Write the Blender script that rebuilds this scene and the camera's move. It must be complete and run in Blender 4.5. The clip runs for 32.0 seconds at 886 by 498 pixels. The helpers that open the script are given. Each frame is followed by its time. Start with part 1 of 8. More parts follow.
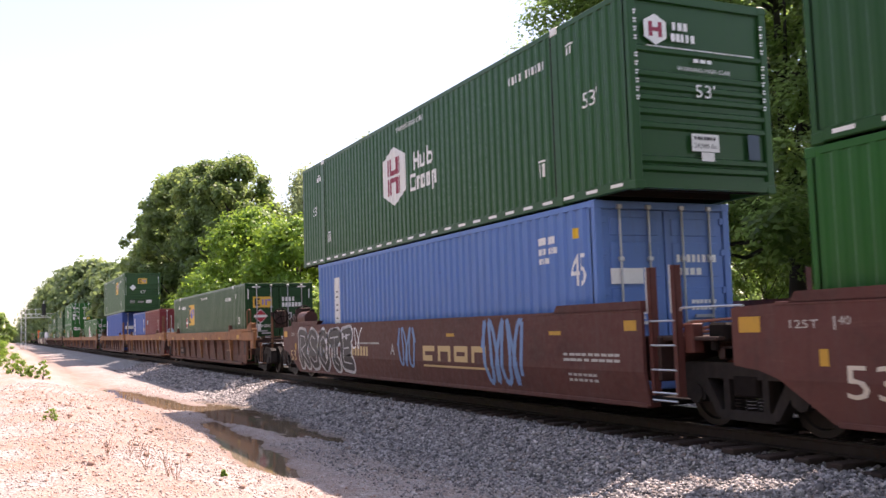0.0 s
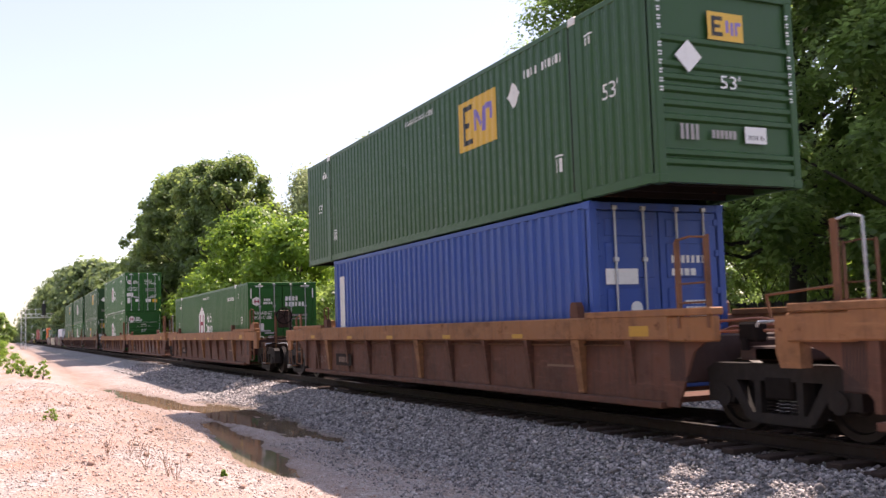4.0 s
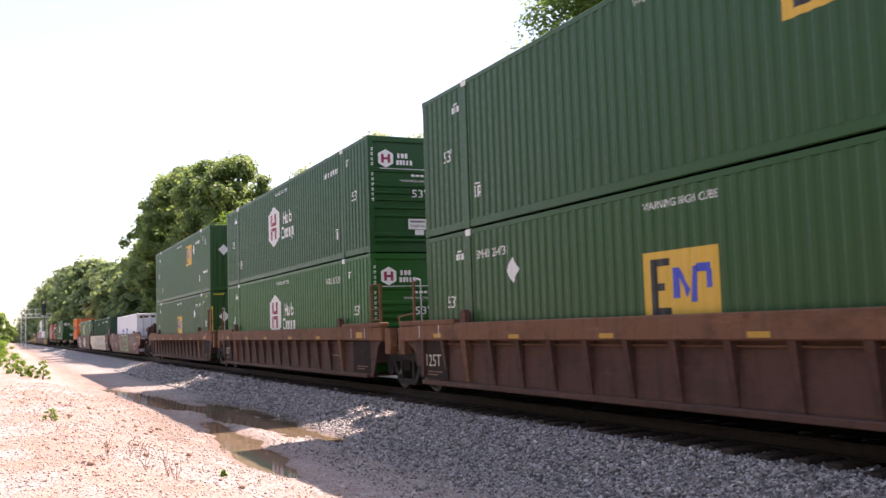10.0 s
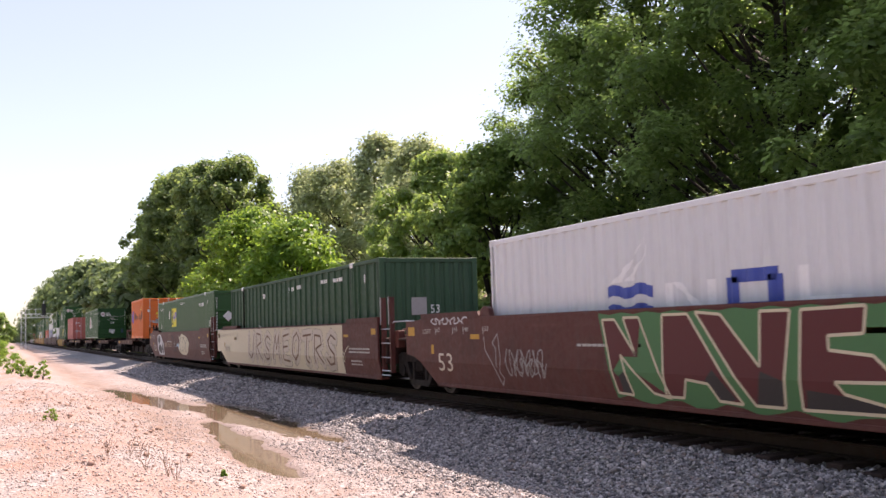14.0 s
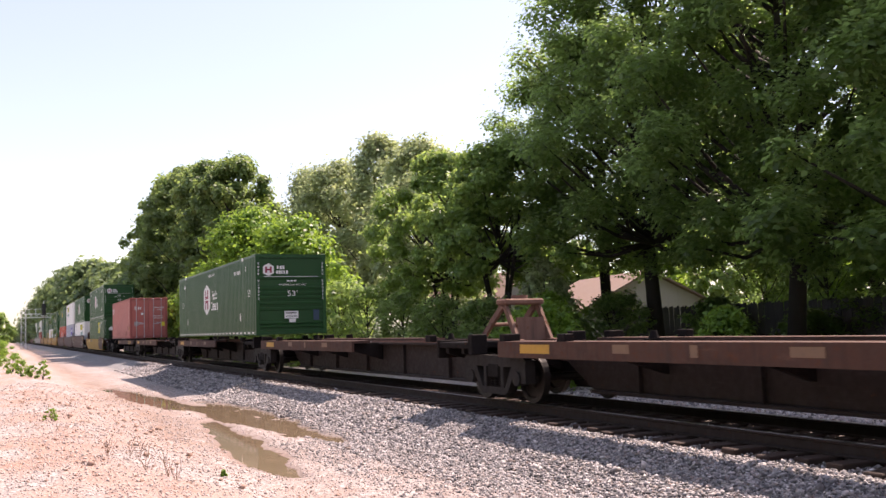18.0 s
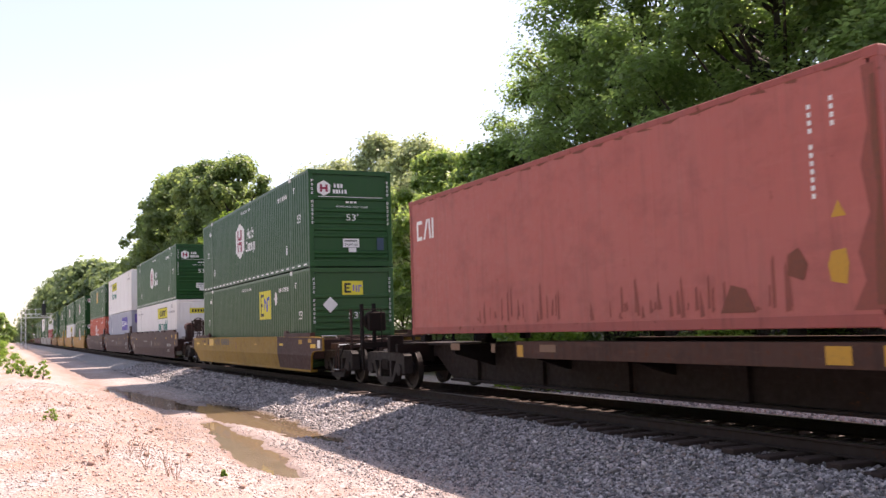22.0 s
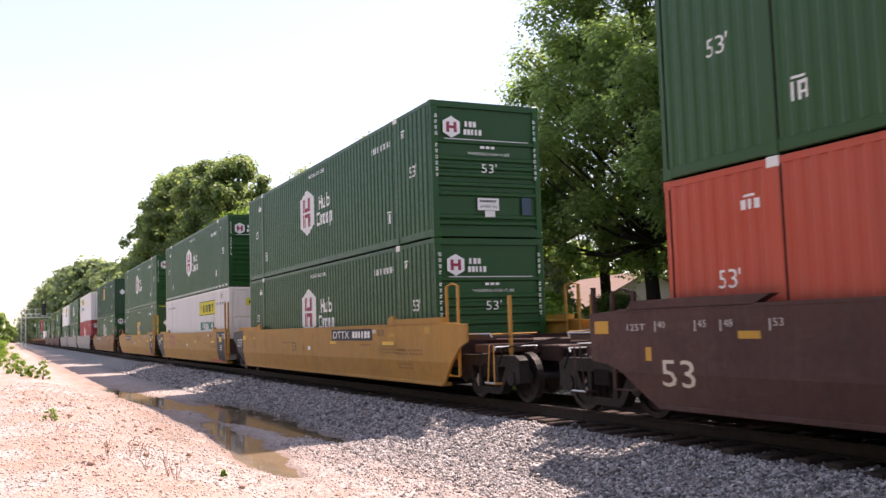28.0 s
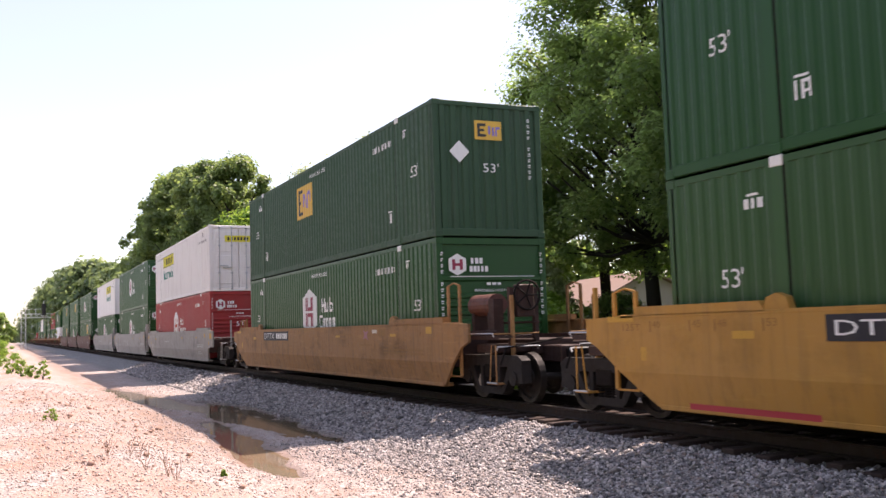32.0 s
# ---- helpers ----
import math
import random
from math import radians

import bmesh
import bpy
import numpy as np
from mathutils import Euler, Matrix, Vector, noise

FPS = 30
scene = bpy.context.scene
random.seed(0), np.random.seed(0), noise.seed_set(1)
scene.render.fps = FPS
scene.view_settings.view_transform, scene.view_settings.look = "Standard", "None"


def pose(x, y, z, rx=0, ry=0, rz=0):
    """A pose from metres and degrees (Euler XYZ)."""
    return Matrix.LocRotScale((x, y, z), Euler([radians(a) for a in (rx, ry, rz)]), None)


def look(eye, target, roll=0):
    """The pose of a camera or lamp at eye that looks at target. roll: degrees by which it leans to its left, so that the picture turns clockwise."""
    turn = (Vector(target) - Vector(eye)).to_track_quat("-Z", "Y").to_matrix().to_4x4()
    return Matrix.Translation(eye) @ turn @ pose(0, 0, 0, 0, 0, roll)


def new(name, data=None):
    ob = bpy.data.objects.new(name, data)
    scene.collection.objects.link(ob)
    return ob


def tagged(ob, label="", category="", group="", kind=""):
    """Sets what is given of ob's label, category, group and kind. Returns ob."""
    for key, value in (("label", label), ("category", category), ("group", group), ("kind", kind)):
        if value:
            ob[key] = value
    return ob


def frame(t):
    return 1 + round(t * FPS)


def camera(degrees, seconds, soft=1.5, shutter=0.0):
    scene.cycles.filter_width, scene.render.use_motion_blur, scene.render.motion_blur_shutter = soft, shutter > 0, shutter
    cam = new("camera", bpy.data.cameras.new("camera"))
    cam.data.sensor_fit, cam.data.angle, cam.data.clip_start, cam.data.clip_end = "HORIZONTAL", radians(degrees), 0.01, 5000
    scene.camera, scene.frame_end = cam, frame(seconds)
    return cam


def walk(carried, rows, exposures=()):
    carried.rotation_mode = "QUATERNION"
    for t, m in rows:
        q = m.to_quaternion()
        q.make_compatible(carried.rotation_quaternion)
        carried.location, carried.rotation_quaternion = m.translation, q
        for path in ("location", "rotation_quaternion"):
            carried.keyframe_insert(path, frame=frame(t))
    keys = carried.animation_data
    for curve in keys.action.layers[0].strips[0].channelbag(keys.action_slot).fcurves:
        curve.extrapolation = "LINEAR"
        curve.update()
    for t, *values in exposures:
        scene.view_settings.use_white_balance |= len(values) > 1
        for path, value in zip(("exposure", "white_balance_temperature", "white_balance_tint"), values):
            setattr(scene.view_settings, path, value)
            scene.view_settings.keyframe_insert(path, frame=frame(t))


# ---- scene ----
# ---- camera: stands still on the gravel beside the line ----
SPEED = 15.85            # metres a second, all of the train
SECONDS = 32.0
EYE = Vector((0.0, 0.0, 1.42))
cam = camera(50.78, SECONDS, soft=1.5, shutter=0.08)
CAM_POSE = look(EYE, EYE + Vector((-0.90242, 0.42287, 0.08255)), -1.806)
STOPS, KELVIN, TINT = 1.07, 7350, 26
# the film camera's own exposure: it opens for dark containers and closes for white ones
METER = ((0, 0.14), (1, 0.0), (2, -0.04), (3, -0.02), (6, -0.08), (7, 0.0), (8, 0.12), (9, 0.08), (10, 0.16), (11, 0.2), (12, 0.2), (13, -0.04), (14, -0.14), (15.5, -0.16), (16.5, -0.16), (17, -0.06), (18, -0.10), (19, 0.0),
         (20, 0.02), (21, 0.06), (22, 0.06), (23, 0.2), (24, 0.03), (25, -0.06), (26.5, -0.06), (28, 0.06), (29, 0.0), (30, -0.14), (31, -0.12), (32, 0.02))
walk(cam, [(0.0, CAM_POSE), (SECONDS, CAM_POSE)], [(float(t), STOPS + d, KELVIN, TINT) for t, d in METER])

# ---- light ----
SUN_ELEV, SUN_AZ = radians(56.5), radians(-15)     # azimuth from +y towards +x
world = bpy.data.worlds.new("sky")
scene.world = world
world.use_nodes = True
wn = world.node_tree.nodes
sky = wn.new("ShaderNodeTexSky")
sky.sky_type = "NISHITA"
sky.sun_disc = False
sky.sun_elevation, sky.sun_rotation = SUN_ELEV, SUN_AZ
sky.air_density, sky.dust_density, sky.ozone_density = 1.0, 1.0, 1.2
haze = wn.new("ShaderNodeMix")        # thin white summer haze over the whole sky
haze.data_type = "RGBA"
haze.inputs[0].default_value = 0.2
haze.inputs[7].default_value = (6.0, 6.8, 7.9, 1)
world.node_tree.links.new(sky.outputs[0], haze.inputs[6])
world.node_tree.links.new(haze.outputs[2], wn["Background"].inputs[0])
wn["Background"].inputs[1].default_value = 0.122
sun_data = bpy.data.lights.new("sun", "SUN")
sun_data.energy, sun_data.angle, sun_data.color = 4.9, radians(0.53), (1.0, 0.94, 0.86)
sun = new("sun", sun_data)
sun_dir = Vector((math.sin(SUN_AZ) * math.cos(SUN_ELEV), math.cos(SUN_AZ) * math.cos(SUN_ELEV), math.sin(SUN_ELEV)))
sun.matrix_world = look(sun_dir * 300, (0, 0, 0))
TRACK_Y = 9.266

# ---- materials ----
def nodes_of(name):
    m = bpy.data.materials.new(name)
    m.use_nodes = True
    nt = m.node_tree
    return m, nt, nt.nodes["Principled BSDF"], nt.links.new


def texture(nt, kind, scale, coord, detail=4.0, rough=0.6, stretch=None):
    src = coord
    if stretch:
        mp = nt.nodes.new("ShaderNodeMapping")
        mp.inputs["Scale"].default_value = stretch
        nt.links.new(coord, mp.inputs[0])
        src = mp.outputs[0]
    n = nt.nodes.new("ShaderNodeTexNoise" if kind == "noise" else "ShaderNodeTexVoronoi")
    n.inputs["Scale"].default_value = scale
    if kind == "noise":
        n.inputs["Detail"].default_value, n.inputs["Roughness"].default_value = detail, rough
    nt.links.new(src, n.inputs["Vector"])
    return n


def ramp(nt, value, stops):
    r = nt.nodes.new("ShaderNodeValToRGB")
    e = r.color_ramp.elements
    while len(e) < len(stops):
        e.new(0.5)
    for el, (p, c) in zip(e, stops):
        el.position = p
        el.color = (*c, 1) if isinstance(c, tuple) else (c, c, c, 1)
    nt.links.new(value, r.inputs[0])
    return r.outputs[0]


def mix(nt, fac, a, b, mode="MIX"):
    m = nt.nodes.new("ShaderNodeMix")
    m.data_type, m.blend_type = "RGBA", mode
    for sock, v in ((m.inputs[0], fac), (m.inputs[6], a), (m.inputs[7], b)):
        if isinstance(v, (int, float)):
            sock.default_value = v
        elif isinstance(v, tuple):
            sock.default_value = (*v, 1)
        else:
            nt.links.new(v, sock)
    return m.outputs[2]


def bump(nt, bsdf, height, strength, dist):
    b = nt.nodes.new("ShaderNodeBump")
    b.inputs["Strength"].default_value, b.inputs["Distance"].default_value = strength, dist
    nt.links.new(height, b.inputs["Height"])
    nt.links.new(b.outputs[0], bsdf.inputs["Normal"])


def coords(nt, which="Object"):
    return nt.nodes.new("ShaderNodeTexCoord").outputs[which]


def paint(name, col, rough=0.45, dirt=0.35, rust=0.0, dirt_col=(0.10, 0.085, 0.07), metal=0.0, vary=0.12, fade=0.25, spec=0.3, scuff=0.0):
    """Weathered paint on steel: uneven fading, streaks of grime that run down, rust specks."""
    m, nt, bs, link = nodes_of(name)
    co = coords(nt)
    info = nt.nodes.new("ShaderNodeObjectInfo")
    big = texture(nt, "noise", 0.6, co, 3.0)
    fine = texture(nt, "noise", 9.0, co, 5.0, 0.7)
    streak = texture(nt, "noise", 3.0, co, 4.0, 0.65, (1.6, 1.6, 0.16))
    grey = sum(col) / 3
    pale = tuple(c * 0.75 + (grey + min(0.06, grey)) * 0.4 for c in col)
    dark = tuple(c * (1 - vary * 2) for c in col)
    c = mix(nt, ramp(nt, big.outputs[0], [(0.3, 0.0), (0.75, fade)]), col, pale)
    c = mix(nt, ramp(nt, fine.outputs[0], [(0.35, vary), (0.65, 0.0)]), c, dark)
    c = mix(nt, ramp(nt, streak.outputs[0], [(0.52, 0.0), (0.78, dirt)]), c, dirt_col)
    if rust:
        spots = texture(nt, "noise", 4.5, co, 8.0, 0.75)
        c = mix(nt, ramp(nt, spots.outputs[0], [(0.66 - 0.12 * rust, 0.0), (0.74 - 0.1 * rust, min(1.0, 0.5 + rust))]), c, (0.11, 0.042, 0.018))
    if scuff:
        blotch = texture(nt, "noise", 1.7, co, 7.0, 0.68, (0.7, 1.0, 1.0))
        c = mix(nt, ramp(nt, blotch.outputs[0], [(0.50, 0.0), (0.66, 0.75 * scuff)]), c, tuple(v * 0.32 + 0.008 for v in col))
        drip = texture(nt, "noise", 7.0, co, 5.0, 0.7, (1.0, 1.0, 0.07))
        c = mix(nt, ramp(nt, drip.outputs[0], [(0.55, 0.0), (0.72, 0.8 * scuff)]), c, tuple(v * 0.42 + 0.006 for v in col))
        rub = texture(nt, "noise", 6.0, co, 6.0, 0.75, (0.22, 1.0, 1.6))
        c = mix(nt, ramp(nt, rub.outputs[0], [(0.56, 0.0), (0.72, 0.55 * scuff)]), c, tuple(min(0.6, v * 1.6 + 0.03) for v in col))
    hsv = nt.nodes.new("ShaderNodeHueSaturation")
    mr = nt.nodes.new("ShaderNodeMapRange")
    link(info.outputs["Random"], mr.inputs[0])
    mr.inputs[3].default_value, mr.inputs[4].default_value = 0.93, 1.08
    link(mr.outputs[0], hsv.inputs["Value"])
    link(c, hsv.inputs["Color"])
    link(hsv.outputs[0], bs.inputs["Base Color"])
    rr = ramp(nt, fine.outputs[0], [(0.3, rough * 0.8), (0.7, min(1.0, rough * 1.3))])
    link(rr, bs.inputs["Roughness"])
    bs.inputs["Metallic"].default_value = metal
    bs.inputs["Specular IOR Level"].default_value = spec
    bump(nt, bs, fine.outputs[0], 0.12, 0.01)
    return m


def decal(name, col, rough=0.5, wear=0.25):
    m, nt, bs, link = nodes_of(name)
    n = texture(nt, "noise", 14.0, coords(nt), 6.0, 0.75)
    c = mix(nt, ramp(nt, n.outputs[0], [(0.5, 0.0), (0.75, wear)]), col, tuple(v * 0.45 + 0.03 for v in col))
    link(c, bs.inputs["Base Color"])
    bs.inputs["Roughness"].default_value = rough
    return m


GREEN = {
    "hub_deep": paint("deep_green_paint", (0.009, 0.052, 0.013), 0.36, 0.14, 0.0, (0.03, 0.05, 0.026), fade=0.10, spec=0.30),
    "hub": paint("hub_green_paint", (0.011, 0.070, 0.016), 0.40, 0.14, 0.0, (0.038, 0.064, 0.034), fade=0.12, spec=0.30),
    "hub_bright": paint("bright_green_paint", (0.010, 0.102, 0.015), 0.40, 0.14, 0.0, (0.038, 0.064, 0.034), fade=0.10, spec=0.30),
    "emp": paint("dark_green_paint", (0.024, 0.085, 0.024), 0.42, 0.2, 0.03, (0.05, 0.065, 0.05), fade=0.15, spec=0.36),
    "old": paint("old_dull_green_paint", (0.030, 0.078, 0.040), 0.6, 0.4, 0.15, (0.06, 0.065, 0.055)),
}
BLUE = paint("blue_container_paint", (0.030, 0.085, 0.33), 0.45, 0.25, 0.1)
BLUE_PALE = paint("faded_blue_container_paint", (0.10, 0.21, 0.50), 0.5, 0.25, 0.1)
COPPER = paint("reddish_pipe_paint", (0.30, 0.13, 0.085), 0.4, 0.4, 0.3)
MAROON = paint("maroon_container_paint", (0.165, 0.019, 0.024), 0.45, 0.25, 0.1)
ORANGE = paint("orange_container_paint", (0.72, 0.150, 0.022), 0.45, 0.18, 0.05)
PINK = paint("faded_red_container_paint", (0.46, 0.130, 0.108), 0.6, 0.25, 0.15, scuff=0.30)
PINK_RAIL = paint("rusty_faded_red_rail_paint", (0.36, 0.095, 0.080), 0.65, 0.5, 0.6, (0.12, 0.05, 0.04), vary=0.2)
RED = paint("red_orange_container_paint", (0.52, 0.085, 0.045), 0.5, 0.25, 0.1)
CRIMSON = paint("crimson_container_paint", (0.36, 0.035, 0.035), 0.5, 0.25, 0.1)
WHITE = paint("white_container_paint", (0.82, 0.79, 0.76), 0.5, 0.35, 0.1, (0.36, 0.29, 0.23))
WHITE_COOL = paint("cool_white_container_paint", (0.72, 0.73, 0.76), 0.5, 0.3, 0.06, (0.34, 0.31, 0.30))
GREY = paint("grey_container_paint", (0.34, 0.35, 0.42), 0.45, 0.25, 0.05)
TAN = paint("weathered_tan_paint", (0.31, 0.135, 0.056), 0.7, 0.65, 0.6, (0.11, 0.06, 0.04), vary=0.2, scuff=0.80)
RIBBED = paint("rusty_brown_paint", (0.138, 0.056, 0.035), 0.75, 0.8, 0.5, (0.065, 0.036, 0.028), vary=0.25, scuff=0.75)
RIBBED_DARK = paint("dark_rusty_brown_paint", (0.100, 0.045, 0.031), 0.75, 0.8, 0.5, (0.045, 0.028, 0.022), vary=0.25, scuff=0.75)
HITCH = paint("faded_hitch_paint", (0.20, 0.105, 0.075), 0.8, 0.7, 0.7, (0.05, 0.033, 0.028), vary=0.25)
SILL = paint("dark_brown_sill_paint", (0.022, 0.014, 0.012), 0.8, 0.6, 0.4, (0.035, 0.025, 0.022), vary=0.2, scuff=0.60)
DECK = paint("worn_deck_paint", (0.088, 0.040, 0.027), 0.8, 0.8, 0.8, (0.035, 0.024, 0.02), vary=0.25, scuff=0.70)
TAN_DULL = paint("dull_tan_brown_paint", (0.185, 0.082, 0.042), 0.75, 0.65, 0.6, (0.08, 0.048, 0.034), vary=0.22, scuff=0.80)
END = paint("grimy_dark_brown_paint", (0.048, 0.024, 0.020), 0.7, 0.6, 0.5, (0.03, 0.022, 0.02), vary=0.25, scuff=0.60)
TANK = paint("rusty_tank_paint", (0.135, 0.055, 0.042), 0.6, 0.6, 0.5, (0.05, 0.033, 0.028), vary=0.25, scuff=0.70)
YELLOW = paint("yellow_car_paint", (0.45, 0.225, 0.038), 0.6, 0.45, 0.15, (0.18, 0.10, 0.05), scuff=0.35)
DIRTY = paint("dirty_yellow_paint", (0.33, 0.165, 0.058), 0.65, 0.8, 0.4, (0.12, 0.075, 0.05), vary=0.25, scuff=0.80)
PANEL = paint("sooty_panel_paint", (0.034, 0.023, 0.020), 0.8, 0.5, 0.3, (0.05, 0.034, 0.028), spec=0.1)
MUSTARD = paint("mustard_car_paint", (0.31, 0.175, 0.016), 0.65, 0.55, 0.3, (0.16, 0.10, 0.05), scuff=0.45)
BROWN = paint("boxcar_red_paint", (0.098, 0.029, 0.023), 0.6, 0.55, 0.2, (0.09, 0.06, 0.055), scuff=0.50)
BROWN_DULL = paint("dull_brown_paint", (0.074, 0.032, 0.027), 0.65, 0.4, 0.2, (0.09, 0.065, 0.055), scuff=0.50)
SILVER = paint("weathered_grey_paint", (0.33, 0.30, 0.27), 0.6, 0.55, 0.3, (0.15, 0.11, 0.08), scuff=0.60)
NAVY = paint("near_black_panel_paint", (0.022, 0.022, 0.030), 0.55, 0.35, 0.1, (0.09, 0.075, 0.06))
GRIME = paint("grimy_black_steel", (0.013, 0.010, 0.0095), 0.75, 0.6, 0.4, (0.022, 0.017, 0.015), spec=0.08)
TRUCK = paint("dusty_truck_steel", (0.019, 0.0155, 0.0145), 0.7, 0.5, 0.3, (0.045, 0.036, 0.031), spec=0.2)
BARE = paint("galvanised_steel", (0.50, 0.51, 0.53), 0.42, 0.3, 0.1, (0.2, 0.18, 0.16), 0.7)
WHEEL = paint("wheel_steel", (0.020, 0.016, 0.014), 0.5, 0.4, 0.3, (0.030, 0.024, 0.021), 0.5)
POST = decal("white_mark", (0.78, 0.78, 0.76))
M_YEL = decal("yellow_mark", (0.78, 0.47, 0.03))
M_GOLD = decal("gold_mark", (0.72, 0.43, 0.06))
M_LEMON = decal("lemon_mark", (0.75, 0.66, 0.05))
M_BLACK = decal("black_mark", (0.02, 0.02, 0.022))
M_BLUE = decal("blue_mark", (0.05, 0.08, 0.50))
M_LILAC = decal("lilac_mark", (0.22, 0.17, 0.50))
M_RED = decal("red_mark", (0.45, 0.03, 0.05))
M_ROSE = decal("dark_red_mark", (0.30, 0.025, 0.06))
M_TEAL = decal("teal_mark", (0.03, 0.22, 0.17))
M_PURPLE = decal("purple_mark", (0.10, 0.07, 0.36))
M_CREAM = decal("cream_spray", (0.62, 0.55, 0.40), 0.6)
M_LIME = decal("green_spray", (0.055, 0.175, 0.065), 0.6)
M_SKYB = decal("pale_blue_spray", (0.30, 0.45, 0.58), 0.6)
M_WINE = decal("wine_spray", (0.100, 0.014, 0.016), 0.6)
M_PALE = decal("faded_lettering", (0.34, 0.32, 0.31), 0.6, 0.5)
M_SLATE = decal("slate_blue_mark", (0.03, 0.06, 0.10))
M_OCHRE = decal("ochre_lettering", (0.26, 0.12, 0.02), 0.6)
M_FAINT = decal("faint_lettering", (0.20, 0.12, 0.09), 0.7, 0.6)
M_ASH = decal("grey_white_spray", (0.56, 0.55, 0.57), 0.6, 0.5)
M_SOOT = decal("soot_black_spray", (0.035, 0.032, 0.036), 0.6, 0.5)
M_XSIGN = decal("faded_rose_mark", (0.36, 0.15, 0.17), 0.6, 0.6)
M_SMUDGE = decal("dark_faded_spray", (0.060, 0.024, 0.020), 0.7, 0.6)
M_RUBBED = decal("rubbed_tan_lettering", (0.34, 0.22, 0.15), 0.7, 0.7)
M_DIM = decal("faded_tan_lettering", (0.21, 0.125, 0.075), 0.7, 0.6)
M_DULLW = decal("dull_white_lettering", (0.46, 0.44, 0.41), 0.6, 0.5)
M_CREAM2 = decal("cream_lettering", (0.60, 0.53, 0.44), 0.6, 0.4)
M_YDIM = decal("dirty_yellow_mark", (0.52, 0.28, 0.03), 0.6, 0.5)
M_TAN = decal("tan_lettering", (0.55, 0.38, 0.18), 0.6)

# ---- mesh helpers ----
class Geo:
    def __init__(self):
        self.v, self.f = [], []

    def add(self, verts, faces):
        o = len(self.v)
        self.v += [tuple(p) for p in verts]
        self.f += [tuple(o + i for i in f) for f in faces]
        return self

    def box(self, x0, x1, y0, y1, z0, z1, b=0.0):
        x0, x1, y0, y1, z0, z1 = min(x0, x1), max(x0, x1), min(y0, y1), max(y0, y1), min(z0, z1), max(z0, z1)
        if b <= 0:
            return self.add([(x, y, z) for x in (x0, x1) for y in (y0, y1) for z in (z0, z1)],
                            [(0, 1, 3, 2), (4, 6, 7, 5), (0, 4, 5, 1), (2, 3, 7, 6), (0, 2, 6, 4), (1, 5, 7, 3)])
        b = min(b, (x1 - x0) * 0.4, (y1 - y0) * 0.4, (z1 - z0) * 0.4)
        bm = bmesh.new()
        lim = ((x0, x1), (y0, y1), (z0, z1))
        for sx in (0, 1):
            for sy in (0, 1):
                for sz in (0, 1):
                    s = (sx, sy, sz)
                    for k in range(3):
                        bm.verts.new([lim[a][s[a]] + ((b if s[a] == 0 else -b) if a != k else 0) for a in range(3)])
        bmesh.ops.convex_hull(bm, input=bm.verts)
        bm.verts.index_update()
        vs = [v.co[:] for v in bm.verts]
        fs = [[v.index for v in f.verts] for f in bm.faces]
        bm.free()
        return self.add(vs, fs)

    def prism(self, prof, axis, a0, a1):
        """Extrude a closed outline along an axis. Outline in the two other axes, in x, y, z order."""
        n = len(prof)
        def at(p, a):
            return {"x": (a, p[0], p[1]), "y": (p[0], a, p[1]), "z": (p[0], p[1], a)}[axis]
        vs = [at(p, a0) for p in prof] + [at(p, a1) for p in prof]
        fs = [(i, (i + 1) % n, n + (i + 1) % n, n + i) for i in range(n)]
        return self.add(vs, fs + [tuple(range(n - 1, -1, -1)), tuple(range(n, 2 * n))])

    def cyl(self, p0, p1, r0, r1=None, n=10):
        r1 = r0 if r1 is None else r1
        p0, p1 = Vector(p0), Vector(p1)
        q = (p1 - p0).to_track_quat("Z", "Y")
        vs = []
        for p, r in ((p0, r0), (p1, r1)):
            vs += [p + q @ Vector((r * math.cos(2 * math.pi * k / n), r * math.sin(2 * math.pi * k / n), 0)) for k in range(n)]
        fs = [(k, (k + 1) % n, n + (k + 1) % n, n + k) for k in range(n)]
        return self.add(vs, fs + [tuple(range(n - 1, -1, -1)), tuple(range(n, 2 * n))])

    def tube(self, pts, r, n=6):
        for a, b in zip(pts, pts[1:]):
            self.cyl(a, b, r, r, n)
        return self

    def mesh(self, name, mat, smooth=False):
        me = bpy.data.meshes.new(name)
        me.from_pydata(self.v, [], self.f)
        bm = bmesh.new()
        bm.from_mesh(me)
        bmesh.ops.recalc_face_normals(bm, faces=bm.faces)
        bm.to_mesh(me)
        bm.free()
        if smooth:
            me.polygons.foreach_set("use_smooth", [True] * len(me.polygons))
        me.materials.append(mat)
        return me


CACHE = {}


def shared(key, mat, build, smooth=False):
    """The mesh of that key, built once."""
    k = (key, mat.name)
    if k not in CACHE:
        g = Geo()
        build(g)
        CACHE[k] = g.mesh(str(key[0]), mat, smooth)
    return CACHE[k]


def part(name, me, parent, label="", m=None):
    ob = new(name, me)
    ob.parent = parent
    if m is not None:
        ob.matrix_basis = m
    if label:
        ob["label"] = label
    return ob


def thing(name, label, category, group="", kind="", m=None):
    ob = new(name)
    ob.empty_display_size = 0.3
    tagged(ob, label, category, group, kind)
    if m is not None:
        ob.matrix_basis = m
    return ob


def solid(name, me, label, category="", group="", kind="", m=None):
    ob = new(name, me)
    tagged(ob, label, category, group, kind)
    if m is not None:
        ob.matrix_basis = m
    return ob

# ---- containers ----
WIDE = 2.591
PITCH, DEEP = 0.235, 0.018
TEXTS = {}


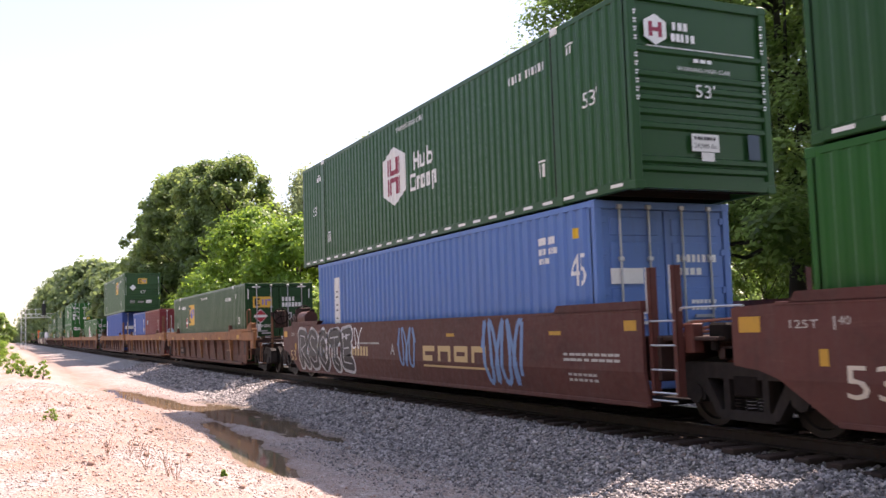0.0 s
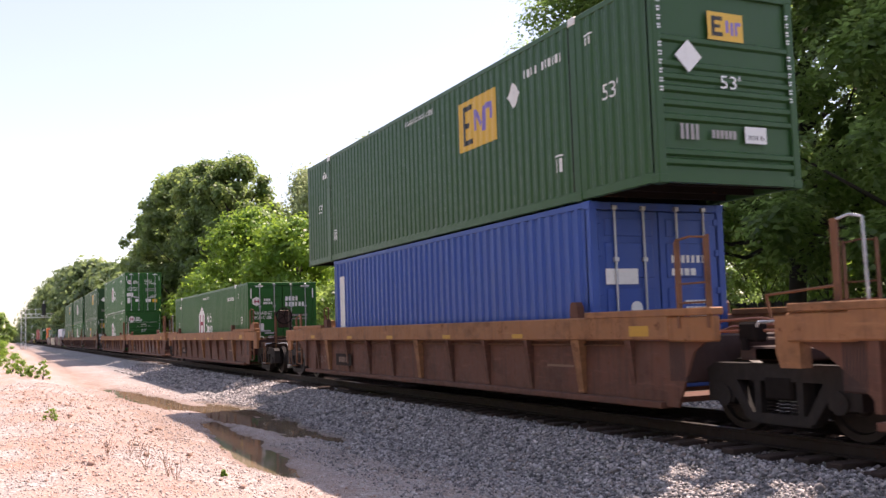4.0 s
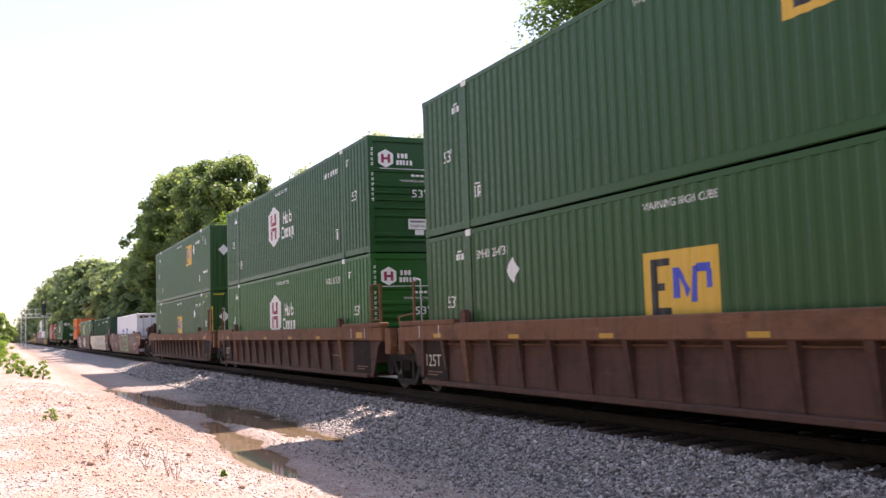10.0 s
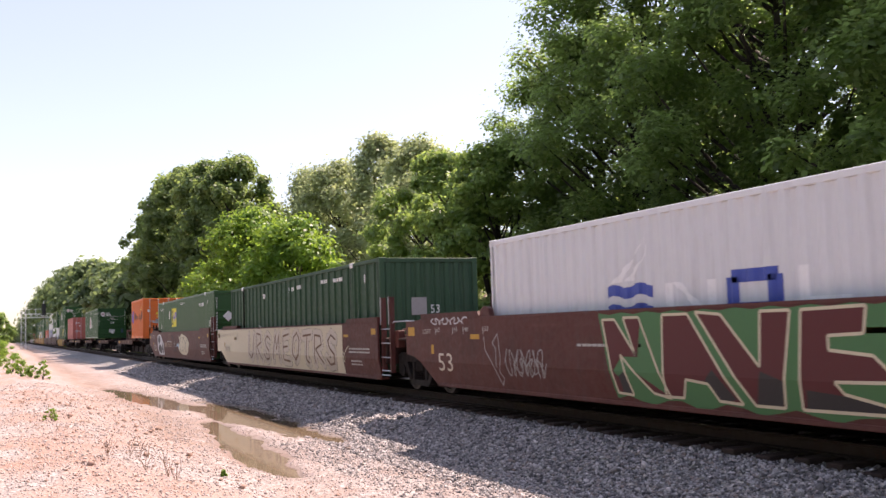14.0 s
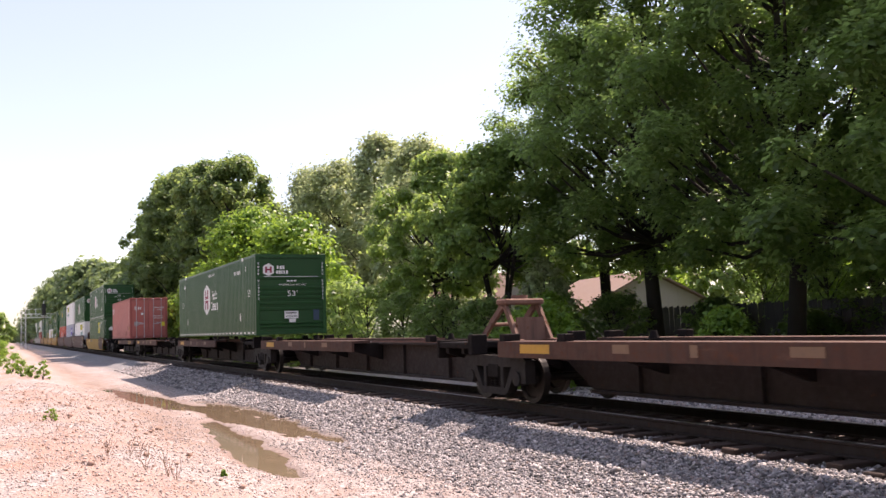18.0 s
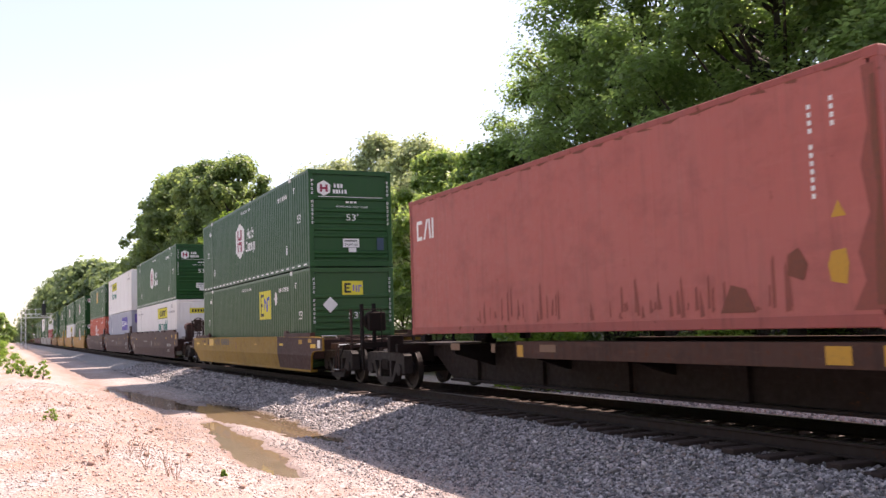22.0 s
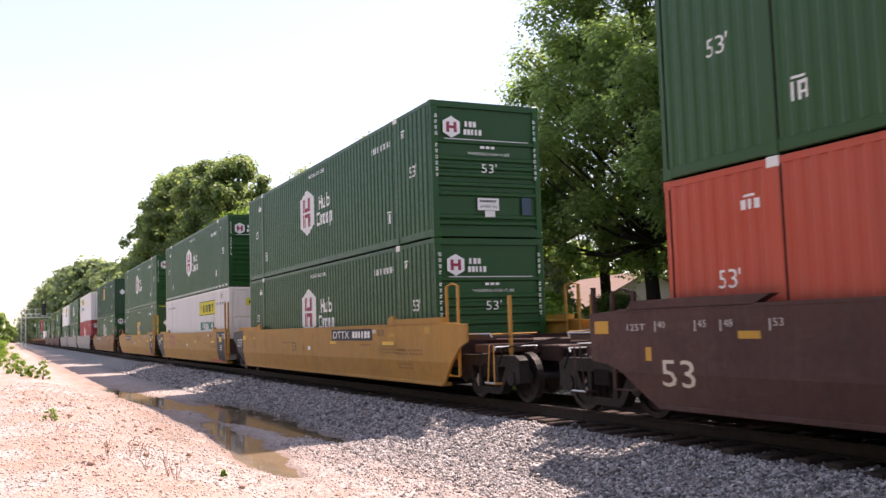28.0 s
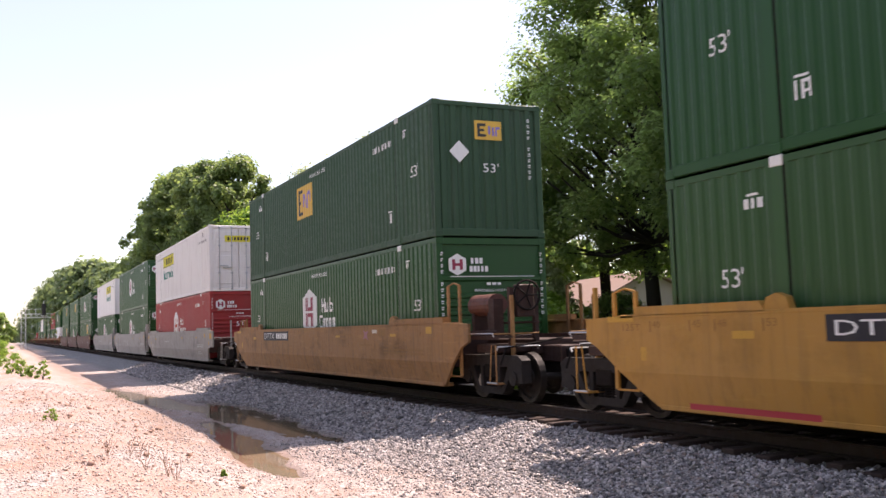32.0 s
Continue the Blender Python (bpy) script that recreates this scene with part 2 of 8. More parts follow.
def letters(text):
    """Outline of a text one unit high: points and faces in a plane, and its width."""
    if text not in TEXTS:
        cu = bpy.data.curves.new("text", "FONT")
        cu.body, cu.size, cu.resolution_u = text, 1.0, 2
        ob = bpy.data.objects.new("text", cu)
        scene.collection.objects.link(ob)
        me = bpy.data.meshes.new_from_object(ob.evaluated_get(bpy.context.evaluated_depsgraph_get()))
        vs = [(v.co.x, v.co.y) for v in me.vertices]
        fs = [tuple(p.vertices) for p in me.polygons]
        bpy.data.objects.remove(ob)
        bpy.data.curves.remove(cu)
        bpy.data.meshes.remove(me)
        x0, x1 = min(v[0] for v in vs), max(v[0] for v in vs)
        y0, y1 = min(v[1] for v in vs), max(v[1] for v in vs)
        TEXTS[text] = ([((a - x0) / (x1 - x0), (b - y0) / (y1 - y0)) for a, b in vs], fs)
    return TEXTS[text]


def words(text, x0, x1, z0, z1):
    vs, fs = letters(text)
    return [[(x0 + vs[i][0] * (x1 - x0), z0 + vs[i][1] * (z1 - z0)) for i in f] for f in fs]


def rect(x0, x1, z0, z1, skew=0.0):
    return [[(x0, z0), (x1, z0), (x1 + skew, z1), (x0 + skew, z1)]]


def bars(x0, x1, z0, z1, n, fill=0.62, seed=0):
    """Plain bars in place of writing."""
    r = random.Random(seed)
    w = (x1 - x0) / n
    out = []
    for k in range(n):
        f = fill * r.uniform(0.8, 1.15)
        out += rect(x0 + k * w, x0 + (k + f) * w, z0, z1)
    return out


def diamond(x, z, w, h):
    return [[(x - w / 2, z), (x, z - h / 2), (x + w / 2, z), (x, z + h / 2)]]


def ring(x, z, r, n=18):
    return [[(x + r * math.cos(2 * math.pi * k / n), z + r * math.sin(2 * math.pi * k / n)) for k in range(n)]]


def flats(L):
    """Stretches of a long wall that are not corrugated: its posts."""
    if L > 14:
        return [(-L / 2, -L / 2 + 0.14), (-6.27, -6.0), (6.0, 6.27), (L / 2 - 0.14, L / 2)]
    return [(-L / 2, -L / 2 + 0.14), (L / 2 - 0.14, L / 2)]


def wall_steps(L, style):
    """Breaks of a long wall: rows of place along it and depth behind its outer face."""
    out = []
    pitch, deep = {"fine": (PITCH, DEEP), "plain": (0.61, 0.003), "rib": (0.55, 0.045), "coarse": (0.278, 0.036), "bold": (0.235, 0.034)}[style]
    fl = flats(L)
    for (_, a), (b, _) in zip(fl, fl[1:]):
        n = max(1, round((b - a) / pitch))
        p = (b - a) / n
        out.append((a, 0.0))
        for k in range(n):
            s = a + k * p
            if style == "rib":
                out += [(s + 0.40 * p, deep), (s + 0.44 * p, 0.0), (s + 0.56 * p, 0.0), (s + 0.60 * p, deep)] if k else [(s + 0.03, deep), (s + 0.40 * p, deep), (s + 0.44 * p, 0.0), (s + 0.56 * p, 0.0), (s + 0.60 * p, deep)]
            elif style == "plain":
                out += [(s + 0.02, deep), (s + p - 0.02, deep), (s + p - 0.005, 0.0)]
            else:
                out += [(s + 0.30 * p, 0.0), (s + 0.48 * p, deep), (s + 0.80 * p, deep), (s + 0.98 * p, 0.0)]
        out.append((b, 0.0))
    return sorted(out)


def depth_at(steps, x):
    if x <= steps[0][0] or x >= steps[-1][0]:
        return 0.0
    for (a, da), (b, db) in zip(steps, steps[1:]):
        if a <= x <= b:
            return da + (db - da) * (x - a) / max(1e-6, b - a)
    return 0.0


SINGLE = ("placard", "sticker", "reflector_patch", "emblem", "rust_patch", "patch_panel")
FINE = ("id_stencil", "data_block", "number_stencil", "sign_pattern", "badge_pattern", "badge_zigzag", "reflector_strip", "wordmark", "lift_mark", "lettering", "rust_streak", "size_mark", "placard_lettering", "spray_paint", "load_mark", "unit_letter", "repaint_patch", "hazard_stripe")


def mark_part(name, me, parent, label):
    ob = part(name, me, parent, label)
    if name in FINE:
        ob["kind"] = "stuff"
    return ob


def side_mark(key, polys, mat, parent, L, style, name="lettering", label="", lift=0.004, z0=0.0):
    """Paint on the long wall, which follows its corrugation."""
    if name in SINGLE and len(polys) > 1:
        return [side_mark((key, i), [q], mat, parent, L, style, name, label, lift) for i, q in enumerate(polys)][0]
    k = ("side", key, L, style, mat.name)
    if k not in CACHE:
        steps = wall_steps(L, style)
        bm = bmesh.new()
        lo, hi = 1e9, -1e9
        for poly in polys:
            vs = [bm.verts.new((x, 0, z)) for x, z in poly]
            lo, hi = min(lo, *(p[0] for p in poly)), max(hi, *(p[0] for p in poly))
            if len(set(poly)) == len(poly):
                bm.faces.new(vs)
        for x, _ in steps:
            if lo < x < hi:
                bmesh.ops.bisect_plane(bm, geom=bm.verts[:] + bm.edges[:] + bm.faces[:], plane_co=(x, 0, 0), plane_no=(1, 0, 0), dist=1e-5)
        for v in bm.verts:
            v.co.y = -WIDE / 2 + depth_at(steps, v.co.x) - lift
        bmesh.ops.recalc_face_normals(bm, faces=bm.faces)
        for f in bm.faces:
            if f.normal.y > 0:
                f.normal_flip()
        me = bpy.data.meshes.new(name)
        bm.to_mesh(me)
        bm.free()
        me.materials.append(mat)
        CACHE[k] = me
    return mark_part(name, CACHE[k], parent, label)


def end_mark(key, polys, mat, parent, x, name="lettering", label=""):
    """Paint on the end that leads; its outline runs to the right in +y."""
    if name in SINGLE and len(polys) > 1:
        return [end_mark((key, i), [q], mat, parent, x, name, label) for i, q in enumerate(polys)][0]
    k = ("end", key, round(x, 3), mat.name)
    if k not in CACHE:
        me = bpy.data.meshes.new(name)
        vs, fs = [], []
        for poly in polys:
            fs.append(tuple(range(len(vs), len(vs) + len(poly))))
            vs += [(x, a, b) for a, b in poly]
        me.from_pydata(vs, [], fs)
        me.materials.append(mat)
        CACHE[k] = me
    return mark_part(name, CACHE[k], parent, label)


def flat_mark(key, polys, mat, parent, y, name="lettering", label=""):
    """Paint on a flat upright side that faces the gravel."""
    if name in SINGLE and len(polys) > 1:
        return [flat_mark((key, i), [q], mat, parent, y, name, label) for i, q in enumerate(polys)][0]
    k = ("flat", key, round(y, 3), mat.name)
    if k not in CACHE:
        me = bpy.data.meshes.new(name)
        vs, fs = [], []
        for poly in polys:
            fs.append(tuple(range(len(vs), len(vs) + len(poly))))
            vs += [(a, y, b) for a, b in poly]
        me.from_pydata(vs, [], fs)
        me.materials.append(mat)
        CACHE[k] = me
    return mark_part(name, CACHE[k], parent, label)


def well_mark(key, polys, mat, parent, name="spray_paint", label="", lift=0.004):
    """Paint on the creased plate side of a well car."""
    if name in SINGLE and len(polys) > 1:
        return [well_mark((key, i), [q], mat, parent, name, label, lift) for i, q in enumerate(polys)][0]
    k = ("well", key, mat.name, lift)
    if k not in CACHE:
        bm = bmesh.new()
        for poly in polys:
            if len(set(poly)) == len(poly):
                bm.faces.new([bm.verts.new((x, 0, z)) for x, z in poly])
        bmesh.ops.bisect_plane(bm, geom=bm.verts[:] + bm.edges[:] + bm.faces[:], plane_co=(0, 0, 0.72), plane_no=(0, 0, 1), dist=1e-5)
        for v in bm.verts:
            v.co.y = -(1.545 - 0.09 * max(0.0, (0.72 - v.co.z) / 0.45)) - lift
        for f in bm.faces:
            f.normal_update()
            if f.normal.y > 0:
                f.normal_flip()
        me = bpy.data.meshes.new(name)
        bm.to_mesh(me)
        bm.free()
        me.materials.append(mat)
        CACHE[k] = me
    return mark_part(name, CACHE[k], parent, label)


def glyph(r, x0, x1, z0, z1, lean, grow=0.0):
    """One fat sprayed shape: a wobbly slanted outline."""
    n = 9
    pts = []
    for k in range(n):
        z = z0 + (z1 - z0) * k / (n - 1)
        pts.append((x0 + lean * (z - z0) + 0.14 * (x1 - x0) * math.sin(3.1 * k / n * 2 + r[0]) - grow, z + (grow if k == n - 1 else -grow if k == 0 else 0)))
    back = []
    for k in range(n):
        z = z0 + (z1 - z0) * k / (n - 1)
        back.append((x1 + lean * (z - z0) + 0.18 * (x1 - x0) * math.sin(4.0 * k / n * 2 + r[1]) + grow, z + (grow if k == n - 1 else -grow if k == 0 else 0)))
    return [pts + back[::-1]]


def spray(car, key, x0, x1, z0, z1, n, fill, line, seed, lean=0.2, edge=0.035, holes=None):
    """A row of sprayed shapes with an edge of another colour and small cut-outs."""
    r = random.Random(seed)
    outer, inner, spots = [], [], []
    w = (x1 - x0) / n
    for k in range(n):
        a, b = x0 + k * w, x0 + (k + r.uniform(0.7, 0.95)) * w
        ph = (r.uniform(0, 6), r.uniform(0, 6))
        za, zb = z0 + r.uniform(0, 0.08), z1 - r.uniform(0, 0.1)
        outer += glyph(ph, a, b, za, zb, lean, edge)
        inner += glyph(ph, a, b, za, zb, lean, 0.0)
        for j in range(2):
            zc = za + (zb - za) * (0.3 + 0.4 * j)
            xc = (a + b) / 2 + lean * (zc - za)
            spots += [[(xc - 0.09 * w, zc - 0.04), (xc + 0.07 * w, zc - 0.05), (xc + 0.10 * w, zc + 0.04), (xc - 0.05 * w, zc + 0.06)]]
    well_mark((key, "edge"), outer, line, car, "spray_paint", "sprayed letter shapes")
    well_mark((key, "fill"), inner, fill, car, "spray_paint", lift=0.007)
    if holes:
        well_mark((key, "spots"), spots, holes, car, "spray_paint", lift=0.010)


STROKES = {
    "a": [[(0.0, 0.0), (0.05, 1.0), (0.7, 0.95), (0.8, 0.65), (0.15, 0.5), (0.9, 0.0)]],
    "b": [[(0.85, 0.85), (0.4, 1.0), (0.08, 0.8), (0.3, 0.55), (0.8, 0.35), (0.75, 0.05), (0.3, 0.0), (0.0, 0.2)]],
    "c": [[(0.45, 0.0), (0.08, 0.25), (0.1, 0.8), (0.5, 1.0), (0.88, 0.75), (0.85, 0.2), (0.45, 0.0)]],
    "d": [[(0.0, 0.95), (0.95, 1.0)], [(0.5, 0.98), (0.4, 0.1), (0.7, 0.0)]],
    "e": [[(0.9, 1.0), (0.1, 0.92), (0.15, 0.5), (0.1, 0.05), (0.95, 0.0)], [(0.15, 0.52), (0.75, 0.55)]],
    "f": [[(0.0, 0.0), (0.3, 1.0), (0.55, 0.4), (0.8, 1.0), (1.0, 0.0)]],
    "g": [[(0.05, 1.0), (0.1, 0.2), (0.45, 0.0), (0.85, 0.2), (0.9, 1.0)]],
}


def ribbon(pts, wide):
    """A broad stroke along a bent line, with round joints."""
    out = []
    for (xa, za), (xb, zb) in zip(pts, pts[1:]):
        d = math.hypot(xb - xa, zb - za) + 1e-6
        nx, nz = -(zb - za) / d * wide, (xb - xa) / d * wide
        out.append([(xa - nx, za - nz), (xb - nx, zb - nz), (xb + nx, zb + nz), (xa + nx, za + nz)])
    return out + [ring(x, z, wide, 10)[0] for x, z in pts]


def throw_up(car, key, text, x0, x1, z0, z1, layers, lean=0.1, seed=1):
    """Sprayed fat shapes: each layer a material and half a stroke's width, the broadest first."""
    r = random.Random(seed)
    w = (x1 - x0) / len(text)
    lines = []
    for k, ch in enumerate(text):
        za, zb, tilt = z0 + r.uniform(0, 0.08), z1 - r.uniform(0, 0.10), lean + r.uniform(-0.12, 0.12)
        for ln in STROKES[ch]:
            lines.append([(x0 + (k + 0.12 + 0.72 * a) * w + tilt * (b - 0.5), za + (zb - za) * b) for a, b in ln])
    for j, (mat, wide) in enumerate(layers):
        well_mark((key, j), [q for ln in lines for q in ribbon(ln, wide)], mat, car, "spray_paint", "sprayed fat letter shapes" if j == 0 else "", lift=0.004 + 0.003 * j)


def scribble(car, key, x0, x1, z0, z1, mat, seed, n=14, thick=0.02):
    """A looping sprayed line."""
    r = random.Random(seed)
    pts = [(x0 + (x1 - x0) * k / (n * 6) + 0.5 * (x1 - x0) / n * math.sin(k * 0.9), (z0 + z1) / 2 + (z1 - z0) / 2 * math.sin(k * 0.62 + r.uniform(-0.2, 0.2))) for k in range(n * 6)]
    polys = []
    for (xa, za), (xb, zb) in zip(pts, pts[1:]):
        d = math.hypot(xb - xa, zb - za) + 1e-6
        nx, nz = -(zb - za) / d * thick, (xb - xa) / d * thick
        polys.append([(xa - nx, za - nz), (xb - nx, zb - nz), (xb + nx, zb + nz), (xa + nx, za + nz)])
    well_mark((key, "line"), polys, mat, car, "spray_paint", "sprayed looping line", lift=0.006 + 0.001 * (seed % 4))


RIBS = (0.31, 0.44, 0.93, 1.13, 1.33, 1.50, 1.68, 2.04)


def container(label, L, H, mat, style="fine", front="ribs", frame_mat=None):
    """An empty at the middle of its floor that parents its walls, posts, rails, ends, roof and floor."""
    c = thing("shipping_container", label, "container", "containers on the train")
    fm = frame_mat or mat
    hw, hl = WIDE / 2, L / 2
    steps = wall_steps(L, style)

    def wall(g):
        xs = [(-hl + 0.1, 0.0)] + steps + [(hl - 0.1, 0.0)]
        for (a, da), (b, db) in zip(xs, xs[1:]):
            if b - a > 1e-4:
                g.add([(a, -hw + da, 0.15), (b, -hw + db, 0.15), (b, -hw + db, H - 0.08), (a, -hw + da, H - 0.08)], [(0, 1, 2, 3)])
        g.box(-hl + 0.1, hl - 0.1, -hw + 0.06, -hw + 0.08, 0.12, H - 0.06)
    me = shared(("side_wall", L, H, style), mat, wall)
    part("side_wall", me, c, "corrugated steel side")
    part("side_wall", me, c, "corrugated steel side", pose(0, 0, 0, 0, 0, 180))

    for sy in (-1, 1):
        part("bottom_rail", shared(("bottom_rail", L, sy), fm, lambda g: g.box(-hl + 0.12, hl - 0.12, sy * (hw - 0.09), sy * hw, 0.02, 0.17, 0.012)), c)
        part("top_rail", shared(("top_rail", L, H, sy), fm, lambda g: g.box(-hl + 0.12, hl - 0.12, sy * (hw - 0.07), sy * (hw + 0.002), H - 0.10, H - 0.008, 0.01)), c)
        for sx in (-1, 1):
            def post(g):
                g.box(sx * (hl - 0.15), sx * hl, sy * (hw - 0.14), sy * hw, 0.10, H - 0.10, 0.015)
                for z0, z1 in ((0, 0.13), (H - 0.13, H)):
                    g.box(sx * (hl - 0.18), sx * (hl + 0.006), sy * (hw - 0.17), sy * (hw + 0.006), z0, z1, 0.012)
            part("corner_post", shared(("corner_post", L, H, sx, sy), fm, post), c)
            if L > 14:
                def stack_post(g):
                    g.box(sx * 6.01, sx * 6.19, sy * (hw - 0.05), sy * (hw + 0.012), 0.10, H - 0.06, 0.012)
                    g.box(sx * 6.0, sx * 6.2, sy * (hw - 0.17), sy * (hw + 0.018), 0.0, 0.13, 0.012)
                # no recess here: the shade of the gap is drawn as a dark strip
                part("post_groove", shared(("post_groove", L, H, sx, sy), GRIME, lambda g: g.box(sx * 5.975, sx * 6.005, sy * (hw - 0.05), sy * (hw + 0.003), 0.17, H - 0.1)), c)
                part("stacking_post", shared(("stacking_post", L, H, sx, sy), fm, stack_post), c)
                part("corner_casting", shared(("corner_casting", L, H, sx, sy), POST if sy < 0 else fm, lambda g: (g.box(sx * 6.0, sx * 6.2, sy * (hw - 0.17), sy * (hw + 0.02), H - 0.13, H + 0.002, 0.012))), c)

    def roof(g):
        n = int(L / 0.4)
        step = (L - 0.12) / n
        out = [(-hl + 0.05, H - 0.05), (hl - 0.05, H - 0.05)]
        for k in range(n - 1, -1, -1):
            a, b = -hl + 0.06 + k * step, -hl + 0.06 + (k + 0.72) * step
            out += [(b + 0.015, H - 0.03), (b, H - 0.012), (a + 0.015, H - 0.012), (a, H - 0.03)]
        g.prism(out, "y", -hw + 0.07, hw - 0.07)
    part("roof", shared(("roof", L, H), mat, roof), c)

    def floor(g):
        n = int(L / 0.6)
        out = [(hl - 0.1, 0.15), (-hl + 0.1, 0.15), (-hl + 0.1, 0.12)]
        for k in range(n):
            x = -hl + 0.3 + k * (L - 0.6) / (n - 1)
            out += [(x - 0.03, 0.12), (x - 0.03, 0.03), (x + 0.03, 0.03), (x + 0.03, 0.12)]
        g.prism(out + [(hl - 0.1, 0.12)], "y", -hw + 0.09, hw - 0.09)
    part("floor", shared(("floor", L), GRIME, floor), c, "grimy steel crossmembers")

    def ribs_end(g, sx=1):
        prof = [(0.0, 0.02), (0.0, 0.18), (0.055, 0.19)]
        for z in RIBS:
            prof += [(0.055, z - 0.06), (0.012, z - 0.03), (0.012, z + 0.03), (0.055, z + 0.06)]
        prof += [(0.055, H - 0.15), (0.0, H - 0.14), (0.0, H - 0.01)]
        out = [(sx * (hl - d), z) for d, z in prof]
        n = len(out)
        vs = [(x, yy, z) for yy in (-hw + 0.12, hw - 0.12) for x, z in out] + [(sx * (hl - 0.11), yy, z) for yy in (-hw + 0.12, hw - 0.12) for z in (0.02, H - 0.01)]
        fs = [(i, i + 1, n + i + 1, n + i) for i in range(n - 1)] + [(2 * n, 2 * n + 1, 2 * n + 3, 2 * n + 2), (n - 1, 2 * n + 1, 2 * n + 3, 2 * n - 1), (0, 2 * n, 2 * n + 2, n)]
        g.add(vs, fs)

    def corr_end(g, sx=1):
        n = 9
        w = (WIDE - 0.28) / n
        for k in range(n):
            y = -hw + 0.14 + k * w
            pts = [(y, 0.05), (y + 0.12 * w, 0.012), (y + 0.55 * w, 0.012), (y + 0.67 * w, 0.05), (y + w, 0.05)]
            for (a, da), (b, db) in zip(pts, pts[1:]):
                g.add([(sx * (hl - da), a, 0.15), (sx * (hl - db), b, 0.15), (sx * (hl - db), b, H - 0.1), (sx * (hl - da), a, H - 0.1)], [(0, 1, 2, 3)])
        g.box(sx * (hl - 0.12), sx * (hl - 0.07), -hw + 0.1, hw - 0.1, 0.1, H - 0.08)

    def panel_end(g, sx=1):
        g.box(hl - 0.10, hl - 0.035, -hw + 0.11, hw - 0.11, 0.06, H - 0.08)
        g.box(hl - 0.05, hl - 0.008, -hw + 0.16, hw - 0.16, 0.25, 1.62, 0.03)
        g.box(hl - 0.05, hl - 0.004, -hw + 0.16, hw - 0.16, 1.72, H - 0.16, 0.03)

    def end_rails(sx):
        part("sill_rail", shared(("sill_rail", L, H, sx), mat, lambda g: g.box(sx * (hl - 0.08), sx * hl, -hw + 0.1, hw - 0.1, 0.02, 0.18, 0.012)), c)
        part("header_rail", shared(("header_rail", L, H, sx), mat, lambda g: g.box(sx * (hl - 0.08), sx * hl, -hw + 0.1, hw - 0.1, H - 0.12, H - 0.01, 0.012)), c)

    end_rails(-1)
    if front in ("corr", "panel"):
        end_rails(1)
    if front in ("ribs", "corr", "panel"):
        part("front_wall", shared(("front_wall", L, H, front), mat, {"ribs": ribs_end, "corr": corr_end, "panel": panel_end}[front]), c)
        part("rear_wall", shared(("rear_wall", L, H, front), mat, lambda g: corr_end(g, -1)), c)
    else:
        part("end_wall", shared(("end_wall", L, H), mat, lambda g: corr_end(g, -1)), c)
        part("door_header", shared(("door_header", L, H), fm, lambda g: g.box(hl - 0.1, hl, -hw + 0.12, hw - 0.12, H - 0.13, H - 0.01, 0.012)), c)
        part("door_sill", shared(("door_sill", L, H), fm, lambda g: g.box(hl - 0.1, hl, -hw + 0.12, hw - 0.12, 0.0, 0.15, 0.012)), c)
        for sy in (-1, 1):
            def leaf(g):
                g.box(hl - 0.09, hl - 0.03, sy * 0.012, sy * (hw - 0.145), 0.155, H - 0.14, 0.01)
                for z0, z1 in ((0.32, 0.86), (1.02, 1.56), (1.72, 2.26), (2.36, H - 0.26)):
                    if z1 - z0 > 0.15:
                        g.box(hl - 0.035, hl - 0.008, sy * 0.13, sy * (hw - 0.27), z0, z1, 0.02)
                for z in (0.30, 0.85, 1.45, 2.05, H - 0.35):
                    g.box(hl - 0.05, hl - 0.005, sy * (hw - 0.20), sy * (hw - 0.11), z, z + 0.11, 0.01)
            door = part("door", shared(("door", L, H, sy), mat, leaf), c)
            for k, yy in enumerate((0.32, 0.86)):
                def rod(g):
                    g.cyl((hl + 0.022, sy * yy, 0.08), (hl + 0.022, sy * yy, H - 0.07), 0.019, n=8)
                    for z in (0.1, H - 0.1, 0.8, 2.0):
                        g.box(hl - 0.01, hl + 0.05, sy * yy - 0.045, sy * yy + 0.045, z - 0.035, z + 0.035, 0.01)
                    g.box(hl + 0.03, hl + 0.05, sy * yy, sy * yy + 0.42 * (1 if k == 0 else -1) * sy * 0.9, 1.0 + 0.08 * k, 1.05 + 0.08 * k)
                part("lock_rod", shared(("lock_rod", L, H, sy, k), BARE, rod), door, "galvanised locking rod")
    return c


def dashes(c, L, style="fine"):
    polys = []
    n = 25
    for k in range(n):
        x = -L / 2 + 0.45 + k * (L - 0.9) / (n - 1)
        if min(abs(abs(x) - 6.1), 9) > 0.2:
            polys += rect(x - 0.15, x + 0.15, 0.075, 0.125)
    flat_mark(("dash", L), polys, POST, c, -WIDE / 2 - 0.005, "reflector_strip", "white reflective dashes")


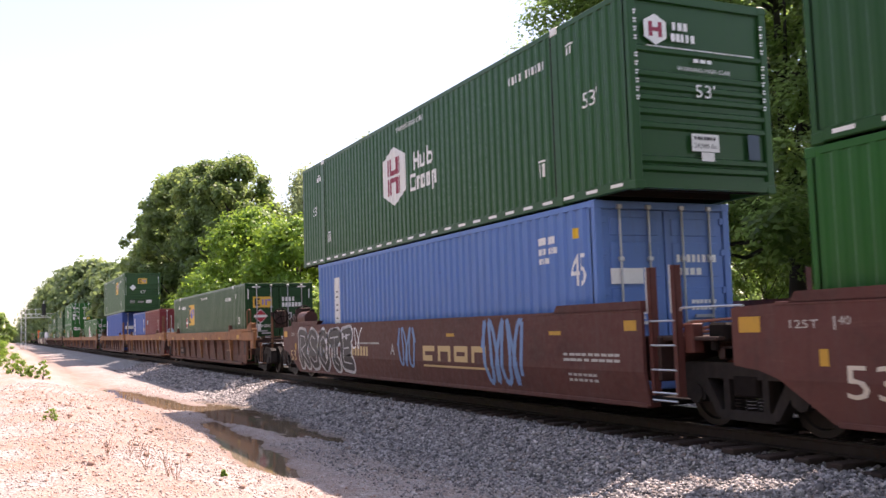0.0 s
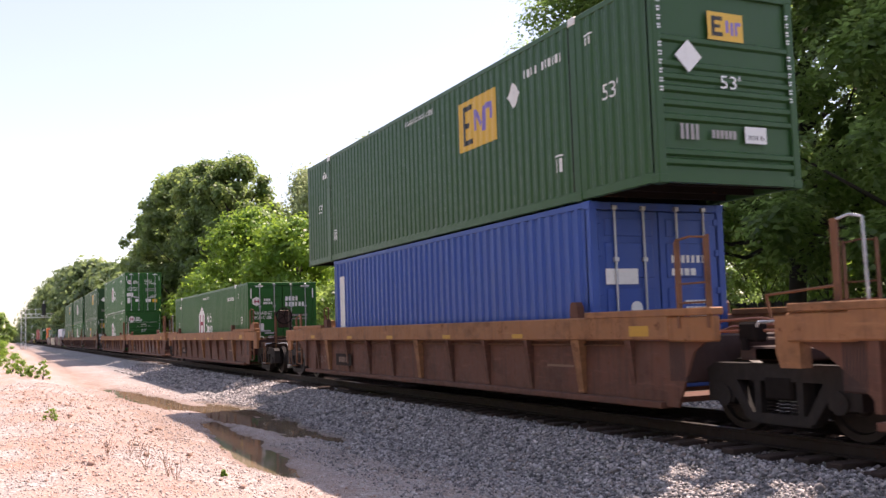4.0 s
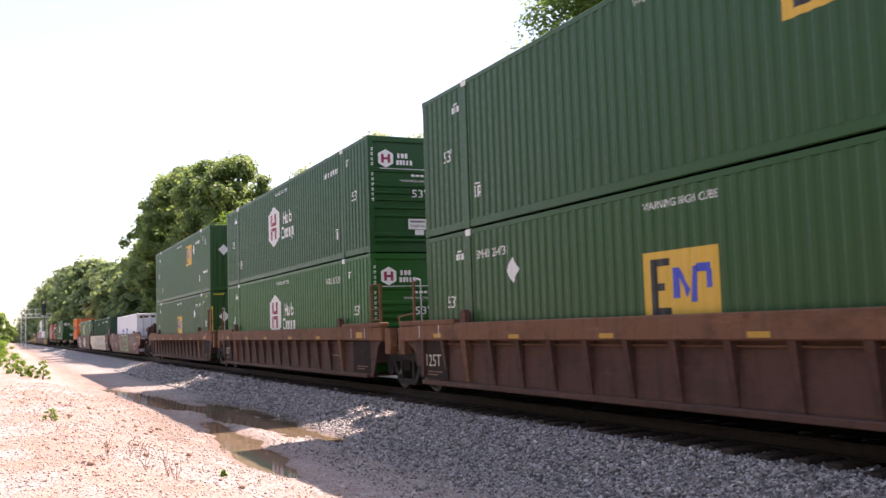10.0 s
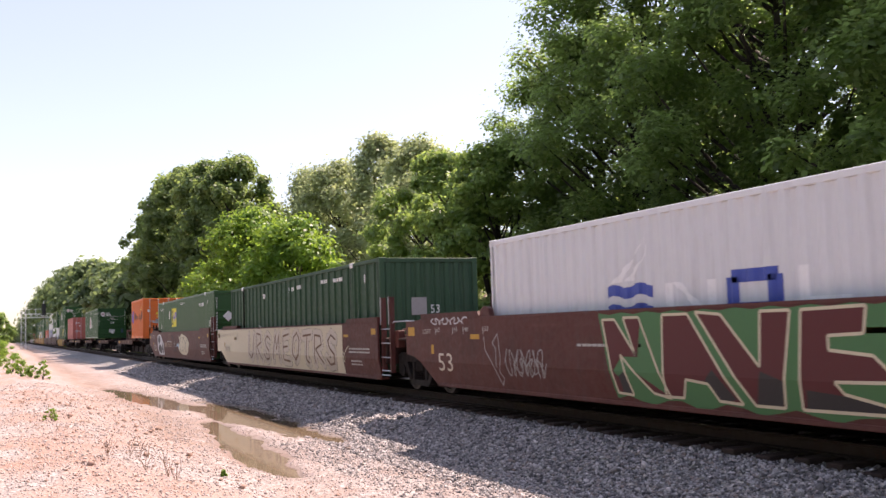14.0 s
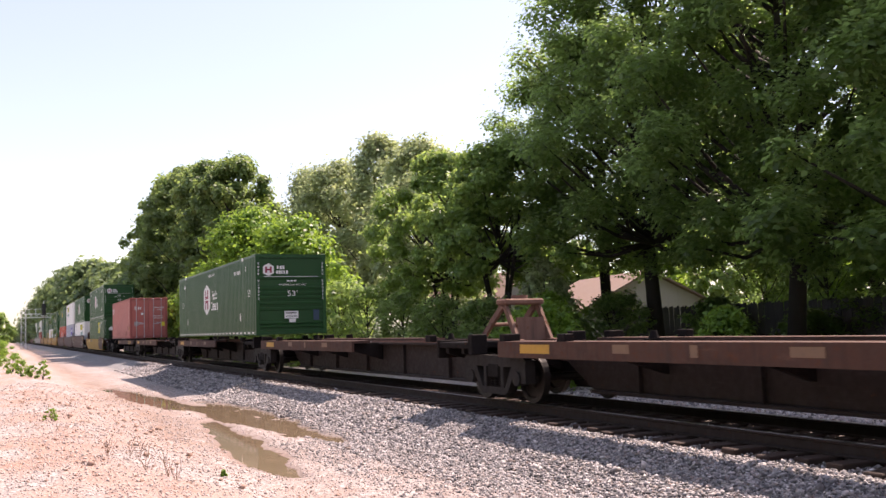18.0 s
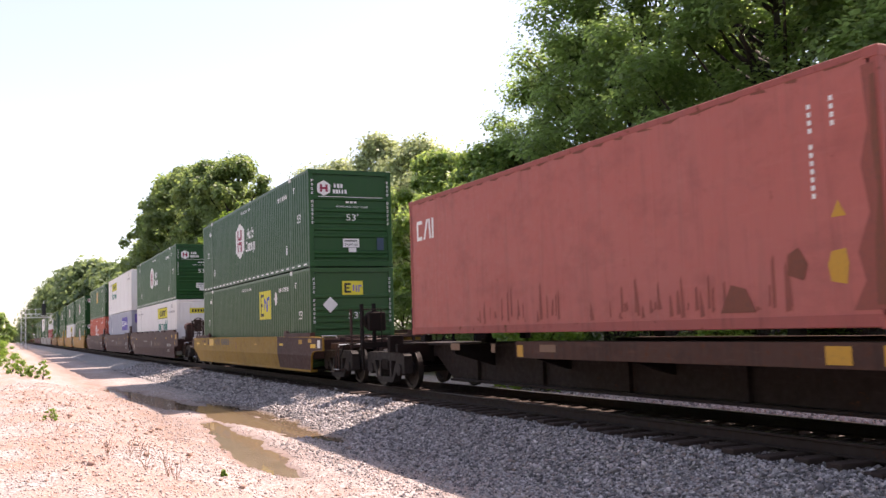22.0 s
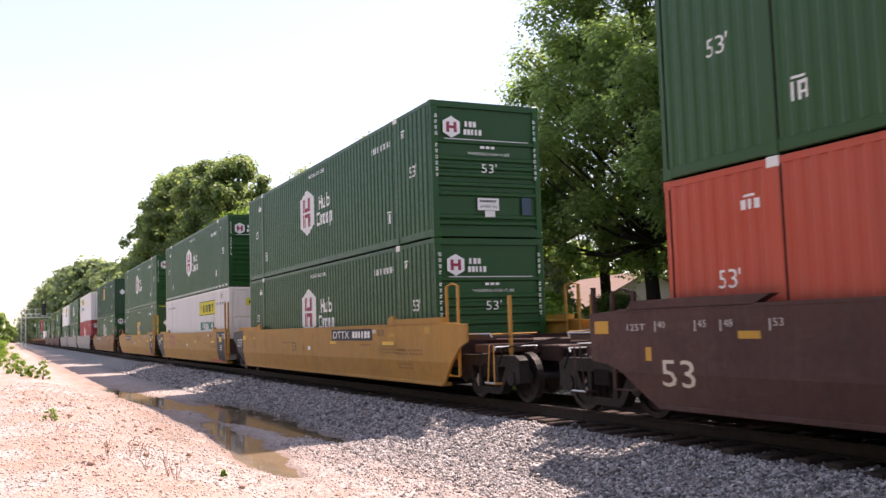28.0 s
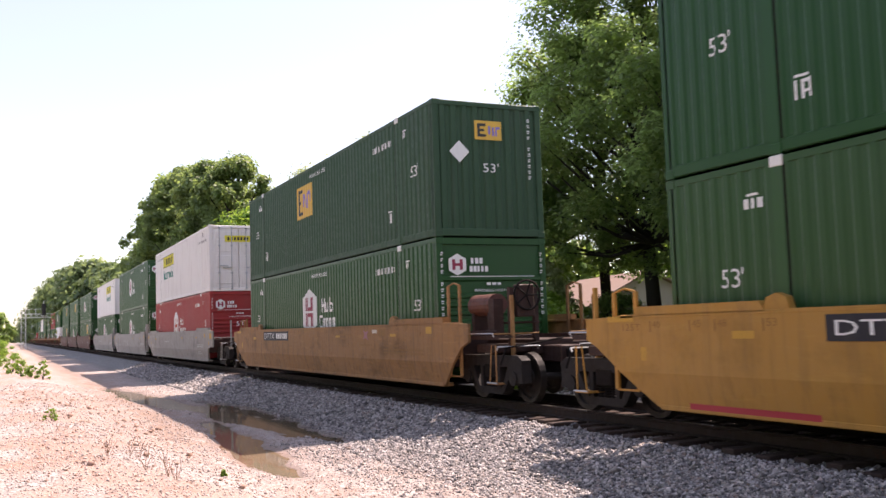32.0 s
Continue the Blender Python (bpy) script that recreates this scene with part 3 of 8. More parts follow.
def hub_marks(c, seed, body=GREEN["hub"], colour=POST, dash=False, plate=True, door=False, house=False):
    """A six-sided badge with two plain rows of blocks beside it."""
    L, st = 16.154, "fine"
    x, z = -0.88, 1.60
    if house:
        side_mark("badge_house", [[(-1.50, 0.98), (-0.25, 0.98), (-0.25, 1.95), (-0.87, 2.3), (-1.50, 1.95)]], colour, c, L, st, "badge", "white house-shaped badge")
        side_mark(("badge_cut", body.name), rect(-1.26, -1.10, 1.12, 1.92) + rect(-0.65, -0.49, 1.12, 1.92) + rect(-1.10, -0.65, 1.45, 1.60), RED if body is RED else M_ROSE, c, L, st, "badge_pattern", lift=0.007)
    else:
        side_mark("badge", [[(x, z - 0.68), (x + 0.66, z - 0.40), (x + 0.66, z + 0.42), (x, z + 0.68), (x - 0.66, z + 0.42), (x - 0.66, z - 0.40)]], colour, c, L, st, "badge", "white six-sided badge")
        side_mark("badge_pattern", sum([rect(x + a, x + b, z + min(0.03 * q, 0.42 * q), z + max(0.03 * q, 0.42 * q)) for q in (-1, 1) for a, b in ((-0.36, -0.31), (-0.27, -0.13), (0.13, 0.27), (0.31, 0.36))], [])
                  + rect(x - 0.13, x + 0.13, z + 0.03, z + 0.14) + rect(x - 0.13, x + 0.13, z - 0.14, z - 0.03), M_ROSE, c, L, st, "badge_pattern", "dark red bars", lift=0.007)
    rows = rect(0.22, 0.30, 1.48, 1.86) + rect(0.46, 0.54, 1.48, 1.86) + rect(0.30, 0.46, 1.63, 1.71)
    rows += rect(0.62, 0.69, 1.48, 1.75) + rect(0.82, 0.89, 1.48, 1.75) + rect(0.69, 0.82, 1.48, 1.55)
    rows += rect(0.97, 1.04, 1.48, 1.88) + rect(1.04, 1.22, 1.48, 1.55) + rect(1.04, 1.22, 1.67, 1.74) + rect(1.22, 1.27, 1.52, 1.70)
    for k, (x0, x1, zz0, zz1) in enumerate(((0.0, 0.36, 1.03, 1.40), (0.42, 0.60, 1.03, 1.32), (0.64, 0.88, 1.03, 1.32), (0.94, 1.16, 1.03, 1.32), (1.22, 1.46, 0.93, 1.32))):
        rows += rect(x0, x0 + 0.075, zz0, zz1) + rect(x0 + 0.075, x1, zz1 - 0.075, zz1)
        if k != 1:
            rows += rect(x1 - 0.075, x1, 1.03 if k == 4 else zz0 + 0.075, zz1 - (0.075 if k else 0.12))
        if k != 1 and k != 4:
            rows += rect(x0 + 0.075, x1, zz0, zz0 + 0.075)
    if house and body is RED:
        rows += rect(1.7, 1.77, 1.03, 1.38) + rect(1.86, 1.92, 1.03, 1.3) + rect(1.92, 2.02, 1.23, 1.3) + rect(2.02, 2.08, 1.03, 1.3)
    rows = [[(px * 0.94 + 0.03, pz + 0.08) for px, pz in q] for q in rows]
    side_mark(("rows", house and body is RED), rows, colour, c, L, st, "wordmark", "white block wordmark")
    common_marks(c, seed, colour)
    if dash:
        dashes(c, L)
    if distant(seed):
        return
    xe = 16.154 / 2
    if door:
        door_marks(c, seed, badge=True)
        return
    end_mark("badge_end", [[(-0.83, 2.10), (-0.63, 2.21), (-0.63, 2.45), (-0.83, 2.56), (-1.03, 2.45), (-1.03, 2.21)]], POST, c, xe + 0.002, "badge")
    end_mark("badge_end_bars", rect(-0.95, -0.88, 2.22, 2.44) + rect(-0.78, -0.71, 2.22, 2.44) + rect(-0.88, -0.78, 2.30, 2.36), M_ROSE, c, xe + 0.005, "badge_pattern")
    end_mark("rows_end", bars(-0.52, -0.22, 2.35, 2.47, 3, 0.7, 1) + bars(-0.55, -0.10, 2.18, 2.30, 5, 0.7, 2), POST, c, xe + 0.002, "wordmark")
    end_mark("line_end", rect(-1.0, 1.0, 2.075, 2.09), POST, c, xe + 0.002, "edge_line")
    end_mark("cube_mark", bars(-0.16, 0.22, 1.90, 1.955, 3, 0.7, 6), POST, c, xe + 0.002, "data_block")
    end_mark("whc_end", words("WARNING HIGH CUBE", -0.46, 0.53, 1.76, 1.82), POST, c, xe + 0.002)
    end_mark("53_end", words("53'", -0.15, 0.22, 1.38, 1.58), POST, c, xe + 0.002, "size_mark")
    end_mark(("id_end", seed), id_column(-1.19, seed) + id_column(1.17, seed), POST, c, xe + 0.008, "id_stencil")
    if plate:
        end_mark("plate_end", rect(-0.27, 0.24, 0.58, 0.84) + rect(-0.10, 0.14, 0.44, 0.57), POST, c, xe + 0.002, "placard", "white weight placard")
        end_mark("plate_text", words("24,000 lbs", -0.22, 0.19, 0.62, 0.70) + bars(-0.22, 0.19, 0.75, 0.80, 7, 0.8, 3), M_BLACK, c, xe + 0.005, "placard_lettering")
        end_mark("sticker_end", rect(0.80, 1.02, 0.50, 0.88), M_SLATE, c, xe + 0.002, "sticker")


def id_column(y, seed):
    r = random.Random(seed)
    out = []
    for k in range(11):
        if k == 4:
            continue
        z = 2.52 - k * 0.125
        out += rect(y - 0.032, y + 0.012 + 0.02 * r.random(), z, z + 0.022) + rect(y - 0.032, y + 0.030, z + 0.042, z + 0.064)
    return out


SIDE_ID = {14: "EMHU 265193", 26: "EMHU 272786", 8: "HGIU 503942", 12: "HGIU 517158"}
DOOR_ID = {7: ("HGIU", "517990"), 10: ("EMHU", "264731")}


def distant(seed):
    """Containers of the tail, too far off for small print."""
    return 46 <= seed < 70 or seed >= 76


def common_marks(c, seed, colour=POST, L=16.154, st="fine"):
    if distant(seed):
        return
    high = 0.72 if seed == 13 else 0.0
    side_mark(("53a", seed == 13), words("53'", 6.83, 7.24, 1.41 + high, 1.66 + high), colour, c, L, st, "size_mark")
    if seed == 13:
        side_mark("notice", bars(6.55, 7.55, 0.86, 0.97, 9, 0.75, 21), colour, c, L, st, "data_block")
    side_mark("53b", words("53'", -7.12, -6.72, 1.42, 1.66), colour, c, L, st, "size_mark")
    if seed in SIDE_ID:
        side_mark(("idtext", seed), words(SIDE_ID[seed], 4.55, 5.80, 2.30, 2.47), colour, c, L, st, "id_stencil")
    else:
        side_mark(("idbars", seed % 3), bars(4.55, 5.05, 2.32, 2.46, 4, 0.5, seed % 3) + bars(5.15, 5.80, 2.32, 2.46, 6, 0.5, seed % 3 + 3), colour, c, L, st, "id_stencil")
    side_mark("whc", words("WARNING HIGH CUBE", -0.72, 0.80, 2.56, 2.67), colour, c, L, st)
    side_mark("arrows", rect(5.45, 5.68, 0.80, 0.83) + rect(5.48, 5.53, 0.55, 0.77) + rect(5.59, 5.65, 0.55, 0.77) + rect(6.40, 6.62, 2.50, 2.53) + rect(6.42, 6.46, 2.36, 2.48) + rect(6.54, 6.58, 2.36, 2.48)
              + rect(-5.75, -5.55, 0.80, 0.83) + rect(-5.76, -5.72, 0.55, 0.77) + rect(-5.67, -5.63, 0.55, 0.77) + rect(-5.56, -5.52, 0.55, 0.77) + rect(-5.63, -5.56, 0.73, 0.77) + rect(-5.63, -5.56, 0.62, 0.65), colour, c, L, st, "lift_mark")
    if seed != 15:
        side_mark("top_text", bars(-6.66, -6.32, 2.34, 2.46, 3, 0.72, 4) + rect(-6.62, -6.42, 2.49, 2.52), colour, c, L, st, "data_block")


def emp_marks(c, seed, x=2.78, z=1.97, door=False, dia=4.19, end_dia=True, plain_front=False, patch=M_GOLD, colour=POST, corr=False):
    """A yellow square with a dark bracket and a blue zigzag."""
    L, st = 16.154, "fine"
    side_mark(("patch", x, z), rect(x - 0.75, x + 0.75, z - 0.48, z + 0.48), patch, c, L, st, "badge", "yellow square badge")
    k = x - 0.75
    side_mark(("bracket", x, z), rect(k + 0.16, k + 0.28, z - 0.38, z + 0.38) + rect(k + 0.28, k + 0.55, z + 0.28, z + 0.38) + rect(k + 0.28, k + 0.45, z - 0.05, z + 0.05) + rect(k + 0.28, k + 0.55, z - 0.38, z - 0.28), M_BLACK, c, L, st, "badge_pattern", lift=0.007)
    side_mark(("zigzag", x, z), rect(k + 0.62, k + 0.74, z - 0.16, z + 0.24) + [[(k + 0.74, z + 0.24), (k + 0.74, z + 0.10), (k + 0.90, z - 0.16), (k + 0.96, z - 0.06)]] + rect(k + 0.96, k + 1.08, z - 0.22, z + 0.24, 0.04)
              + rect(k + 1.08, k + 1.36, z + 0.16, z + 0.27) + rect(k + 1.26, k + 1.38, z - 0.05, z + 0.18), M_LILAC if seed % 2 else M_BLUE, c, L, st, "badge_zigzag", lift=0.007)
    if dia:
        side_mark(("diamond", dia, z), diamond(dia, max(z, 1.85) + 0.16, 0.46, 0.46), POST, c, L, st, "placard", "white diamond placard")
    common_marks(c, seed, colour)
    if distant(seed):
        return
    xe = L / 2
    if door:
        door_marks(c, seed, badge=False)
        return
    end_mark("patch_end", rect(-0.33, 0.32, 2.08, 2.49), patch, c, xe + 0.002, "badge")
    end_mark("bracket_end", rect(-0.26, -0.20, 2.14, 2.43) + rect(-0.20, -0.06, 2.37, 2.43) + rect(-0.20, -0.10, 2.26, 2.31) + rect(-0.20, -0.06, 2.14, 2.20), M_BLACK, c, xe + 0.005, "badge_pattern")
    end_mark("zigzag_end", rect(0.0, 0.05, 2.20, 2.38) + rect(0.09, 0.14, 2.17, 2.36) + rect(0.17, 0.28, 2.32, 2.37) + rect(0.17, 0.21, 2.17, 2.32), M_LILAC, c, xe + 0.005, "badge_zigzag")
    if end_dia:
        end_mark("diamond_end", diamond(-0.70, 1.80, 0.47, 0.47), POST, c, xe + 0.002, "placard")
    end_mark("53_end", words("53'", -0.15, 0.22, 1.38, 1.58), POST, c, xe + 0.002, "size_mark")
    end_mark(("id_end", seed, corr), id_column(0.98, seed) if corr else id_column(-1.19, seed) + id_column(1.17, seed), POST, c, xe + 0.008, "id_stencil")
    if corr:
        return
    end_mark("plate_emp", rect(0.25, 0.65, 0.62, 0.86), POST, c, xe + 0.002, "placard")
    end_mark("plate_emp_text", words("24,000 lbs", 0.29, 0.61, 0.66, 0.74), M_BLACK, c, xe + 0.005, "placard_lettering")
    end_mark("table_emp", bars(-0.90, -0.55, 0.62, 0.84, 4, 0.7, 4) + bars(-0.35, 0.10, 0.66, 0.78, 6, 0.7, 5), M_PALE, c, xe + 0.002, "data_block")


def hazard_marks(c):
    """Slanted yellow stripes at the top corners and yellow strips up the leading posts."""
    xe = 16.154 / 2
    end_mark("hazard_end", sum([rect(y, y + 0.06, 2.74, 2.80, 0.05) for y in (-1.16, -1.04, -0.92, -0.80, 0.74, 0.86, 0.98, 1.10)], []), M_LEMON, c, xe + 0.004, "hazard_stripe", "slanted yellow stripes")
    end_mark("post_strip", sum([rect(y, y + 0.07, a, b) for y in (-1.26, 1.19) for a, b in ((0.95, 1.58), (1.64, 2.24))], []), M_YEL, c, xe + 0.012, "hazard_stripe", "yellow reflective strips")
    side_mark("hazard_side", sum([rect(x, x + 0.06, 2.68, 2.75, 0.05) for x in (6.95, 7.08, 7.21, 7.34)], []), M_LEMON, c, 16.154, "fine", "hazard_stripe")


def door_marks(c, seed, badge):
    xe = 16.154 / 2
    if badge:
        end_mark("badge_door", [[(-0.98, 2.02), (-0.83, 2.10), (-0.83, 2.28), (-0.98, 2.36), (-1.13, 2.28), (-1.13, 2.10)]], POST, c, xe + 0.003, "badge")
        end_mark("badge_door_bars", rect(-1.06, -1.01, 2.12, 2.26) + rect(-0.94, -0.89, 2.12, 2.26) + rect(-1.01, -0.94, 2.17, 2.21), M_ROSE, c, xe + 0.006, "badge_pattern")
        end_mark("rows_door", bars(-0.70, -0.45, 2.20, 2.29, 3, 0.7, 1) + bars(-0.72, -0.38, 2.08, 2.17, 5, 0.7, 2), POST, c, xe + 0.003, "wordmark")
    else:
        end_mark("patch_door", rect(-1.0, -0.28, 1.98, 2.38), M_GOLD, c, xe + 0.003, "badge")
        end_mark("bracket_door", rect(-0.94, -0.87, 2.04, 2.32) + rect(-0.87, -0.74, 2.26, 2.32) + rect(-0.87, -0.78, 2.16, 2.20) + rect(-0.87, -0.74, 2.04, 2.10), M_BLACK, c, xe + 0.006, "badge_pattern")
        end_mark("zigzag_door", rect(-0.66, -0.60, 2.08, 2.28) + rect(-0.54, -0.48, 2.06, 2.28) + rect(-0.46, -0.34, 2.22, 2.28), M_LILAC, c, xe + 0.006, "badge_zigzag")
    if not badge:
        end_mark("whc_low", words("WARNING", -1.0, -0.32, 1.24, 1.36), POST, c, xe + 0.003)
        end_mark("card_emp", rect(0.10, 0.46, 1.52, 1.78) + diamond(0.78, 1.64, 0.42, 0.5), POST, c, xe + 0.003, "placard")
        end_mark("card_emp_text", rect(0.14, 0.20, 1.56, 1.74) + rect(0.36, 0.42, 1.56, 1.74) + [[(0.24, 1.58), (0.32, 1.58), (0.28, 1.72)]], M_BLACK, c, xe + 0.006, "placard_lettering")
    else:
        end_mark("whc_door", words("WARNING", -1.13, -0.42, 1.70, 1.82) + words("HIGH CUBE", -1.13, -0.42, 1.54, 1.66), POST, c, xe + 0.003)
    if seed in DOOR_ID:
        end_mark(("id_door", seed), words(DOOR_ID[seed][0], 0.10, 0.62, 2.20, 2.36) + words(DOOR_ID[seed][1], 0.10, 0.92, 1.99, 2.15), POST, c, xe + 0.003, "id_stencil")
    else:
        end_mark(("id_door", seed), bars(0.10, 0.62, 2.20, 2.36, 4, 0.7, seed) + bars(0.10, 0.85, 1.99, 2.15, 6, 0.7, seed + 1), POST, c, xe + 0.003, "id_stencil")
    end_mark("53_door", words("53'", 0.62, 0.97, 1.02, 1.24), POST, c, xe + 0.003, "size_mark")
    end_mark("rows_small", bars(0.15, 0.95, 1.62, 1.70, 9, 0.8, 6) + bars(0.15, 0.95, 1.50, 1.56, 11, 0.8, 7), M_PALE, c, xe + 0.003, "data_block")
    end_mark("cards", rect(-1.18, -0.72, 1.12, 1.38) + rect(-1.13, -0.93, 0.62, 1.02) + rect(-0.56, -0.36, 0.72, 0.92) + rect(0.17, 0.55, 0.68, 0.92), POST, c, xe + 0.003, "placard")
    end_mark("card_orange", rect(0.66, 1.0, 0.66, 0.90), M_YEL, c, xe + 0.003, "sticker")
    end_mark("tape", rect(-1.02, -0.72, 2.72, 2.77) + rect(0.70, 1.02, 2.72, 2.77) + rect(-1.20, -1.16, 2.30, 2.66) + rect(1.13, 1.17, 2.30, 2.66), POST, c, xe + 0.004, "reflector_strip")


def box20(label, mat, H=2.591, front="doors"):
    return container(label, 6.058, H, mat, "coarse", front)


def white_marks(c, x=2.85, front=True, upper=False, dz=0.0):
    """A lemon sign panel above the word Intermodal."""
    L, st = 16.154, "bold"
    x0, x1 = x - 1.78, x + 1.86
    up = lambda polys: [[(px, pz + dz) for px, pz in q] for q in polys]
    side_mark(("sign", x), up(rect(x0, x1, 1.88, 2.50)), M_LEMON, c, L, st, "sign_panel", "lemon yellow sign panel")
    rows = []
    for k, (a, b) in enumerate(((0.30, 0.40), (0.44, 0.46), (0.50, 0.60), (0.64, 0.66), (0.70, 0.82), (0.86, 0.98), (1.02, 1.14), (1.18, 1.32))):
        if b - a < 0.05:
            rows += rect(x0 + 0.32 + a * 2.1, x0 + 0.32 + a * 2.1 + 0.07, 2.02, 2.09)
        else:
            rows += rect(x0 + 0.32 + a * 2.1, x0 + 0.32 + a * 2.1 + 0.085, 2.02, 2.34) + rect(x0 + 0.32 + b * 2.1 - 0.085, x0 + 0.32 + b * 2.1, 2.02, 2.34) + rect(x0 + 0.32 + a * 2.1, x0 + 0.32 + b * 2.1, 2.02 + 0.25 * (k % 2), 2.09 + 0.25 * (k % 2))
    rows += rect(x0 + 0.02, x1 - 0.02, 2.46, 2.49) + rect(x0 + 0.02, x1 - 0.02, 1.89, 1.92)
    for k in range(4):
        rows += rect(x0 + 0.12 + 0.12 * k, x0 + 0.55 + 0.08 * k, 2.36 - 0.07 * k, 2.375 - 0.07 * k) + rect(x1 - 0.55 - 0.08 * k, x1 - 0.12 - 0.12 * k, 2.36 - 0.07 * k, 2.375 - 0.07 * k)
    side_mark(("sign_pattern", x), up(rows), M_BLACK, c, L, st, "sign_pattern", lift=0.007)
    side_mark(("intermodal", x), up(words("Intermodal", x - 1.58, x + 1.64, 1.23, 1.76)), M_TEAL, c, L, st)
    side_mark(("intermodal_bold", x), up(words("Intermodal", x - 1.545, x + 1.675, 1.235, 1.765)), M_TEAL, c, L, st, lift=0.007)
    side_mark("small_rows", bars(5.5, 7.4, 2.25, 2.35, 12, 0.75, 8) + bars(-7.2, -5.0, 2.42, 2.50, 14, 0.75, 9) + bars(6.4, 6.7, 2.5, 2.7, 2, 0.7, 3), M_PALE, c, L, st, "data_block")
    xe = L / 2
    end_mark("sign_end", rect(-0.62, 0.62, 2.16, 2.44), M_LEMON, c, xe + 0.004, "sign_panel")
    end_mark("sign_end_bars", bars(-0.5, 0.5, 2.23, 2.37, 7, 0.6, 5), M_BLACK, c, xe + 0.007, "sign_pattern")

# ---- train cars ----
def truck(parent, x, wheels):
    """A two-axle truck: bolster, side frames, springs, wheelsets."""
    def bolster(g):
        g.box(-0.22, 0.22, -1.15, 1.15, 0.44, 0.72, 0.03)
        g.cyl((0, 0, 0.70), (0, 0, 0.86), 0.28, n=14)
        g.box(-0.75, 0.75, -0.04, 0.04, 0.42, 0.48)
    t = part("truck", shared(("truck",), GRIME, bolster), parent, "dusty black cast-steel truck", pose(x, 0, 0))
    for sy in (-1, 1):
        def frame_side(g):
            y0, y1 = sy * 0.96, sy * 1.14
            g.prism([(-1.16, 0.62), (-1.20, 0.78), (-1.05, 0.86), (1.05, 0.86), (1.20, 0.78), (1.16, 0.62), (0.80, 0.66), (-0.80, 0.66)], "y", y0, y1)
            g.prism([(-1.18, 0.38), (-1.18, 0.72), (-0.68, 0.72), (-0.68, 0.58), (-0.74, 0.38)], "y", y0 - sy * 0.02, y1)
            g.prism([(1.18, 0.38), (1.18, 0.72), (0.68, 0.72), (0.68, 0.58), (0.74, 0.38)], "y", y0 - sy * 0.02, y1)
            g.prism([(-0.46, 0.16), (0.46, 0.16), (0.52, 0.28), (-0.52, 0.28)], "y", y0, y1)
            for s in (-1, 1):
                g.prism([(s * 0.36, 0.18), (s * 0.52, 0.20), (s * 0.86, 0.66), (s * 0.70, 0.70)], "y", y0, y1)
                g.prism([(s * 0.28, 0.26), (s * 0.38, 0.26), (s * 0.38, 0.72), (s * 0.28, 0.72)], "y", y0, y1)
                g.cyl((s * 0.89, sy * 0.95, 0.46), (s * 0.89, sy * 1.17, 0.46), 0.13, n=12)
        part("side_frame", shared(("side_frame", sy), TRUCK, frame_side), t, "dusty cast side frame")

        def springs(g):
            for sx in (-0.18, 0, 0.18):
                for k in range(6):
                    g.cyl((sx, sy * 1.05, 0.28 + k * 0.04), (sx, sy * 1.05, 0.302 + k * 0.04), 0.075, n=8)
        tagged(part("spring_nest", shared(("spring_nest", sy), GRIME, springs), t), kind="stuff")
    for sx in (-1, 1):
        def wheelset(g):
            g.cyl((0, -1.1, 0), (0, 1.1, 0), 0.08, n=10)
            for sy in (-1, 1):
                rim = [(0.785, 0.44), (0.69, 0.46), (0.69, 0.36), (0.735, 0.34), (0.725, 0.16), (0.65, 0.14), (0.65, 0.08)]
                back = [(0.80, 0.08), (0.80, 0.15), (0.765, 0.17), (0.765, 0.34), (0.80, 0.36), (0.80, 0.44)]
                prof = rim + back
                n = 28
                o = len(g.v)
                for k in range(n):
                    a = 2 * math.pi * k / n
                    g.v += [(r * math.cos(a), sy * (0.045 + y), r * math.sin(a)) for y, r in prof]
                m = len(prof)
                for k in range(n):
                    for j in range(m):
                        a, b = o + k * m + j, o + k * m + (j + 1) % m
                        c, d = o + ((k + 1) % n) * m + (j + 1) % m, o + ((k + 1) % n) * m + j
                        g.f.append((a, b, c, d))
                for k in range(3):
                    a = 2 * math.pi * k / 3
                    g.cyl((0.1 * math.cos(a), sy * 1.08, 0.1 * math.sin(a)), (0.1 * math.cos(a), sy * 1.13, 0.1 * math.sin(a)), 0.022, n=6)
        w = part("wheelset", shared(("wheelset",), WHEEL, wheelset), t, "worn steel wheelset", pose(sx * 0.89, 0, 0.46))
        wheels.append((w, sx))
    return t


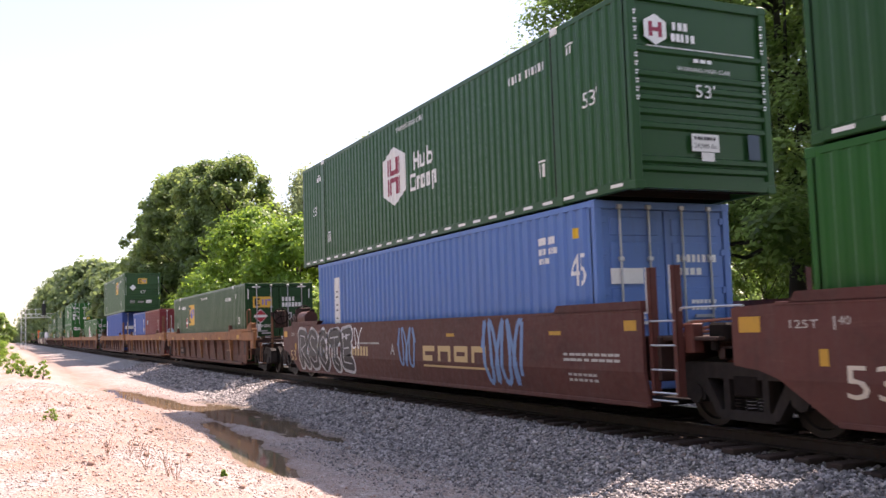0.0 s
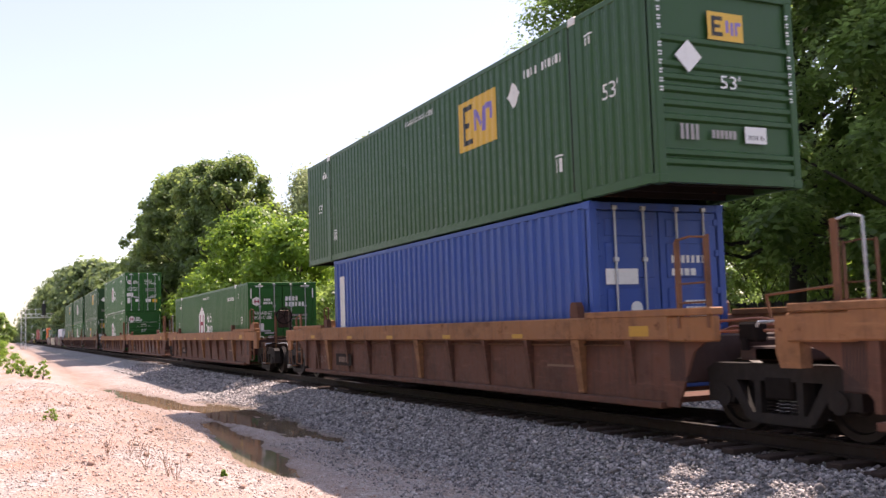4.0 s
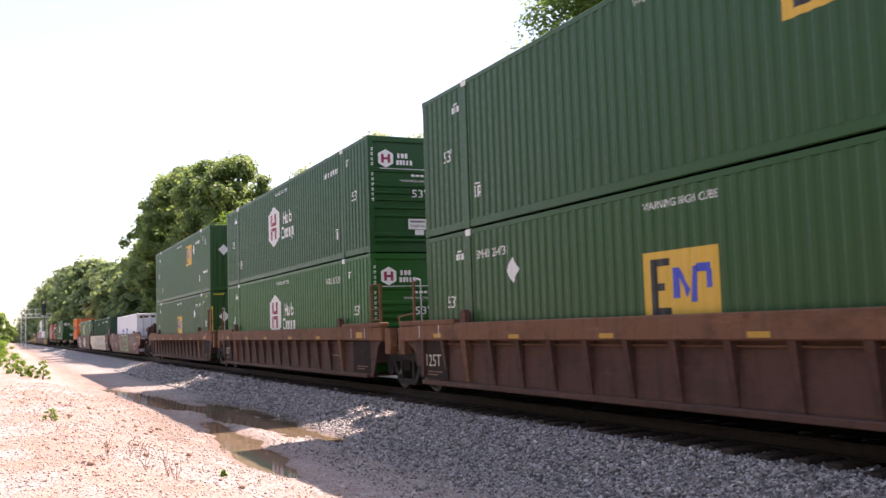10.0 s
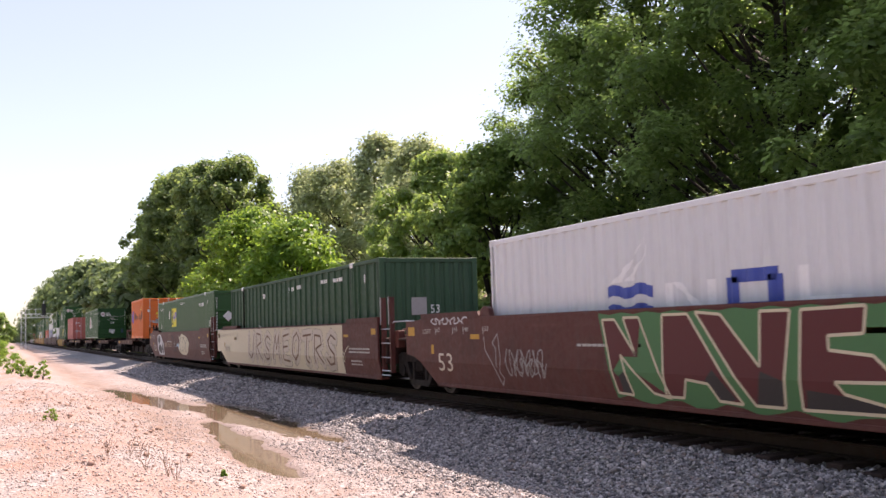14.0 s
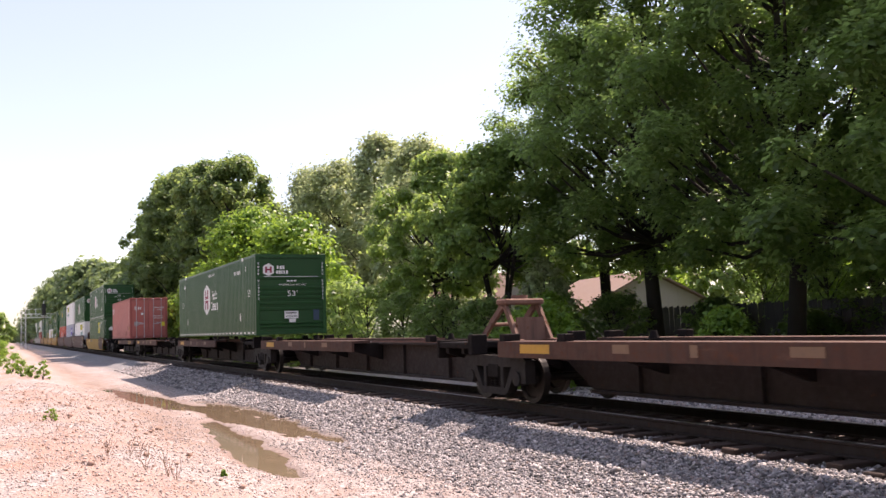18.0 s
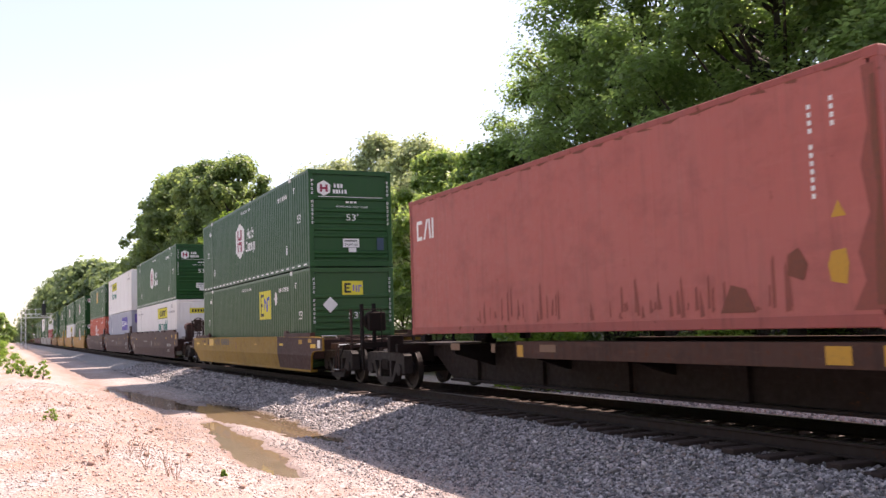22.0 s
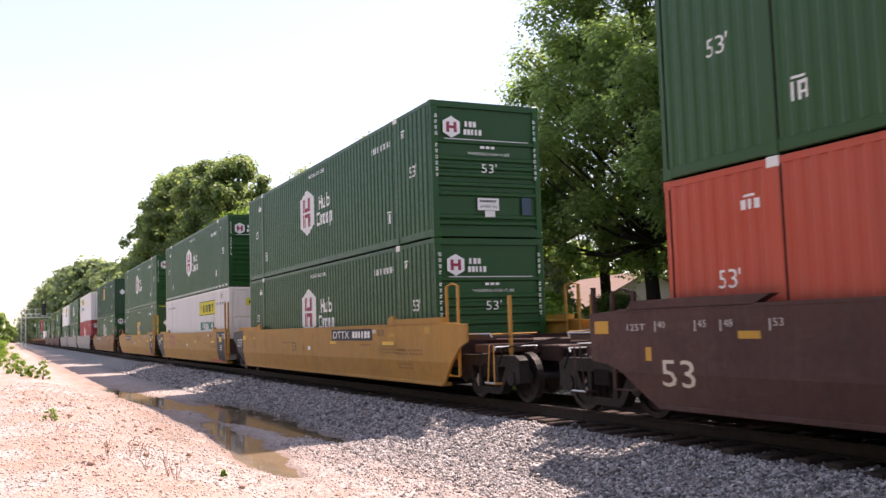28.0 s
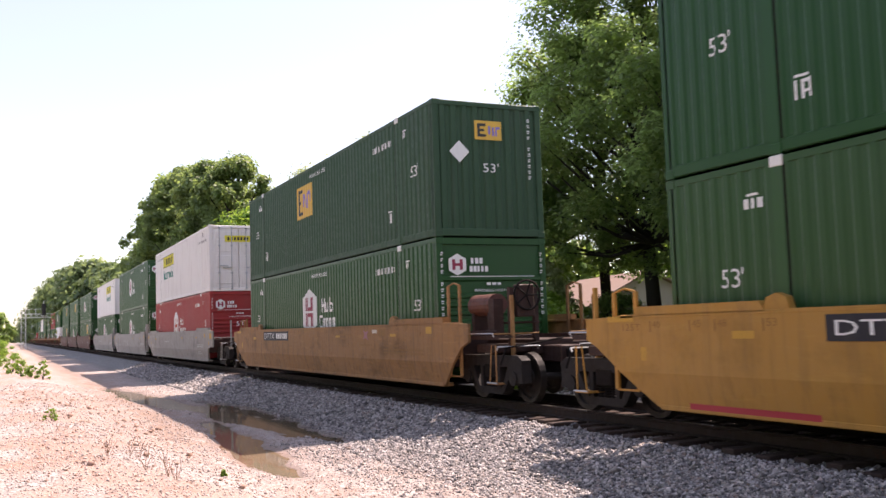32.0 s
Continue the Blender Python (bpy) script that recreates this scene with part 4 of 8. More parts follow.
def end_gear(car, s, mat, coupler, wheel=False, tall=True, rail_mat=None, with_tank=True, ladder=True):
    """What stands at one end of a car: platform, grating, hand rails, coupler and hoses, hand brake."""
    def bolster(g):
        g.box(s * 8.5, s * 10.6, -0.42, 0.42, 0.86, 1.14, 0.02)
        g.box(s * 9.75, s * 10.45, -1.2, 1.2, 0.90, 1.06, 0.02)
        g.box(s * 8.4, s * 8.75, -1.40, 1.40, 0.60, 1.20, 0.02)
        if coupler:
            g.box(s * 10.5, s * 11.2, -0.24, 0.24, 0.72, 1.02, 0.02)
    sh = pose(-0.2 * s, 0, 0)
    part("end_frame", shared(("end_frame", s, coupler), END, bolster), car, "", sh)
    if not coupler:
        if s > 0:
            for k, (ya, z) in enumerate(((-1.15, 1.24), (-1.05, 1.38), (-0.85, 1.30))):
                part("air_pipe", shared(("air_pipe", k), COPPER, lambda g: g.tube([(8.62, ya, z - 0.05), (8.9, ya - 0.05, z), (9.5, ya, z + 0.02), (9.9, ya + 0.25, z - 0.04 * k)], 0.022)), car, "reddish air pipe")
            part("valve", shared(("valve",), GRIME, lambda g: (g.box(9.3, 9.62, -1.22, -1.02, 1.12, 1.36, 0.03), g.cyl((9.45, -1.24, 1.16), (9.45, -1.24, 1.02), 0.05, n=10))), car, "grimy brake valve")
        return

    def grate(g):
        for k in range(9):
            g.box(s * 9.0 + s * k * 0.2, s * 9.06 + s * k * 0.2, -1.25, -0.5, 1.17, 1.21)
            g.box(s * 9.0 + s * k * 0.2, s * 9.06 + s * k * 0.2, 0.5, 1.25, 1.17, 1.21)
        for y in (-1.27, -0.5, 0.5, 1.25):
            g.box(s * 8.9, s * 10.75, y, y + 0.02, 1.15, 1.22)
    part("running_board", shared(("running_board", s), END, grate), car, "grimy steel grating", sh)
    for sy in (-1, 1):
        part("hand_hold", shared(("hand_hold", s, sy), BARE, lambda g: (g.tube([(s * 9.5, sy * 1.33, 1.20), (s * 9.5, sy * 1.36, 1.26), (s * 10.7, sy * 1.36, 1.26), (s * 10.7, sy * 1.33, 1.20)], 0.014), g.tube([(s * 10.35, sy * 1.31, 0.37), (s * 10.72, sy * 1.31, 0.37)], 0.014))), car, "bare steel hand hold", sh)
        part("hand_hold", shared(("cross_hold", s, sy), BARE, lambda g: g.tube([(s * 10.74, sy * 1.30, 0.96), (s * 10.78, sy * 1.30, 1.02), (s * 10.78, sy * 0.45, 1.02), (s * 10.74, sy * 0.45, 0.96)], 0.014)), car, "bare steel hand hold", sh)
    hm = rail_mat or mat
    for sy in (-1, 1):
        def rails(g):
            y = sy * 1.38
            h = 2.2 if s > 0 else 1.82
            for x in (8.95, 9.45):
                g.box(s * x - 0.035, s * x + 0.035, y - 0.02, y + 0.02, 0.46, h)
            g.tube([(s * 8.95, y, h), (s * 9.2, y, h + 0.05), (s * 9.45, y, h)], 0.016)
        if ladder:
            lad = part("ladder", shared(("ladder", s, sy, tall), hm, rails), car, "", sh)
            for z in (0.45, 0.80, 1.15, 1.48):
                part("rung", shared(("rung", s, sy), hm, lambda g: g.cyl((s * 8.95, sy * 1.38, 0), (s * 9.45, sy * 1.38, 0), 0.016, n=6)), lad, "", pose(0, 0, z))

        def grab(g):
            g.box(s * 10.6, s * 10.66, sy * 0.9 - 0.03, sy * 0.9 + 0.03, 0.7, 1.95 if tall else 1.5)
            g.tube([(s * 10.63, sy * 1.3, 1.25), (s * 10.63, sy * 0.35, 1.25)], 0.016)
            g.box(s * 10.35, s * 10.70, sy * 1.0, sy * 1.30, 0.34, 0.37)
            g.tube([(s * 10.4, sy * 1.28, 0.36), (s * 10.5, sy * 1.28, 1.05)], 0.014)
            g.tube([(s * 10.66, sy * 1.28, 0.36), (s * 10.66, sy * 1.28, 1.05)], 0.014)
        part("grab_rail", shared(("grab_rail", s, sy, tall), hm, grab), car, "", sh)

    def knuckle(g):
        g.box(s * 11.1, s * 11.75, -0.13, 0.13, 0.76, 0.98, 0.03)
        g.box(s * 11.65, s * 12.05, -0.20, 0.10, 0.72, 1.02, 0.05)
        g.cyl((s * 11.9, 0.12, 0.72), (s * 11.9, 0.12, 1.04), 0.09, n=10)
        g.tube([(s * 11.0, 0.4, 0.8), (s * 11.4, 0.42, 0.42), (s * 11.8, 0.4, 0.36), (s * 12.04, 0.36, 0.52)], 0.03)
        g.tube([(s * 10.9, 0, 1.15), (s * 10.9, -1.2, 1.0), (s * 10.9, -1.32, 0.7)], 0.018)
    part("coupler", shared(("coupler", s), GRIME, knuckle), car, "grimy knuckle coupler and air hose", sh)
    if wheel:
        def brake(g):
            n, yb, zb = 20, -0.62, 1.95
            for k in range(n):
                a, b = 2 * math.pi * k / n, 2 * math.pi * (k + 1) / n
                g.cyl((s * 10.72, yb + 0.27 * math.cos(a), zb + 0.27 * math.sin(a)), (s * 10.72, yb + 0.27 * math.cos(b), zb + 0.27 * math.sin(b)), 0.022, n=6)
            for k in range(5):
                a = 2 * math.pi * k / 5
                g.cyl((s * 10.70, yb, zb), (s * 10.72, yb + 0.27 * math.cos(a), zb + 0.27 * math.sin(a)), 0.014, n=5)
        part("brake_wheel", shared(("brake_wheel", s), GRIME, brake), car, "black hand-brake wheel", sh)

        def stand(g):
            g.box(s * 10.52, s * 10.68, -0.80, -0.44, 1.55, 2.15, 0.02)
            g.box(s * 10.50, s * 10.60, -0.92, -0.84, 1.0, 2.1)
            g.box(s * 10.50, s * 10.60, -0.40, -0.32, 1.0, 2.1)
        part("brake_housing", shared(("brake_housing", s), END, stand), car, "", sh)

        def tank(g):
            g.cyl((s * 9.15, -0.85, 1.80), (s * 10.0, -0.85, 1.80), 0.21, n=18)
        if not with_tank:
            return
        part("air_tank", shared(("air_tank", s), TANK, tank), car, "rusty brown air tank", sh)

        def bracket(g):
            g.box(s * 9.2, s * 9.3, -1.0, -0.7, 1.2, 1.65)
            g.box(s * 9.85, s * 9.95, -1.0, -0.7, 1.2, 1.65)
            g.tube([(s * 9.4, -1.2, 1.3), (s * 10.6, -1.2, 1.3)], 0.02)
            g.tube([(s * 9.4, -0.6, 1.45), (s * 10.9, -0.5, 1.45)], 0.02)
            g.box(s * 10.1, s * 10.3, -1.1, -0.9, 1.2, 1.9)
        part("tank_bracket", shared(("tank_bracket", s), END, bracket), car, "dark tank brackets with pipes", sh)


def tall_ladder(car, mat, wide, y, h, foot=0.62):
    """Ladders with tall posts at the leading corners of a unit."""
    for sy in (-1, 1):
        def build(g):
            for x in (8.56, 9.12):
                g.box(x - wide / 2, x + wide / 2, sy * y - 0.012, sy * y + 0.012, foot, h - 0.04)
                g.box(x + wide / 2 - 0.02, x + wide / 2, sy * (y - 0.05), sy * y, foot, h)
            if foot < 1:
                g.tube([(8.56, sy * y, 0.64), (8.68, sy * y, 0.42), (9.12, sy * y, 0.42), (9.12, sy * y, 0.66)], 0.022)
            else:
                g.tube([(8.56, sy * y, h - 0.03), (8.84, sy * y, h), (9.12, sy * y, h - 0.03)], 0.016)
        lad = part("ladder", shared(("tall_ladder", sy, round(y, 2), h, foot), mat, build), car, "tall steel corner ladder")
        for z in (0.70, 0.95, 1.2, 1.46) if foot < 1 else (1.62, 1.86):
            part("rung", shared(("corner_rung", sy, round(y, 2)), mat, lambda g: g.cyl((8.56, sy * y, 0), (9.12, sy * y, 0), 0.014, n=6)), lad, "", pose(0, 0, z))


def corner_ladder(car, mat):
    """Ladders with bare steel rungs beside the leading edge of a plate-sided unit, and the walkway between them."""
    for sy in (-1, 1):
        for x in (8.46, 8.96):
            part("ladder_post", shared(("ladder_post", sy, x), mat, lambda g: (g.box(x - 0.045, x + 0.045, sy * 1.44, sy * 1.46, 0.42, 2.12), g.box(x + 0.03, x + 0.045, sy * 1.36, sy * 1.46, 0.42, 2.12))), car)
            part("post_edge", shared(("post_edge", sy, x), BARE, lambda g: g.cyl((x - 0.05, sy * 1.465, 1.5), (x - 0.05, sy * 1.465, 2.13), 0.012, n=6)), car, "bright upright steel edge")
        for z in (0.36, 0.46, 0.76, 1.08, 1.40):
            part("rung", shared(("rung", sy), BARE, lambda g: g.cyl((8.46, sy * 1.47, 0), (8.96, sy * 1.47, 0), 0.014, n=6)), car, "bare steel rung", pose(0, 0, z))
        part("hand_hold", shared(("top_hold", sy), BARE, lambda g: g.tube([(8.96, sy * 1.40, 1.50), (9.04, sy * 1.40, 1.56), (10.1, sy * 1.36, 1.56), (10.1, sy * 1.36, 1.20)], 0.016)), car, "bare steel hand hold")
        part("side_bracket", shared(("side_bracket", sy), mat, lambda g: (g.box(9.0, 9.18, sy * 1.18, sy * 1.36, 0.98, 1.36, 0.015), g.cyl((8.7, sy * 0.9, 0.5), (9.9, sy * 1.1, 1.05), 0.035, n=8))), car)
    part("walkway", shared(("walkway",), END, lambda g: g.box(8.40, 9.6, -1.34, 1.34, 1.14, 1.19, 0.01)), car, "grimy steel walkway")


def ribbed_well(label, uc, front_c, rear_c, wheels, top=TAN, body=RIBBED, dark_ends=False, brake_front=False, brake_rear=False):
    """A well car unit with upright ribs on its sides and a deep top sill."""
    car = thing("well_car", label, "train car", "articulated train cars")
    for sy in (-1, 1):
        y = lambda d: sy * (1.50 - d)
        part("top_sill", shared(("top_sill", sy, front_c, rear_c), top, lambda g: (g.box(-8.35, 8.35, y(0.0), y(0.16), 1.145, 1.48, 0.02), g.box(-10.05 if rear_c else -9.2, -8.3, y(0.01), y(0.14), 1.13, 1.45, 0.02), g.box(8.3, 10.1 if front_c else 9.18, y(0.01), y(0.14), 1.13, 1.45, 0.02))), car, "sun-bleached tan sill")
        for s in (-1, 1):
            part("sill_cap", shared(("sill_cap", sy, s, front_c), top, lambda g: g.box(s * 6.42, s * (9.9 if front_c and s > 0 else 9.18 if s > 0 else 9.15), y(-0.012), y(0.2), 1.455, 1.555, 0.015)), car)
            part("guide_post", shared(("guide_post", sy, s), body, lambda g: g.prism([(s * 5.98, 1.45), (s * 6.22, 1.45), (s * 6.20, 1.66), (s * 6.14, 1.72), (s * 6.04, 1.72), (s * 6.0, 1.66)], "y", y(0.02), y(0.14))), car)
            part("end_plate", shared(("end_plate", sy, s, front_c), body, lambda g: g.prism([(7.3, 0.28), (8.62, 0.30), (8.66, 1.14), (7.3, 1.14)] if s > 0 and front_c else [(7.3, 0.28), (8.35, 0.28), (8.5, 0.6), (8.7, 1.0), (8.95, 1.14), (7.3, 1.14)] if s > 0 else [(s * 7.3, 0.28), (s * 7.9, 0.29), (s * 8.35, 0.72), (s * 8.8, 1.03), (s * 9.12, 1.14), (s * 7.3, 1.14)], "y", y(0.10), y(0.14))), car)
            if s > 0 and front_c:
                part("hanger", shared(("hanger", sy), top, lambda g: g.box(9.62, 10.05, y(0.02), y(0.10), 0.86, 1.135, 0.012)), car)
                part("lift_block", shared(("lift_block", sy), top, lambda g: g.prism([(9.15, 1.55), (9.75, 1.55), (9.75, 1.74), (9.45, 1.76), (9.15, 1.66)], "y", y(0.02), y(0.20))), car)
            if s < 0 and rear_c:
                part("hanger", shared(("hanger", sy, s), top, lambda g: g.box(-9.9, -9.55, y(0.02), y(0.10), 0.86, 1.135, 0.012)), car)
            if s > 0 and dark_ends and not front_c:
                part("end_arm", shared(("end_arm", sy, s), top, lambda g: g.prism([(9.30, 0.84), (9.58, 0.84), (9.64, 1.0), (9.64, 1.42), (9.30, 1.42)], "y", y(0.05), y(0.22))), car)
            if s < 0 and not rear_c:
                part("end_arm", shared(("end_arm", sy, s), top, lambda g: g.prism([(s * 9.05, 0.84), (s * 9.34, 0.84), (s * 9.40, 1.0), (s * 9.40, 1.42), (s * 9.05, 1.42)], "y", y(0.05), y(0.22))), car)
                # bright tube added to draw the sunlit top edges between units
                part("hand_hold", shared(("arm_glint", sy, s), BARE, lambda g: g.tube([(s * 9.3, y(0.3), 1.30), (s * 9.34, y(0.3), 1.36), (s * 9.9, y(0.3), 1.36), (s * 9.94, y(0.3), 1.30)], 0.016)), car, "bare steel hand hold")
                part("rail_post", shared(("rail_post", sy), TAN_DULL, lambda g: g.box(-8.54, -8.46, y(0.05), y(0.09), 1.45, 2.42)), car)
                part("hand_rail", shared(("hand_rail", sy), BARE, lambda g: g.tube([(-8.5, y(0.07), 2.40), (-8.3, y(0.07), 2.44), (-8.14, y(0.07), 2.40), (-8.12, y(0.07), 1.5)], 0.016)), car, "bare steel hand rail")
                part("cross_rail", shared(("cross_rail", sy), TAN_DULL, lambda g: g.tube([(-9.6, y(0.2), 1.40), (-9.6, y(0.15), 1.66), (-8.5, y(0.07), 1.72)], 0.018)), car, "dull steel hand rail")
            if s < 0:
                part("rib", shared(("end_rib", sy), body, lambda g: g.prism([(-8.1, 0.42), (-8.02, 0.42), (-8.0, 1.145), (-8.13, 1.145)], "y", y(0.03), y(0.12))), car)
        part("side_sheet", shared(("side_sheet", sy), body, lambda g: g.box(-7.5, 7.5, y(0.15), y(0.18), 0.30, 1.15)), car)
        part("bottom_sill", shared(("bottom_sill", sy), body, lambda g: (g.box(-8.1, 8.1, y(0.02), y(0.30), 0.25, 0.34, 0.012))), car)
        part("brake_pipe", shared(("brake_pipe", sy), TAN_DULL, lambda g: g.cyl((-7.9, y(0.12), 1.075), (7.3, y(0.12), 1.075), 0.016, n=6)), car, "thin pale brake pipe")
        step = 1.02 if dark_ends else 1.525
        n = 7 if dark_ends else 5
        for k in range(-n, n + 1):
            x = k * step if abs(k * step) < 6.4 else (7.42 if k > 0 else -7.08)
            if dark_ends and abs(x) > 7.3 and not (front_c if x > 0 else rear_c):
                continue
            wide = 0.2 if abs(abs(x) - 6.11) < 0.05 or (k == 0 and not dark_ends) else 0.13
            me = shared(("rib", sy, round(wide, 2)), body if wide < 0.2 else top, lambda g: g.add([(-0.07, y(0.10), 0.36), (0.07, y(0.10), 0.36), (0.07, y(0.16), 0.36), (-0.07, y(0.16), 0.36), (-0.11, y(0.012), 1.145), (0.11, y(0.012), 1.145), (0.11, y(0.16), 1.145), (-0.11, y(0.16), 1.145)],
                [(0, 1, 5, 4), (1, 2, 6, 5), (2, 3, 7, 6), (3, 0, 4, 7), (0, 3, 2, 1), (4, 5, 6, 7)]) if wide > 0.15 else g.add(
                [(-0.04, y(0.125), 0.34), (0.04, y(0.125), 0.34), (0.04, y(0.16), 0.34), (-0.04, y(0.16), 0.34), (-0.065, y(0.015), 1.145), (0.065, y(0.015), 1.145), (0.065, y(0.16), 1.145), (-0.065, y(0.16), 1.145)],
                [(0, 1, 5, 4), (1, 2, 6, 5), (2, 3, 7, 6), (3, 0, 4, 7), (0, 3, 2, 1), (4, 5, 6, 7)]))
            part("rib", me, car, "", pose(x, 0, 0))
    for x in (-7.2, -5.6, -2.4, 0.0, 2.4, 5.6, 7.2):
        part("crossbearer", shared(("crossbearer", abs(x) > 4), body, lambda g: g.box(-0.1 - 0.25 * (abs(x) > 4), 0.1 + 0.25 * (abs(x) > 4), -1.2, 1.2, 0.25, 0.33)), car, "", pose(x, 0, 0))
    for s, c, b in ((1, front_c, brake_front), (-1, rear_c, brake_rear)):
        end_gear(car, s, RIBBED if not dark_ends else BROWN_DULL, c, b, True, TAN_DULL if not dark_ends else BROWN_DULL, False)
    for x0, x1, z0, z1 in ((-7.4, -6.9, 1.20, 1.30), (-4.3, -3.8, 1.18, 1.27), (-1.6, -1.1, 1.18, 1.27), (1.4, 1.9, 1.18, 1.27), (4.2, 4.7, 1.18, 1.27), (7.5, 8.1, 1.2, 1.36)):
        flat_mark(("yel", x0), rect(x0, x0 + 0.72 * (x1 - x0), z0, z1 - 0.02), M_YDIM, car, -1.504, "reflector_patch", "yellow reflective patch")
    truck(car, 9.95 if front_c else 9.83, wheels)
    if rear_c:
        truck(car, -9.95, wheels)
    if not front_c:
        tall_ladder(car, TAN_DULL, 0.05, 1.49, 2.45, 1.3)
    flat_mark("strip_line", rect(5.07, 5.86, 0.73, 0.765), M_DIM, car, -1.356, "reflector_strip")
    if not dark_ends:
        flat_mark("125-t", words("125-T", -6.95, -6.35, 0.54, 0.72), M_FAINT, car, -1.405, "load_mark")
        flat_mark("black_panel", rect(-5.5, -4.3, 0.50, 0.80), PANEL, car, -1.404, "number_panel", "black number panel")
        flat_mark("panel_bars", bars(-5.25, -4.55, 0.58, 0.72, 4, 0.7, 2), M_FAINT, car, -1.407, "number_stencil")
    if dark_ends:
        for s in [1] * (not front_c) + [-1] * (not rear_c):
            flat_mark(("dark", s), rect(s * 7.62 - 0.62, s * 7.62 + 0.62, 0.36, 1.13), PANEL, car, -1.406, "end_panel", "near-black painted panel")
            flat_mark(("tick", s), rect(s * 7.62 - 0.5, s * 7.62 - 0.46, 1.2, 1.44) + rect(s * 7.62 + 0.46, s * 7.62 + 0.5, 1.2, 1.44), M_DULLW, car, -1.506, "load_mark")
            flat_mark(("small", s), bars(s * 7.62 - 0.3, s * 7.62 + 0.4, 0.50, 0.525, 7, 0.8, 2) + bars(s * 7.62 - 0.3, s * 7.62 + 0.2, 0.44, 0.465, 5, 0.8, 3), M_DIM, car, -1.410, "data_block")
        if not rear_c:
            flat_mark("125t_dark", words("125T", -7.98, -7.28, 0.62, 0.86), M_CREAM2, car, -1.41, "load_mark")
    return car


def smooth_well(label, uc, front_c, rear_c, wheels, mat, front_cut=True, top=1.58, end_mat=None, brake_front=False, brake_rear=False, bumps=0, step_mat=None, deep=False):
    """A well car unit with smooth plate sides, cut away over the trucks."""
    car = thing("well_car", label, "train car", "articulated train cars")
    for sy in (-1, 1):
        y = lambda d: sy * (1.545 - d)
        short = front_cut and not front_c and not deep
        key = ("side_plate", sy, front_cut, round(top, 2), deep, short)

        fl, fb = (8.84, 8.50) if deep else (8.52, 8.36) if short else (9.22, 8.65) if front_cut else (8.38, 8.38)

        def plate(g):
            up = ([(-9.6, top - 0.05), (-9.6, 0.80), (-9.2, 0.77), (-8.97, 0.72)] if top < 1.4 else [(-9.6, top - 0.05), (-9.6, 0.86), (-9.2, 0.81), (-8.9, 0.72)] if top > 1.55 else [(-9.75, top - 0.05), (-9.75, 1.15), (-9.5, 1.05), (-8.97, 0.72)]) + [(fl, 0.72)] + ([(8.95, 0.80), (9.1, 0.84), (9.9, 0.86), (9.9, top - 0.05)] if deep else [(8.56, top)] if short else [(9.6, 1.02), (9.9, 1.12), (9.9, top - 0.05)] if front_cut else [(8.38, top)]) + [(min(8.6, fl - 0.02), top), (-8.6, top)]
            g.prism(up, "y", y(0.0), y(0.05))
            q = [(-8.9 if top > 1.55 else -8.97, 0.72, 0.0), (fl, 0.72, 0.0), (fb, 0.27, 0.09), (-8.25, 0.27, 0.09)]
            vs = [(px, y(d), pz) for px, pz, d in q] + [(px, y(d + 0.05), pz) for px, pz, d in q]
            g.add(vs, [(0, 1, 2, 3), (7, 6, 5, 4), (0, 3, 7, 4), (1, 5, 6, 2), (3, 2, 6, 7), (0, 4, 5, 1)])
            g.box(-8.9, min(8.6, fl - 0.02), y(-0.004), y(0.15), top - 0.055, top - 0.001, 0.01)
            g.box(-8.2, fb - 0.05, y(0.075), y(0.3), 0.24, 0.31, 0.01)
        part("side_plate", shared(key, mat, plate), car, "smooth steel side plate")
        for s in (-1, 1):
            if s > 0 or front_cut:
                part("step_plate", shared(("step_plate", sy, s, round(top, 2), front_cut, short), step_mat or mat, lambda g: g.prism([(s * 6.15, top - 0.02), (s * min(8.8, fl), top - 0.02), (s * min(8.8, fl), top + 0.10), (s * 6.25, top + 0.10)], "y", y(-0.004), y(0.14))), car)
            else:
                part("step_plate", shared(("step_hump", sy, round(top, 2)), step_mat or mat, lambda g: g.prism([(-8.7, top - 0.02), (-6.3, top - 0.02), (-6.0, top + 0.10), (-7.4, top + 0.11), (-8.6, top + 0.10)], "y", y(-0.004), y(0.14))), car)
        if bumps:
            for x in (-4.6, -2.2, 0.1, 2.4, 4.7):
                if bumps == 2 or abs(x) > 4:
                    part("guide", shared(("guide", sy, round(top, 2), bumps), step_mat or mat, lambda g: g.prism([(-0.7, top - 0.02), (0.7, top - 0.02), (0.5, top + 0.10), (-0.5, top + 0.10)], "y", y(0.02), y(0.14)) if bumps == 2 else
                                                       g.prism([(-0.2, top - 0.02), (0.2, top - 0.02), (0.15, top + 0.13), (0.0, top + 0.18), (-0.15, top + 0.13)], "y", y(0.02), y(0.12))), car, "", pose(x + (1.4 * (1 if x > 0 else -1) if bumps == 1 else 0), 0, 0))
    for x in (-6.6, 6.6):
        part("well_floor", shared(("well_floor",), GRIME, lambda g: g.box(-1.6, 1.6, -1.45, 1.45, 0.24, 0.30)), car, "", pose(x, 0, 0))
    for x in (-3.5, -1.1, 1.1, 3.5):
        part("crossbearer", shared(("well_bearer",), GRIME, lambda g: g.box(-0.1, 0.1, -1.45, 1.45, 0.24, 0.34)), car, "", pose(x, 0, 0))
    for s, c, b in ((1, front_c, brake_front), (-1, rear_c, brake_rear)):
        end_gear(car, s, end_mat or mat, c, b, True, mat if mat in (YELLOW, DIRTY) else SILVER if mat is SILVER else END, ladder=not (deep and s > 0))
